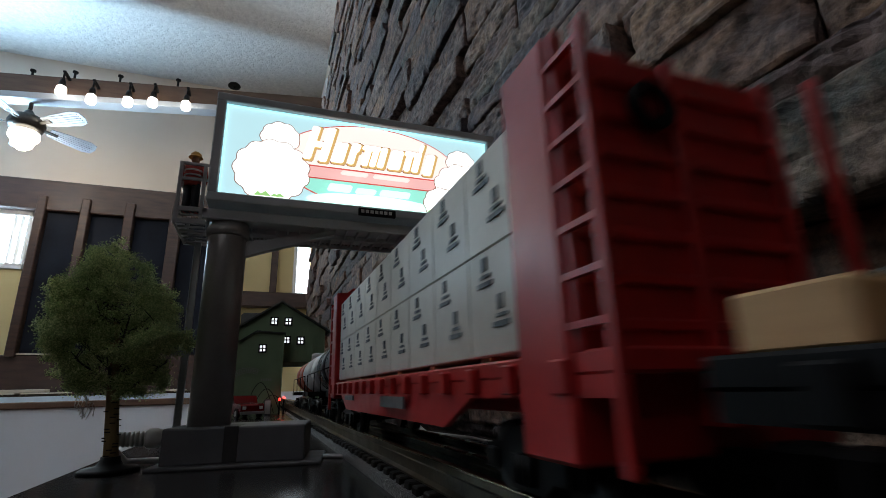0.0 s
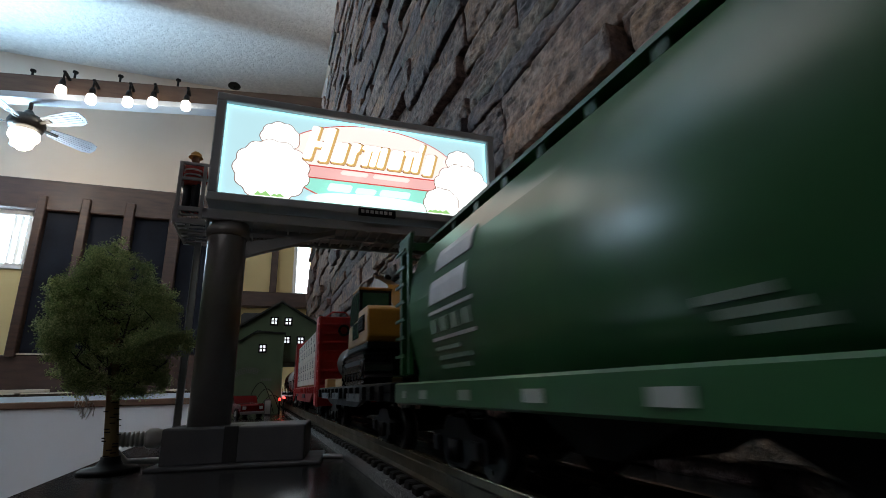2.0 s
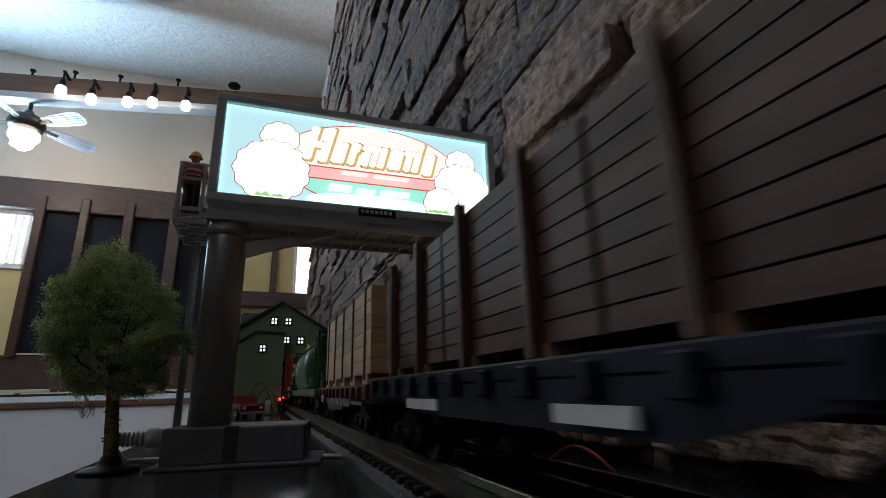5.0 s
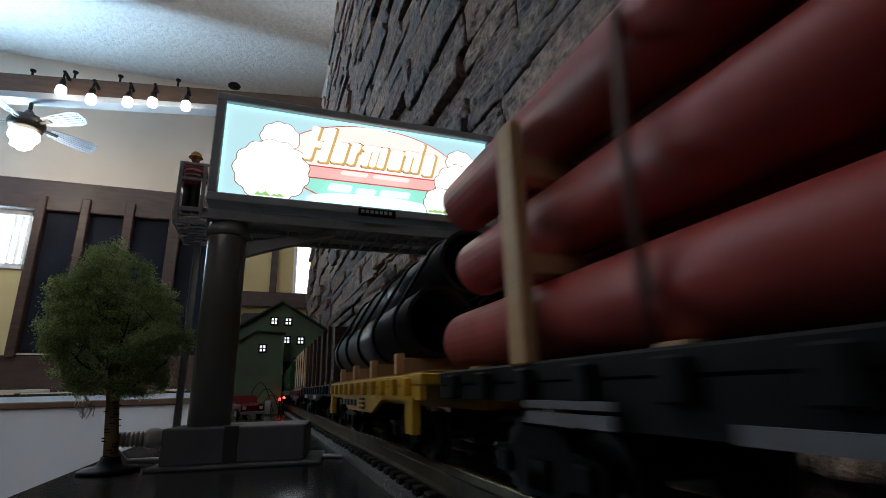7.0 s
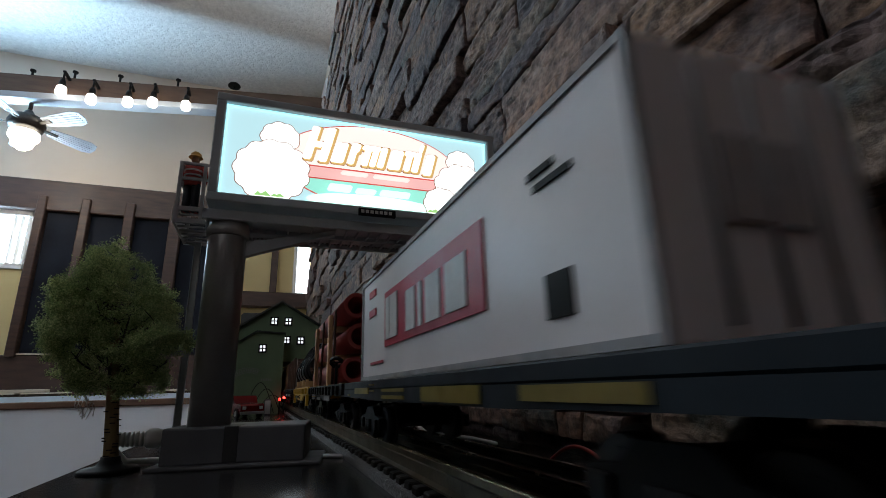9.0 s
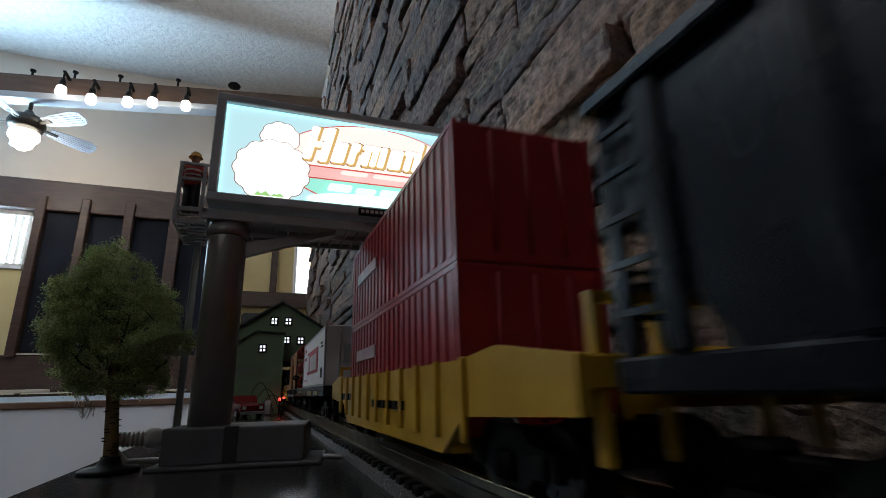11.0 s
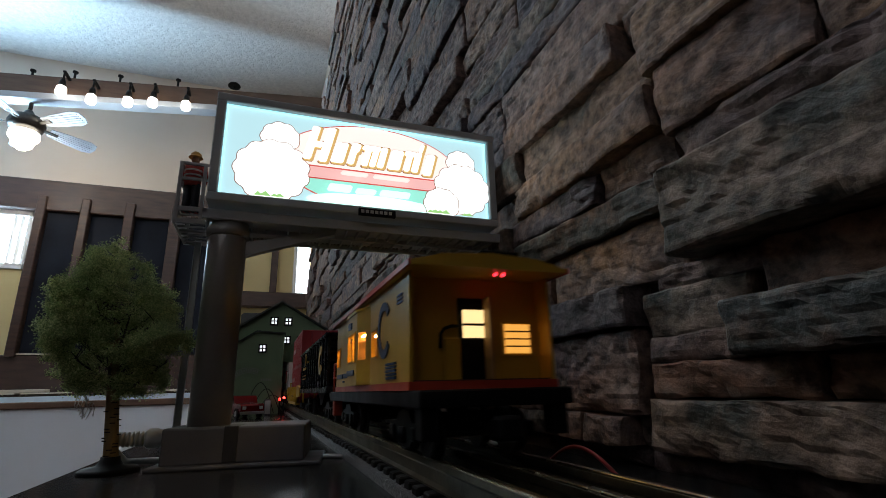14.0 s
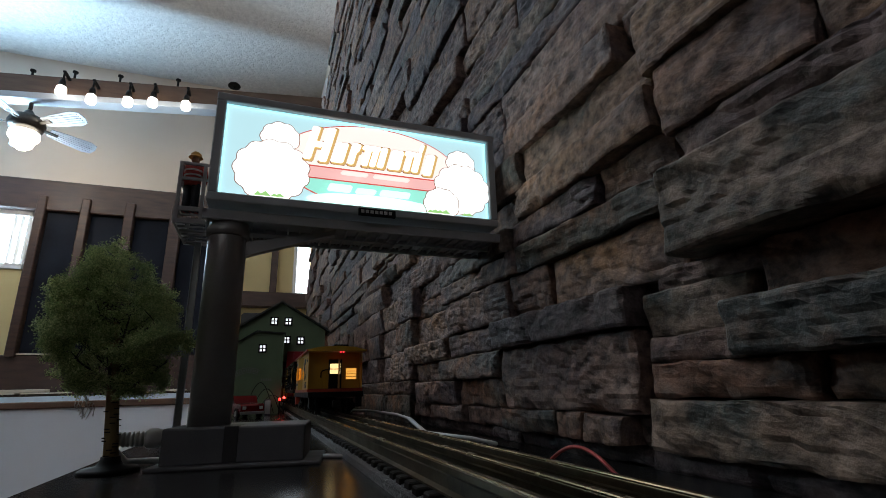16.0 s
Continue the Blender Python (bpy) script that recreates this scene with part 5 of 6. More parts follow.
def excavator_car():
    c, h = car("black_flatcar", 0.045, -0.205, "black flatcar of a model goods train carrying an excavator")
    flat_deck(c, h, BLACK, top=0.0278, low=0.0195, belly=0.003)
    side_bars(c, mat("dim_grey_marking", (0.10, 0.10, 0.11), None, 0.5, scale=200), -0.0326, [(0.05, 0.085, 0.020, 0.024), (0.0, 0.03, 0.020, 0.024), (-0.07, -0.03, 0.0195, 0.0235)])
    yel = mat("excavator_yellow", (0.50, 0.235, 0.022), (0.40, 0.18, 0.018), 0.38, scale=80, fine=700)
    # the green is the lit sign's reflection put into the glass colour
    glass = mat("cab_glass_sign_reflection", (0.05, 0.13, 0.08), (0.03, 0.09, 0.06), 0.08, scale=60, rough_var=0.03)
    gloss = mat("glossy_black_plastic", (0.006, 0.006, 0.008), (0.010, 0.010, 0.011), 0.16, scale=60, fine=700, rough_var=0.06)
    for y0, y1, x0, x1, top in ((0.0296, 0.0432, -0.0268, -0.012, 0.0350), (-0.064, -0.021, -0.0268, 0.0268, 0.0332)):
        o = load("timber_block", (y0 + y1) / 2, "pale wooden block on the flatcar deck", "wood block")
        part("block", box(B(), x0, x1, (y0 - y1) / 2, (y1 - y0) / 2, 0.0278, top, 0.0005), WOOD, o)
    o = load("black_pipe", -0.0385, "short black pipe lying on a wooden block", "pipe load")
    part("pipe", rod(B(), (-0.0125, -0.028, 0.0452), (-0.0125, 0.028, 0.0452), 0.0120, 40, hollow=0.0104), RUBBERBLACK, o)
    e = load("toy_excavator", -0.0975, "yellow model excavator with black crawler tracks", "excavator")
    R, L, zc = 0.0085, 0.0300, 0.0365
    for s in (-1, 1):
        def track_loop(l, r, x0, x1):
            pts = [(l + r * math.sin(a), zc - r * math.cos(a)) for a in (math.pi * k / 10 for k in range(11))] + [(-l - r * math.sin(a), zc + r * math.cos(a)) for a in (math.pi * k / 10 for k in range(11))]
            return prism(B(), pts, "x", min(s * x0, s * x1), max(s * x0, s * x1))
        t = part("crawler_track", track_loop(L, R, 0.013, 0.0272), gloss, e, "glossy black crawler track")
        part("side_plate", track_loop(L * 0.97, R * 0.62, 0.0270, 0.0276), BLACK, t)
        part("track_rail", box(B(), min(s * 0.0275, s * 0.0285), max(s * 0.0275, s * 0.0285), -L * 0.86, L * 0.86, zc - 0.0022, zc + 0.0024, 0.0005), gloss, t)
        for k in range(6):
            part("roller", rod(B(), (s * 0.0275, -0.025 + 0.010 * k, zc - 0.0042), (s * 0.0284, -0.025 + 0.010 * k, zc - 0.0042), 0.0020, 12), gloss, t)
        for y in (-L, L):
            part("sprocket", rod(B(), (s * 0.0275, y, zc), (s * 0.0284, y, zc), 0.0044, 16, hollow=0.0018), gloss, t)
        me = mesh_of("track_shoe", box(B(), min(s * 0.0125, s * 0.0280), max(s * 0.0125, s * 0.0280), -0.0016, 0.0016, -0.0005, 0.0005), gloss)
        for k in range(16):
            for dz in (-1, 1):
                share("track_shoe", me, t, pose(0, -0.030 + 0.004 * k, zc + dz * (R + 0.0003)))
        for k in range(7):
            a = math.pi * (k + 0.5) / 7
            for d in (-1, 1):
                share("track_shoe", me, t, pose(0, d * (L + (R + 0.0003) * math.sin(a)), zc - (R + 0.0003) * math.cos(a), -d * math.degrees(a)))
    part("undercarriage", box(B(), -0.014, 0.014, -0.022, 0.022, 0.033, 0.0490, 0.002), BLACK, e)
    part("turntable", rod(B(), (0, 0, 0.046), (0, 0, 0.0505), 0.016, 24), BLACK, e)
    body = prism(B(), [(-0.0385, 0.0502), (-0.0415, 0.0530), (-0.0410, 0.0680), (-0.0380, 0.0705), (-0.014, 0.0705), (-0.010, 0.0660), (0.020, 0.0640), (0.022, 0.0502)], "x", -0.0272, 0.0272)
    bmesh.ops.bevel(body, geom=list(body.edges), offset=0.0012, segments=2, affect="EDGES", profile=0.5)
    b = part("house", body, yel, e, "yellow engine house and counterweight")
    part("grille", box(B(), -0.0080, 0.0205, -0.0424, -0.0408, 0.0560, 0.0675, 0.0005), BLACK, b, "dark rear grille")
    part("letter_bar", box(B(), -0.0030, 0.0165, -0.0428, -0.0423, 0.0603, 0.0622, 0.0002), POSTGREY, b)
    part("skirt", box(B(), -0.0270, 0.0270, -0.0395, 0.0225, 0.0470, 0.0503, 0.0008), BLACK, b, "black lower skirt")
    part("vent", box(B(), -0.0279, -0.0270, -0.0330, -0.0170, 0.0570, 0.0660, 0.0003), gloss, b)
    me = mesh_of("vent_slat", box(B(), -0.0284, -0.0278, -0.0320, -0.0180, -0.0004, 0.0004), BLACK)
    for k in range(5):
        share("vent_slat", me, b, pose(0, 0, 0.0585 + 0.0015 * k))
    part("side_window", box(B(), -0.0279, -0.0270, -0.0150, 0.0020, 0.0545, 0.0640, 0.0003), glass, b, "glossy side door panel coloured for the sign's reflection")
    cab = part("cab", prism(B(), [(-0.0130, 0.0500), (-0.0130, 0.0840), (0.0080, 0.0840), (0.0150, 0.0740), (0.0180, 0.0500)], "x", -0.0268, -0.0070), BLACK, e, "black cab frame")
    part("cab_window", prism(B(), [(-0.0110, 0.0650), (-0.0110, 0.0820), (0.0070, 0.0820), (0.0130, 0.0735), (0.0140, 0.0650)], "x", -0.0275, -0.0266), glass, cab, "side glass coloured green for the sign's reflection")
    part("cab_window", box(B(), -0.0250, -0.0090, -0.0137, -0.0128, 0.0725, 0.0820), glass, cab)
    part("cab_roof", box(B(), -0.0273, -0.0065, -0.0137, 0.0085, 0.0838, 0.0856, 0.0005), yel, cab)
    rl = B()
    tube(rl, [(0.018, -0.036, 0.0705), (0.018, -0.036, 0.0770), (0.018, -0.014, 0.0770), (0.018, -0.014, 0.0705)], 0.0007)
    part("hand_rail", rl, yel, e)
    part("boom", prism(B(), [(0.004, 0.0600), (0.000, 0.0680), (0.026, 0.0960), (0.060, 0.1080), (0.078, 0.1050), (0.078, 0.0985), (0.060, 0.1000), (0.034, 0.0880), (0.014, 0.0640)], "x", 0.0, 0.0090), yel, e, "bent yellow boom")
    part("arm", prism(B(), [(0.066, 0.1080), (0.074, 0.1130), (0.084, 0.1060), (0.106, 0.0780), (0.120, 0.0540), (0.114, 0.0500), (0.098, 0.0700)], "x", 0.0010, 0.0080), yel, e, "yellow dipper arm")
    bk = part("bucket", prism(B(), [(0.108, 0.0560), (0.120, 0.0580), (0.128, 0.0480), (0.127, 0.0360), (0.116, 0.0300), (0.104, 0.0310), (0.100, 0.0400)], "x", -0.0080, 0.0170), yel, e, "yellow digging bucket")
    for x in (-0.006, 0.0, 0.006, 0.012):
        part("tooth", prism(B(), [(0.100, 0.0400), (0.094, 0.0380), (0.103, 0.0345)], "x", x, x + 0.002), yel, bk)
    for a, q, r in (((-0.0025, 0.014, 0.062), (-0.0025, 0.040, 0.092), 0.0019), ((0.0115, 0.014, 0.062), (0.0115, 0.040, 0.092), 0.0019), ((0.0045, 0.040, 0.1045), (0.0045, 0.070, 0.1140), 0.0018), ((0.0045, 0.086, 0.104), (0.0045, 0.118, 0.062), 0.0015)):
        part("hydraulic_ram", rod(rod(B(), a, Vector(a).lerp(Vector(q), 0.6), r, 12), Vector(a).lerp(Vector(q), 0.58), q, r * 0.6, 10), gloss, e)


def hopper_green():
    g = mat("dark_green_plastic", (0.026, 0.105, 0.034), (0.021, 0.088, 0.028), 0.30, scale=60, fine=700, rough_var=0.05)
    c, h = car("green_covered_hopper", -0.2145, -0.5220, "dark green covered hopper car with white markings")
    prof = [(0.0, 0.0800), (0.012, 0.0798), (0.020, 0.0780), (0.0265, 0.0725), (0.0300, 0.064), (0.0312, 0.054), (0.0308, 0.044), (0.0290, 0.035), (0.0265, 0.027)]
    out = [(-x, z) for x, z in prof[::-1]] + prof[1:]
    bm = B()
    prism(bm, out, "y", -h + 0.026, h - 0.018)
    for f in bm.faces:
        f.smooth = len(f.verts) == 4
    part("body", bm, g, c, "bulging green hopper body")
    for s in (-1, 1):
        bm = B()
        prism(bm, [(s * (h - 0.017), 0.060), (s * (h - 0.006), 0.030), (s * (h - 0.006), 0.0265), (s * (h - 0.027), 0.0265), (s * (h - 0.027), 0.060)], "x", -0.024, 0.024)
        part("slope_sheet", bm, g, c)
    part("sill", box(B(), -0.0318, 0.0318, -h, h, 0.0200, 0.0272, 0.0006), g, c, "green side sill")
    for yc in (-0.0575, 0.0, 0.0575):
        part("bottom_chute", prism(B(), [(yc - 0.0275, 0.0205), (yc - 0.007, 0.0105), (yc + 0.007, 0.0105), (yc + 0.0275, 0.0205)], "x", -0.014, 0.014), BLACK, c, "black bottom chute")
    bm = B()
    box(bm, -0.010, 0.010, -h + 0.010, h - 0.010, 0.0820, 0.0832)
    for s in (-1, 1):
        box(bm, s * 0.017 - 0.004, s * 0.017 + 0.004, -h + 0.012, h - 0.012, 0.0808, 0.0820)
        for k in range(14):
            box(bm, s * 0.017 - 0.0035, s * 0.017 + 0.0035, -h + 0.02 + 0.0192 * k, -h + 0.022 + 0.0192 * k, 0.078, 0.081)
    part("roof_walk", bm, g, c, "green slatted roof walkway")
    for s in (-1, 1):
        post = B()
        for x in (-0.029, -0.018, 0.018, 0.029):
            box(post, x - 0.0014, x + 0.0014, s * (h - 0.004) - 0.0014, s * (h - 0.004) + 0.0014, 0.030, 0.0815)
        box(post, -0.0305, 0.0305, s * (h - 0.004) - 0.0016, s * (h - 0.004) + 0.0016, 0.0785, 0.082)
        box(post, -0.0305, -0.0290, min(s * (h - 0.004), s * (h - 0.018)), max(s * (h - 0.004), s * (h - 0.018)), 0.076, 0.082)
        e = part("end_frame", post, g, c)
        for k in range(7):
            part("rung", box(B(), -0.0292, -0.0180, s * (h - 0.0025) - 0.0005, s * (h - 0.0025) + 0.0005, 0.036 + 0.0065 * k, 0.037 + 0.0065 * k), g, e)
            part("rung", box(B(), -0.0325, -0.0318, s * (h - 0.0095) - 0.006, s * (h - 0.0095) + 0.006, 0.036 + 0.0065 * k, 0.037 + 0.0065 * k), g, e)
        sp = B()
        box(sp, -0.0312, -0.0296, s * (h - 0.0165) - 0.0010, s * (h - 0.0165) + 0.0010, 0.030, 0.080)
        part("side_post", sp, g, e)
    side_bars(c, mat("dull_white_marking", (0.42, 0.44, 0.40), (0.34, 0.36, 0.32), 0.5, scale=200), -0.0318, [(0.1420, 0.1375, 0.0220, 0.0245)] + [(0.122 - 0.0335 * k, 0.115 - 0.0335 * k, 0.0220, 0.0245) for k in range(8)])
    # large pale emblem and lettering bars, following the bulge
    pale = mat("pale_emblem_paint", (0.62, 0.58, 0.60), (0.52, 0.49, 0.50), 0.5, scale=120, fine=600)
    dim = mat("faded_white_marking", (0.27, 0.33, 0.27), (0.20, 0.26, 0.20), 0.5, scale=200)

    def skin(z):
        """Half-width of the body at height z."""
        for (xa, za), (xb, zb) in zip(prof, prof[1:]):
            if zb <= z <= za:
                return xb + (xa - xb) * (z - zb) / (za - zb)
        return prof[-1][0]

    def on_skin(name, y0, y1, z0, z1, m, label, lean=0.0):
        bm, n = B(), max(1, int((z1 - z0) / 0.002))
        for k in range(n):
            a, b = z0 + (z1 - z0) * k / n, z0 + (z1 - z0) * (k + 1) / n
            la, lb = lean * (a - z0), lean * (b - z0)
            vs = [bm.verts.new((-skin(z) - off, y, z)) for off in (0.0004, -0.0006) for y, z in ((y0 - la, a), (y1 - la, a), (y1 - lb, b), (y0 - lb, b))]
            for q in ((0, 1, 2, 3), (7, 6, 5, 4), (0, 4, 5, 1), (1, 5, 6, 2), (2, 6, 7, 3), (3, 7, 4, 0)):
                bm.faces.new([vs[i] for i in q])
        bmesh.ops.recalc_face_normals(bm, faces=bm.faces)
        part(name, bm, m, c, label)
    for y0, y1, z0, z1, lean in ((0.084, 0.1130, 0.0500, 0.0570, 0.35), (0.080, 0.1080, 0.0600, 0.0660, 0.35)):
        on_skin("emblem", y0, y1, z0, z1, pale, "pale slanting emblem block", lean)
    for y0, y1, z0, z1 in ((0.080, 0.1130, 0.0468, 0.0478), (0.080, 0.1130, 0.0388, 0.0397)):
        on_skin("emblem_line", y0, y1, z0, z1, pale, "")
    for k in range(4):
        on_skin("letter_bar", 0.1070 - 0.0085 * k, 0.1128 - 0.0085 * k, 0.0412, 0.0452, dim, "")
    for y0, y1, z in ((0.092, 0.1115, 0.0358), (0.086, 0.1105, 0.0332), (0.088, 0.1100, 0.0306)):
        on_skin("letter_bar", y0, y1, z, z + 0.0011, dim, "")
    for y0, y1, z0, z1 in [(0.004 - 0.0022 * k, 0.0142 - 0.0022 * k, 0.0340 - 0.0020 * k, 0.0352 - 0.0020 * k) for k in range(3)] + [(-0.080, -0.070, 0.0310, 0.0400), (-0.104, -0.086, 0.0378, 0.0388), (-0.104, -0.086, 0.0356, 0.0366), (-0.100, -0.086, 0.0334, 0.0344), (-0.040, -0.030, 0.0310, 0.0330), (-0.060, -0.052, 0.0310, 0.0320)]:
        on_skin("letter_bar", y0, y1, z0, z1, dim, "")
    on_skin("label_patch", -0.0790, -0.0710, 0.0320, 0.0390, BLACK, "small black stencil patch")


def lumber_car():
    red = mat("dark_red_plastic", (0.105, 0.006, 0.009), (0.080, 0.005, 0.007), 0.5, scale=80, fine=700, spec=0.25)
    c, h = car("dark_red_flatcar", -0.5435, -0.7550, "dark red flatcar of a model goods train")
    flat_deck(c, h, red, top=0.0278, low=0.0195, belly=0.006)
    side_bars(c, mat("pinkish_marking", (0.20, 0.12, 0.12), None, 0.5, scale=200), -0.0326, [(0.015 - 0.0125 * k, 0.0055 - 0.0125 * k, 0.0165, 0.0205) for k in range(7)] + [(-0.075, -0.105, 0.018, 0.0195), (0.06, 0.045, 0.017, 0.022)])
    o = load("lumber_stack", -0.6580, "stack of pale pine boards tied with dark straps", "lumber load")
    L = 0.0900
    rnd = random.Random(8)
    for r in range(6):
        for k in range(5):
            x0 = -0.0275 + 0.011 * k
            d = rnd.uniform(-0.0006, 0.0006)
            part("board", box(B(), x0 + 0.0001, x0 + 0.0109, -L + d, L + d, 0.0332 + 0.0077 * r, 0.0408 + 0.0077 * r, 0.0003), WOOD, o)
    for k in range(5):
        y = -L + 0.014 + k * (2 * L - 0.028) / 4
        part("skid", box(B(), -0.0275, 0.0275, y - 0.0070, y + 0.0070, 0.0278, 0.0333, 0.0004), WOOD, o)
        st = B()
        box(st, -0.0281, -0.0275, y - 0.0014, y + 0.0014, 0.0300, 0.0798)
        box(st, 0.0275, 0.0281, y - 0.0014, y + 0.0014, 0.0300, 0.0798)
        box(st, -0.0281, 0.0281, y - 0.0014, y + 0.0014, 0.0794, 0.0799)
        part("strap", st, TIE, o, "dark tie strap")


def bundle_car():
    blue = mat("dark_blue_plastic", (0.012, 0.014, 0.024), (0.009, 0.010, 0.018), 0.5, scale=80, fine=700, spec=0.2)
    c, h = car("dark_blue_flatcar", -0.7645, -1.0250, "dark blue flatcar of a model goods train")
    flat_deck(c, h, blue, belly=0.004)
    side_bars(c, DECALWHITE, -0.0326, [(0.06, 0.03, 0.019, 0.022), (-0.03, -0.05, 0.019, 0.022)])
    o = load("brown_plank_bundles", -0.8945, "bundles of brown planks held by wooden stakes", "lumber load")
    for q in range(3):
        yc = -0.077 + 0.077 * q
        for r in range(9):
            for k in range(4):
                x0 = -0.027 + 0.0135 * k
                part("plank", box(B(), x0 + 0.0002, x0 + 0.0133, yc - 0.0375, yc + 0.0375, 0.0330 + 0.0046 * r, 0.0372 + 0.0046 * r), BROWNWOOD, o)
        for y in (yc - 0.018, yc + 0.018):
            for s in (-1, 1):
                part("stake", box(B(), s * 0.0285 - 0.0014, s * 0.0285 + 0.0014, y - 0.0016, y + 0.0016, 0.030, 0.0765, 0.0003), BROWNWOOD, o)
            part("skid", box(B(), -0.027, 0.027, y - 0.003, y + 0.003, 0.030, 0.0331), WOOD, o)


def pipe_car():
    yel = mat("yellow_plastic", (0.62, 0.36, 0.020), (0.52, 0.29, 0.016), 0.42, scale=70, fine=700, bump=0.05, dist=0.0003)
    brown = mat("yellow_deck_wood", (0.34, 0.19, 0.06), (0.26, 0.14, 0.05), 0.6, scale=60, fine=600)
    c, h = car("yellow_flatcar", -1.029, -1.245, "yellow flatcar of a model goods train")
    flat_deck(c, h, yel, top=0.0300, low=0.0205, belly=0.0055)
    part("deck_boards", box(B(), -0.029, 0.029, -h + 0.002, h - 0.002, 0.0301, 0.0308, 0.0002), brown, c)
    for s in (-1, 1):
        for x in (-0.0318, 0.0290):
            part("step", box(B(), x, x + 0.0028, s * (h - 0.012) - 0.0045, s * (h - 0.012) + 0.0045, 0.0105, 0.022), yel, c)
    side_bars(c, mat("dark_marking", (0.05, 0.045, 0.03), None, 0.5, scale=200), -0.0326, [(0.05 - 0.011 * k, 0.043 - 0.011 * k, 0.0175, 0.0205) for k in range(5)] + [(-0.012, -0.022, z, z + 0.001) for z in (0.0165, 0.0185, 0.0205)])
    o = load("black_pipes", -1.123, "three large black pipes strapped in a pile", "pipe load")
    R = 0.0142
    for x, z in ((-0.0146, 0.0365 + R), (0.0146, 0.0365 + R), (0.0, 0.0365 + R + 0.0247)):
        part("pipe", rod(B(), (x, -0.0975, z), (x, 0.0975, z), R, 36, hollow=R - 0.0016), RUBBERBLACK, o)
    for k in range(5):
        y = -0.080 + 0.040 * k
        bm = B()
        pts = []
        for cxx, czz, a0, a1 in ((-0.0146, 0.0365 + R, 240, 150), (0.0, 0.0612 + R, 150, 30), (0.0146, 0.0365 + R, 30, -60)):
            for q in range(7):
                a = radians(a0 + (a1 - a0) * q / 6)
                pts.append((cxx + (R + 0.0006) * math.cos(a), y, czz + (R + 0.0006) * math.sin(a)))
        tube(bm, pts, 0.0009, 6)
        part("strap", bm, BLACK, o)
    for k in range(4):
        y = -0.087 + 0.0465 * k
        part("cradle", box(B(), -0.028, 0.028, y - 0.003, y + 0.003, 0.0308, 0.0368, 0.0003), WOOD, o)
        for s in (-1, 1):
            part("stake", box(B(), s * 0.0288 - 0.0016, s * 0.0288 + 0.0016, y - 0.0022, y + 0.0022, 0.0305, 0.0385, 0.0003), WOOD, o)


def red_pipe_car():
    rp = mat("red_pipe_plastic", (0.35, 0.045, 0.035), (0.28, 0.036, 0.028), 0.44, scale=60, fine=700, spec=0.35)
    c, h = car("black_flatcar", -1.262, -1.478, "black flatcar of a model goods train loaded with red pipes")
    flat_deck(c, h, BLACK, top=0.0295, belly=0.003)
    grey = mat("grey_lettering", (0.16, 0.16, 0.17), None, 0.5, scale=200)
    side_bars(c, grey, -0.0326, [(0.055, 0.03, 0.0185, 0.0205), (0.055, 0.03, 0.0212, 0.0225), (0.01, -0.01, 0.0185, 0.0205), (-0.035, -0.065, 0.0185, 0.0215)])
    o = load("red_pipes", -1.366, "nine red pipes stacked between wooden stakes", "pipe load")
    rnd = random.Random(2)
    R = 0.0088
    for r in range(3):
        for k in range(3):
            d = rnd.uniform(-0.004, 0.004)
            x, z = -0.0190 + 0.0182 * k + (0.0022 if r == 1 else 0), 0.0300 + R + 0.0222 * r
            part("pipe", rod(B(), (x, -0.093 + d, z), (x, 0.104 + d, z), R, 28, hollow=R - 0.0026), rp, o)
    for y in (0.055, -0.040):
        for s in (-1, 1):
            part("stake", box(B(), s * 0.0300 - 0.0016, s * 0.0300 + 0.0016, y - 0.0035, y + 0.0035, 0.029, 0.0830, 0.0004), WOOD, o)
        for z in (0.0477, 0.0699):
            part("spacer", box(B(), -0.0285, 0.0285, y - 0.003, y + 0.003, z, z + 0.0043), WOOD, o)
    for y in (0.020, -0.056):
        bm = B()
        tube(bm, [(-0.0295, y, 0.030), (-0.0285, y + 0.001, 0.060), (-0.0285, y - 0.001, 0.084), (-0.020, y, 0.0925), (0.020, y, 0.0925), (0.0285, y, 0.084), (0.0295, y, 0.030)], 0.0010, 6)
        part("strap", bm, BROWNWOOD, o)
    for y in (0.09, 0.02, -0.07):
        part("skid", box(B(), -0.026, 0.026, y - 0.003, y + 0.003, 0.0295, 0.0306), WOOD, o)
    bw = B()
    box(bw, -0.0306, -0.0290, -h + 0.0320, -h + 0.0350, 0.0270, 0.0300)
    rod(bw, (-0.0298, -h + 0.0335, 0.0290), (-0.0298, -h + 0.0335, 0.0440), 0.0010, 8)
    rod(bw, (-0.0302, -h + 0.0325, 0.0435), (-0.0295, -h + 0.0340, 0.0455), 0.0048, 20, hollow=0.0036)
    for k in range(3):
        a = k * 1.047
        rod(bw, (-0.0299 - 0.0044 * math.cos(a), -h + 0.0333 - 0.0042 * math.sin(a), 0.0444), (-0.0299 + 0.0044 * math.cos(a), -h + 0.0333 + 0.0042 * math.sin(a), 0.0444), 0.0006, 6)
    part("brake_wheel", bw, BLACK, c, "black brake wheel on a stem")


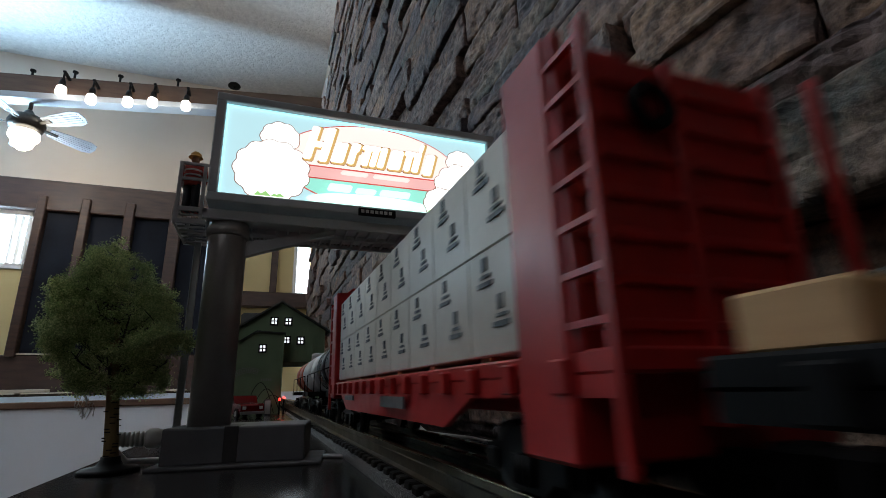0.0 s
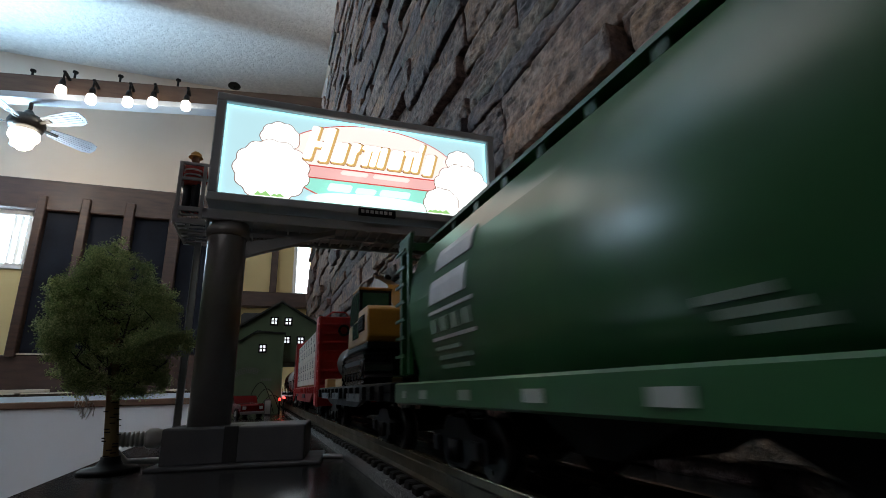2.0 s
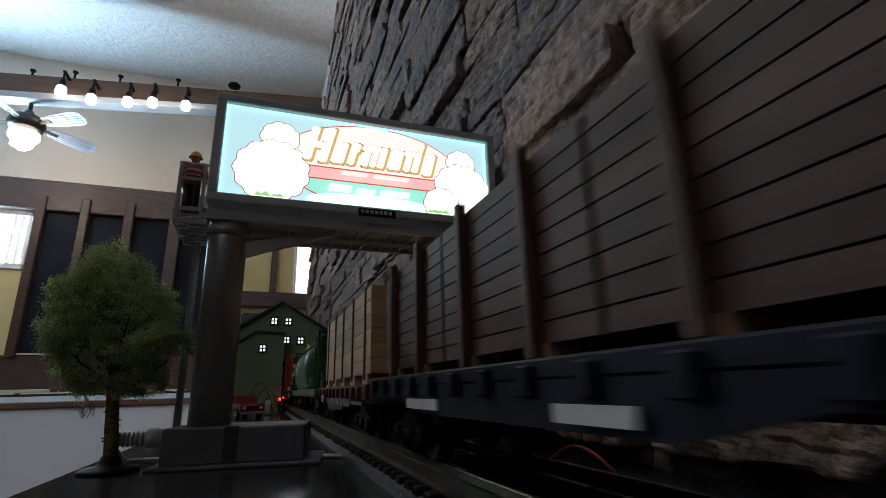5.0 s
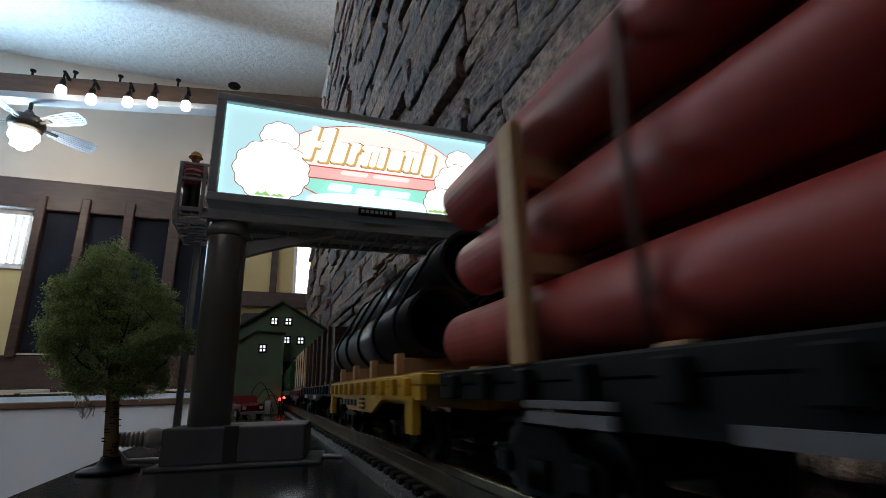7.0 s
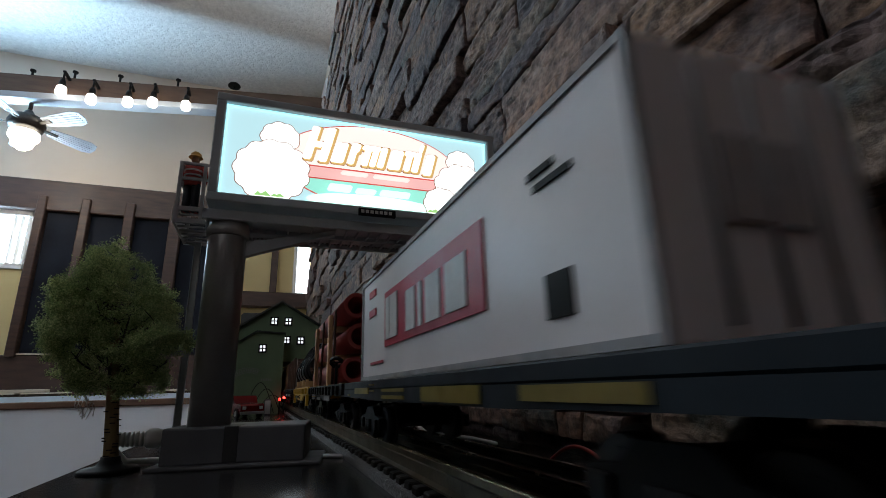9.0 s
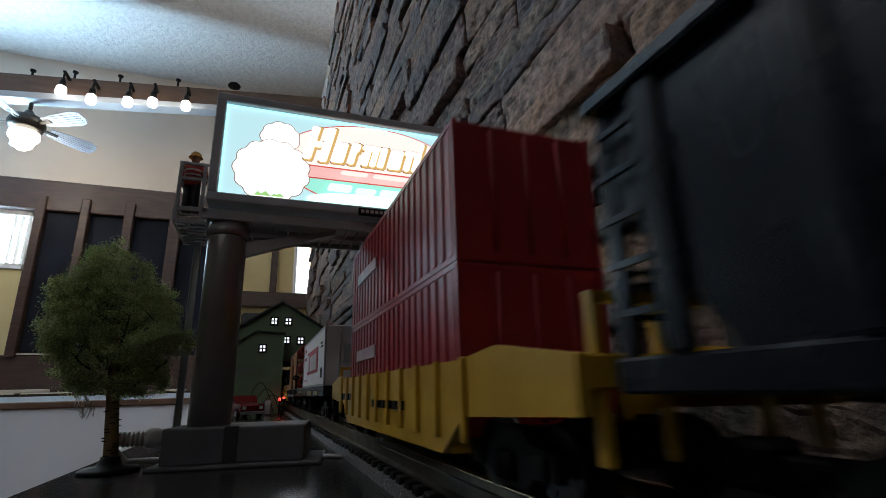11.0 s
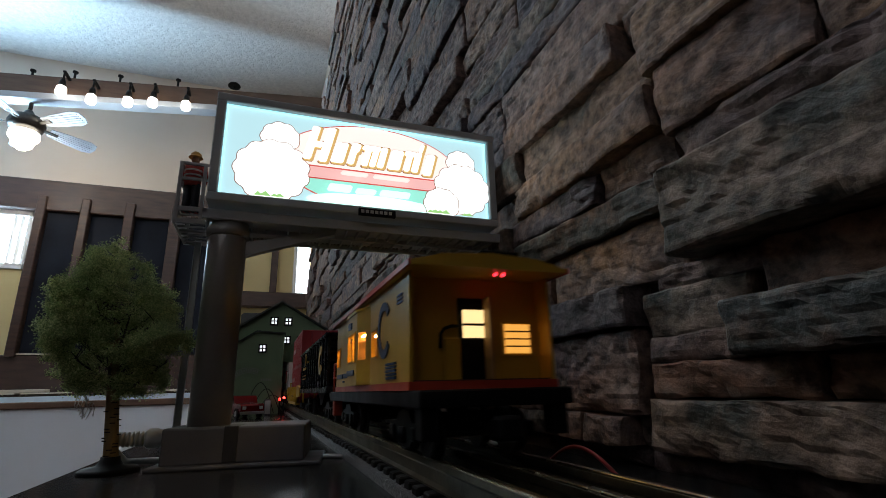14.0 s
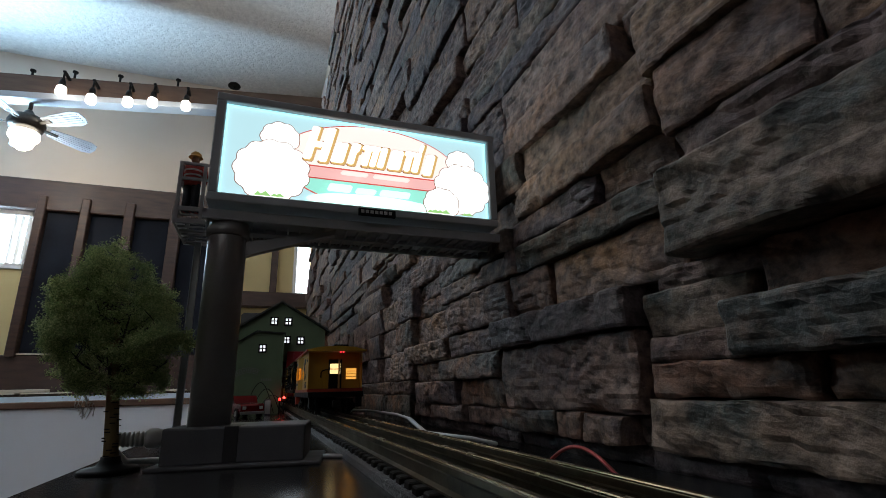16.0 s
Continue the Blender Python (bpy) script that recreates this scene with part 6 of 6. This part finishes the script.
def container_body(o, m, half, w, z0, z1, ribs=0, seam=None):
    part("shell", box(B(), -w, w, -half, half, z0, z1, 0.0008, 2), m, o)
    tr = B()
    for s in (-1, 1):
        for z in (z0, z1 - 0.0018):
            box(tr, s * w - 0.0006, s * w + 0.0006, -half, half, z, z + 0.0018)
        for y in (-half, half):
            box(tr, s * w - 0.0008, s * w + 0.0008, y - 0.0010, y + 0.0010, z0, z1)
    part("edge_rail", tr, seam or m, o)
    if ribs:
        me = mesh_of("rib", box(B(), -0.0007, 0.0007, -0.0018, 0.0018, z0 + 0.002, z1 - 0.002, 0.0003), m)
        for k in range(ribs):
            y = -half + (k + 0.5) * 2 * half / ribs
            for s in (-1, 1):
                share("rib", me, o, pose(s * w, y, 0))
    for x in (-w * 0.5, 0, w * 0.5):
        part("door_bar", rod(B(), (x, -half - 0.001, z0 + 0.003), (x, -half - 0.001, z1 - 0.003), 0.0008, 8), seam or m, o)


def container_car():
    blue = mat("slate_blue_plastic", (0.011, 0.018, 0.026), (0.008, 0.013, 0.019), 0.6, scale=80, fine=700, spec=0.25)
    wh = mat("white_container_paint", (0.82, 0.78, 0.77), (0.75, 0.71, 0.70), 0.42, scale=30, fine=500)
    rd = mat("crimson_panel", (0.48, 0.018, 0.045), (0.42, 0.015, 0.038), 0.45, scale=100)
    yl = mat("yellow_marking", (0.22, 0.16, 0.02), (0.16, 0.115, 0.014), 0.5, scale=150)
    c, h = car("slate_blue_flatcar", -1.490, -1.782, "slate blue flatcar of a model goods train")
    flat_deck(c, h, blue, top=0.0295, low=0.0205, belly=0.0, pockets=False)
    side_bars(c, yl, -0.0312, [(0.131, 0.1245, 0.0222, 0.0230), (0.108, 0.073, 0.0233, 0.0262), (0.0705, 0.062, 0.0243, 0.0250), (0.0705, 0.062, 0.0270, 0.0277), (0.045, 0.012, 0.0215, 0.0228), (0.045, 0.012, 0.0242, 0.0254), (-0.01, -0.055, 0.0212, 0.0256), (-0.075, -0.11, 0.0222, 0.0252)])
    o = load("white_container", -1.634, "white freight container with crimson panel of white shapes", "container")
    half = 0.1115
    container_body(o, wh, half, 0.0262, 0.0300, 0.0832, seam=mat("container_seam", (0.40, 0.39, 0.39), None, 0.5, scale=100))
    p = part("panel", box(B(), -0.0269, -0.0261, -0.053, 0.0575, 0.0440, 0.0690), rd, o, "crimson panel")
    # trade name as plain white shapes
    for y0, y1, z0, z1 in ((0.054, 0.047, 0.047, 0.066), (0.046, 0.034, 0.047, 0.066), (0.020, 0.008, 0.047, 0.063), (0.004, -0.0005, 0.047, 0.063), (-0.005, -0.020, 0.047, 0.063), (-0.025, -0.042, 0.047, 0.063)):
        part("emblem_bar", box(B(), -0.0274, -0.0267, min(y0, y1), max(y0, y1), z0, z1), DECALWHITE, p, "plain white shape")
    side_bars(o, rd, -0.0264, [(0.0935, 0.0785, 0.0722, 0.0756), (0.0935, 0.0780, 0.0618, 0.0656), (0.0885, 0.0620, 0.0372, 0.0385)])
    side_bars(o, BLACK, -0.0264, [(-0.082, -0.091, 0.0375, 0.0465), (-0.078, -0.088, 0.069, 0.0705), (-0.080, -0.094, 0.0655, 0.067)])
    part("end_logo", box(B(), -0.010, 0.010, -half - 0.0012, -half - 0.0004, 0.050, 0.066), mat("pale_grey_patch", (0.50, 0.48, 0.48), None, 0.5, scale=80), o)


def well_car():
    yel = mat("yellow_well_plastic", (0.58, 0.34, 0.025), (0.48, 0.27, 0.02), 0.42, scale=70, fine=700)
    rd = mat("red_container_paint", (0.36, 0.022, 0.028), (0.30, 0.018, 0.024), 0.42, scale=40, fine=500)
    c, h = car("yellow_well_car", -1.842, -2.131, "yellow well car of a model goods train")
    bm = B()
    for s in (-1, 1):
        prism(bm, [(-h, 0.030), (-h + 0.03, 0.034), (-h + 0.05, 0.032), (h - 0.05, 0.032), (h - 0.03, 0.034), (h, 0.030), (h, 0.020), (h - 0.05, 0.018), (h - 0.065, 0.008), (-h + 0.065, 0.008), (-h + 0.05, 0.018), (-h, 0.020)], "x", s * 0.0305 - 0.0012, s * 0.0305 + 0.0012)
        box(bm, -0.030, 0.030, min(s * h, s * (h - 0.050)), max(s * h, s * (h - 0.050)), 0.024, 0.030, 0.0005)
    box(bm, -0.030, 0.030, -h + 0.062, h - 0.062, 0.008, 0.010)
    part("well", bm, yel, c)
    for k in range(11):
        part("rib", box(B(), -0.0330, -0.0315, -0.098 + 0.0196 * k, -0.0955 + 0.0196 * k, 0.012, 0.0325, 0.0003), yel, c)
    for s in (-1, 1):
        e = B()
        for x in (-0.026, -0.012, 0.012, 0.026):
            box(e, x - 0.001, x + 0.001, s * (h - 0.002) - 0.001, s * (h - 0.002) + 0.001, 0.012, 0.040)
        box(e, -0.027, 0.027, s * (h - 0.002) - 0.001, s * (h - 0.002) + 0.001, 0.039, 0.041)
        part("end_rail", e, yel, c)
    side_bars(c, BLACK, -0.0322, [(0.10 - 0.010 * k, 0.094 - 0.010 * k, 0.020, 0.0235) for k in range(4)] + [(0.01 - 0.009 * k, 0.004 - 0.009 * k, 0.018, 0.021) for k in range(6)])
    for z0, z1, nm in ((0.0110, 0.0622, "lower"), (0.0626, 0.1110, "upper")):
        o = load("red_container", -1.9765, "red freight container with pale lettering bars in a stack of two", "container")
        container_body(o, rd, 0.0905, 0.0258, z0, z1, ribs=22)
        zc = z0 + (0.024 if nm == "upper" else 0.030)
        side_bars(o, mat("pale_pink_lettering", (0.48, 0.30, 0.30), None, 0.5, scale=150), -0.0267, [(0.070, 0.020, zc, zc + 0.006)])


def hopper_black():
    bk = mat("blue_black_plastic", (0.007, 0.009, 0.014), (0.005, 0.007, 0.010), 0.27, scale=60, fine=700, rough_var=0.06, spec=0.35)
    yl = mat("dull_yellow_marking", (0.50, 0.26, 0.025), (0.40, 0.20, 0.02), 0.5, scale=150)
    c, h = car("black_open_hopper", -2.140, -2.400, "black ribbed open hopper car with yellow ring emblem")
    bm = B()
    for s in (-1, 1):
        prism(bm, [(-h + 0.004, 0.069), (h - 0.004, 0.069), (h - 0.004, 0.052), (h - 0.020, 0.028), (-h + 0.020, 0.028), (-h + 0.004, 0.052)], "x", s * 0.0290 - 0.0009, s * 0.0290 + 0.0009)
        prism(bm, [(s * (h - 0.004), 0.069), (s * (h - 0.004), 0.066), (s * (h - 0.050), 0.030), (s * (h - 0.052), 0.032), (s * (h - 0.006), 0.069)], "x", -0.0285, 0.0285)
    part("body", bm, bk, c)
    part("coal", box(B(), -0.0278, 0.0278, -h + 0.008, h - 0.008, 0.060, 0.0625), BLACK, c, "dark load inside")
    rim = B()
    for s in (-1, 1):
        box(rim, s * 0.0305 - 0.0022, s * 0.0305 + 0.0022, -h, h, 0.0675, 0.0705, 0.0005)
        box(rim, -0.031, 0.031, s * (h - 0.002) - 0.002, s * (h - 0.002) + 0.002, 0.0675, 0.0705, 0.0005)
    part("top_rim", rim, bk, c)
    part("sill", box(B(), -0.0312, 0.0312, -h, h, 0.0235, 0.0285, 0.0005), bk, c)
    me = mesh_of("side_rib", box(B(), -0.0014, 0.0014, -0.0020, 0.0020, 0.0285, 0.0678, 0.0005), bk)
    for k in range(12):
        for s in (-1, 1):
            share("side_rib", me, c, pose(s * 0.0302, -h + 0.012 + k * (2 * h - 0.024) / 11, 0))
    for yc in (-0.045, 0.045):
        part("bottom_chute", prism(B(), [(yc - 0.03, 0.0235), (yc - 0.007, 0.0105), (yc + 0.007, 0.0105), (yc + 0.03, 0.0235)], "x", -0.014, 0.014), BLACK, c)
    for s in (-1, 1):
        e = B()
        for x in (-0.0295, -0.020, 0.020, 0.0295):
            box(e, x - 0.0010, x + 0.0010, s * (h - 0.002) - 0.001, s * (h - 0.002) + 0.001, 0.0285, 0.069)
        for k in range(5):
            box(e, -0.0295, -0.020, s * (h - 0.001) - 0.0005, s * (h - 0.001) + 0.0005, 0.034 + 0.007 * k, 0.035 + 0.007 * k)
            box(e, -0.0322, -0.0314, s * (h - 0.006) - 0.004, s * (h - 0.006) + 0.004, 0.034 + 0.007 * k, 0.035 + 0.007 * k)
        part("end_frame", e, bk, c)

    def ring(y, z, r0, r1, a0, a1):
        n = 32
        arc = [radians(a0 + (a1 - a0) * k / n) for k in range(n + 1)]
        pts = [(y + r1 * math.cos(a), z + r1 * math.sin(a)) for a in arc] + [(y + r0 * math.cos(a), z + r0 * math.sin(a)) for a in arc[::-1]]
        part("ring_emblem", prism(B(), pts, "x", -0.0322, -0.0316), yl, c, "dull yellow open ring emblem")
    ring(-0.091, 0.0505, 0.0062, 0.0122, 218, 502)
    ring(0.058, 0.060, 0.0042, 0.0064, 2, 358)
    side_bars(c, yl, -0.0319, [(0.085, 0.05, 0.0490, 0.0515), (0.085, 0.05, 0.0420, 0.0430), (0.085, 0.05, 0.0385, 0.0395), (0.035, 0.025, 0.055, 0.057)])
    side_bars(c, mat("dim_white_marking", (0.20, 0.20, 0.21), None, 0.5, scale=200), -0.0319, [(-0.079, -0.086, 0.0290 + 0.0012 * k, 0.0298 + 0.0012 * k) for k in range(4)])


def caboose():
    yel = mat("caboose_yellow", (0.58, 0.335, 0.030), (0.50, 0.28, 0.024), 0.36, scale=60, fine=700, rough_var=0.08)
    rd = mat("caboose_red", (0.50, 0.050, 0.022), (0.42, 0.040, 0.018), 0.42, scale=90)
    navy = mat("navy_marking", (0.030, 0.055, 0.115), None, 0.5, scale=150)
    warm = glow("warm_window", (1.0, 0.46, 0.08), 0.95)
    hot = glow("bright_window", (1.0, 0.72, 0.32), 1.3)
    c, h = car("yellow_caboose", -2.420, -2.640, "yellow caboose with red trim and warmly lit windows", "caboose")
    y0, y1, w = -h + 0.0115, h - 0.028, 0.0300

    def pierced(x0, x1, ya, yb, za, zb, holes):
        """A wall along y with openings (y from, y to, z from, z to)."""
        bm = B()
        cuts = sorted({ya, yb, *[v for q in holes for v in q[:2]]})
        for p, q in zip(cuts, cuts[1:]):
            hit = [o for o in holes if o[0] <= p and q <= o[1]]
            if hit:
                box(bm, x0, x1, p, q, za, hit[0][2])
                box(bm, x0, x1, p, q, hit[0][3], zb)
            else:
                box(bm, x0, x1, p, q, za, zb)
        return bm
    holes = [(0.0655, 0.0775, 0.0400, 0.0520), (0.0195, 0.0300, 0.0405, 0.0522), (-0.0290, 0.0175, 0.0300, 0.0625), (-0.0460, -0.0347, 0.0400, 0.0522)]
    bay_holes = [(-0.0140, 0.0065, 0.0397, 0.0538)]
    for s in (-1, 1):
        xo, xi = s * w, s * (w - 0.0012)
        part("side_wall", pierced(min(xo, xi), max(xo, xi), y0, y1, 0.0265, 0.0680, holes), yel, c, "yellow side wall with window openings")
    yr = y0 + 0.010  # the rear end wall stands back under the roof
    for ye, yi in ((yr, yr + 0.0012), (y1 - 0.0012, y1)):
        part("end_wall", box(B(), -w + 0.0012, w - 0.0012, ye, yi, 0.0265, 0.0680), yel, c)
    tan = mat("tan_interior", (0.46, 0.27, 0.09), (0.36, 0.20, 0.07), 0.6, scale=90, fine=700)
    part("interior_floor", box(B(), -w + 0.0013, w - 0.0013, y0 + 0.002, y1 - 0.002, 0.0268, 0.0280), BROWNWOOD, c)
    part("partition", box(B(), 0.0040, 0.0052, y0 + 0.003, y1 - 0.003, 0.0280, 0.0600), tan, c, "tan inner partition")
    for y in (0.055, -0.038):
        part("partition", box(B(), -0.026, 0.004, y - 0.0006, y + 0.0006, 0.0280, 0.0560), tan, c)
    for ya, yb in ((0.028, 0.046), (-0.012, 0.004), (-0.070, -0.052)):
        part("bench", box(B(), -0.026, -0.014, ya, yb, 0.0280, 0.0420, 0.0008), BROWNWOOD, c)
    for y in (0.062, 0.010, -0.022, -0.060):
        part("cabin_lamp", box(B(), -0.016, -0.004, y - 0.004, y + 0.004, 0.0600, 0.0612, 0.0003), glow("cabin_lamp", (1.0, 0.62, 0.22), 46.0), c, "warm glowing ceiling lamp")
    part("frame", box(B(), -0.0300, 0.0300, -h, h, 0.0185, 0.0245, 0.0006), BLACK, c, "black underframe with end platforms")
    part("stripe", box(B(), -w - 0.0005, w + 0.0005, y0 - 0.0005, y1 + 0.0005, 0.0245, 0.0275), rd, c, "red bottom stripe")
    bm = B()
    prism(bm, [(-0.0325, 0.0680), (-0.0325, 0.0696), (-0.020, 0.0728), (0.0, 0.0740), (0.020, 0.0728), (0.0325, 0.0696), (0.0325, 0.0680)], "y", -h + 0.001, y1 + 0.004)
    rf = part("roof", bm, yel, c, "low curved roof")
    for s in (-1, 1):
        part("roof_edge", box(B(), s * 0.0328 - 0.0006, s * 0.0328 + 0.0006, -h + 0.001, y1 + 0.004, 0.0678, 0.0700), rd, rf, "red roof edge")
        xo, xi = s * 0.0345, s * 0.0335
        bay = part("bay", pierced(min(xo, xi), max(xo, xi), -0.0180, 0.0095, 0.0275, 0.0640, bay_holes), yel, c, "yellow bay window box")
        for ya, yb, f0, f1 in ((-0.0181, -0.0300, 0.10, 0.66), (0.0096, 0.0190, 0.30, 0.70)):
            # slanted cheek with its own lit window
            bm, t = B(), (0.0010 if yb < 0 else -0.0010)

            def strip(p, q, za, zb):
                xs = [s * (0.0345 - (0.0345 - w) * g) for g in (p, q)]
                ys = [ya + (yb - ya) * g for g in (p, q)]
                prism(bm, [(xs[0], ys[0]), (xs[1], ys[1]), (xs[1] - s * 0.0004, ys[1] + t), (xs[0] - s * 0.0004, ys[0] + t)], "z", za, zb)
            strip(0, f0, 0.0275, 0.0640)
            strip(f1, 1, 0.0275, 0.0640)
            strip(f0, f1, 0.0275, 0.0397)
            strip(f0, f1, 0.0535, 0.0640)
            part("bay_cheek", bm, yel, bay, "slanted bay side with a lit window")
        part("bay_floor", prism(B(), [(s * 0.0338, -0.0176), (s * 0.0338, 0.0091), (s * 0.0302, 0.0172), (s * 0.0302, -0.0285)], "z", 0.0276, 0.0285), yel, bay)
        part("bay_roof", prism(B(), [(s * 0.0352, -0.0186), (s * 0.0352, 0.0101), (s * 0.0295, 0.0196), (s * 0.0295, -0.0306)], "z", 0.0640, 0.0655), yel, bay)

        def frame_of(o, x, parent):
            bm = B()
            xa, xb = sorted((s * x, s * (x + 0.0006)))
            ya, yb, za, zb = o
            box(bm, xa, xb, ya - 0.0008, ya, za - 0.0008, zb + 0.0008)
            box(bm, xa, xb, yb, yb + 0.0008, za - 0.0008, zb + 0.0008)
            box(bm, xa, xb, ya, yb, za - 0.0008, za)
            box(bm, xa, xb, ya, yb, zb, zb + 0.0008)
            part("window_frame", bm, yel, parent, "yellow frame of a lit window")
        for o in (holes[0], holes[1], holes[3]):
            frame_of(o, w, c)
        for o in bay_holes:
            frame_of(o, 0.0345, bay)
    arc = [radians(218 + 284 * k / 32) for k in range(33)]
    pts = [(-0.0600 + r * math.cos(a) * 0.95, 0.0500 + r * math.sin(a)) for r, turn in ((0.0122, arc), (0.0085, arc[::-1])) for a in turn]
    part("ring_emblem", prism(B(), pts, "x", -w - 0.0006, -w - 0.0001), navy, c, "navy open ring emblem")
    side_bars(c, navy, -w - 0.0003, [(-0.064, -0.080, 0.0290 + 0.0014 * k, 0.0299 + 0.0014 * k) for k in range(5)] + [(-0.083, -0.090, 0.0575 + 0.0014 * k, 0.0583 + 0.0014 * k) for k in range(3)] + [(0.076, 0.053, 0.0325, 0.0352), (0.049, 0.026, 0.0325, 0.0352), (0.052, 0.046, 0.0300, 0.0308)])
    side_bars(c, navy, -0.0348, [(0.008, -0.012, 0.0325, 0.0352), (0.006, -0.003, 0.0570, 0.0605)])
    # end platforms, doors and rails
    for s, ye in ((1, y1), (-1, yr)):
        d = part("door", box(B(), -0.0068, 0.0082, min(ye, ye + s * 0.0008), max(ye, ye + s * 0.0008), 0.0265, 0.0600), BLACK, c, "dark end door")
        part("door_window", box(B(), -0.0052, 0.0064, min(ye + s * 0.0008, ye + s * 0.0014), max(ye + s * 0.0008, ye + s * 0.0014), 0.0441, 0.0552), hot, d, "brightly lit door glass")
        part("glazing_bar", box(B(), -0.0052, 0.0064, min(ye + s * 0.0012, ye + s * 0.0018), max(ye + s * 0.0012, ye + s * 0.0018), 0.0488, 0.0498), BLACK, d)
        fr = part("window", box(B(), 0.0122, 0.0258, min(ye, ye + s * 0.0008), max(ye, ye + s * 0.0008), 0.0370, 0.0508), yel, c, "lit end window with bars")
        part("pane", box(B(), 0.0132, 0.0248, min(ye + s * 0.0007, ye + s * 0.0012), max(ye + s * 0.0007, ye + s * 0.0012), 0.0380, 0.0498), warm, fr)
        for z in (0.0405, 0.0435, 0.0465):
            part("glazing_bar", box(B(), 0.0132, 0.0248, min(ye + s * 0.0011, ye + s * 0.0017), max(ye + s * 0.0011, ye + s * 0.0017), z, z + 0.0006), yel, fr)
        bm = B()
        tube(bm, [(-0.0150, ye + s * 0.001, 0.040), (-0.0150, ye + s * 0.002, 0.0455), (-0.0135, ye + s * 0.002, 0.0475), (-0.0105, ye + s * 0.002, 0.0485), (-0.0070, ye + s * 0.002, 0.0485)], 0.0007, 8)
        part("grab_rail", bm, BLACK, c)
        rl = B()
        yo = s * (h - 0.003)
        for x in (-0.028, -0.012, 0.012, 0.028):
            tube(rl, [(x, yo, 0.0245), (x, yo, 0.0440)], 0.0007)
        for x0, x1 in ((-0.028, -0.012), (0.012, 0.028)):
            tube(rl, [(x0, yo, 0.0440), (x1, yo, 0.0440)], 0.0008)
            tube(rl, [(x0, yo, 0.0345), (x1, yo, 0.0345)], 0.0006)
        if s > 0:
            for x in (-0.028, 0.028):
                tube(rl, [(x, yo, 0.0440), (x, ye + 0.001, 0.0440), (x, ye + 0.001, 0.0245)], 0.0008)
        if s > 0:
            part("platform_rail", rl, rd, c, "red end platform railing")
        else:
            rl.free()
            part("locker", box(B(), -0.0135, -0.0065, ye - 0.0022, ye, 0.0265, 0.0440, 0.0006), yel, c, "low yellow locker beside the door")
        for x in (-0.0285, 0.0225):
            part("step", box(B(), x, x + 0.006, min(yo, yo - s * 0.008), max(yo, yo - s * 0.008), 0.008, 0.0195, 0.0005), rd if s > 0 else BLACK, c)
    for x in (-0.0012, 0.0012):
        part("marker_lamp", ball(B(), (x * 1.4 + 0.0062, -h + 0.0085, 0.0676), 0.0008, 2), glow("marker_red", (1.0, 0.03, 0.05), 4.0), c, "red marker lamp")
    part("marker_bar", box(B(), -0.004, 0.012, -h + 0.002, -h + 0.006, 0.0735, 0.0755, 0.0004), BLACK, rf)
    part("chimney", rod(B(), (0.010, 0.03, 0.072), (0.010, 0.03, 0.083), 0.0025, 12), BLACK, c)


black_tank = mat("black_tank_paint", (0.018, 0.020, 0.026), (0.013, 0.015, 0.020), 0.28, scale=60, fine=600)
white_tank = mat("white_tank_paint", (0.60, 0.60, 0.60), (0.50, 0.50, 0.50), 0.35, scale=60, fine=600)
orange_tank = mat("orange_red_tank_paint", (0.40, 0.075, 0.03), (0.33, 0.06, 0.025), 0.4, scale=60, fine=600)
tank_car(0.870, 0.640, [white_tank, orange_tank, orange_tank], "white and orange-red tank car of a model goods train")
tank_car(0.628, 0.392, [black_tank, black_tank, white_tank], "black tank car with a white band")
bulkhead_car()
excavator_car()
hopper_green()
lumber_car()
bundle_car()
pipe_car()
red_pipe_car()
container_car()
well_car()
hopper_black()
caboose()

stone_wall()


# ---- movement ----
def travelled(t):
    """Metres that the train has gone at t seconds, at a steady pace."""
    return 0.2 * t


def motions():
    for ob, mid, m in CARS:
        rows = [(t, pose(TRACKX, mid + travelled(t), RAILZ)) for t in (0.0, 4.0, 8.0, 12.0, 13.5, 14.0, 14.5, 15.0, 15.5, 16.0)]
        walk(ob, rows)
    for ob, dy in WHEELS:
        rows = [(k / 30, pose(0, dy, 0.0085, -math.degrees(travelled(k / 30) / 0.0085))) for k in range(481)]
        walk(ob, rows)


motions()
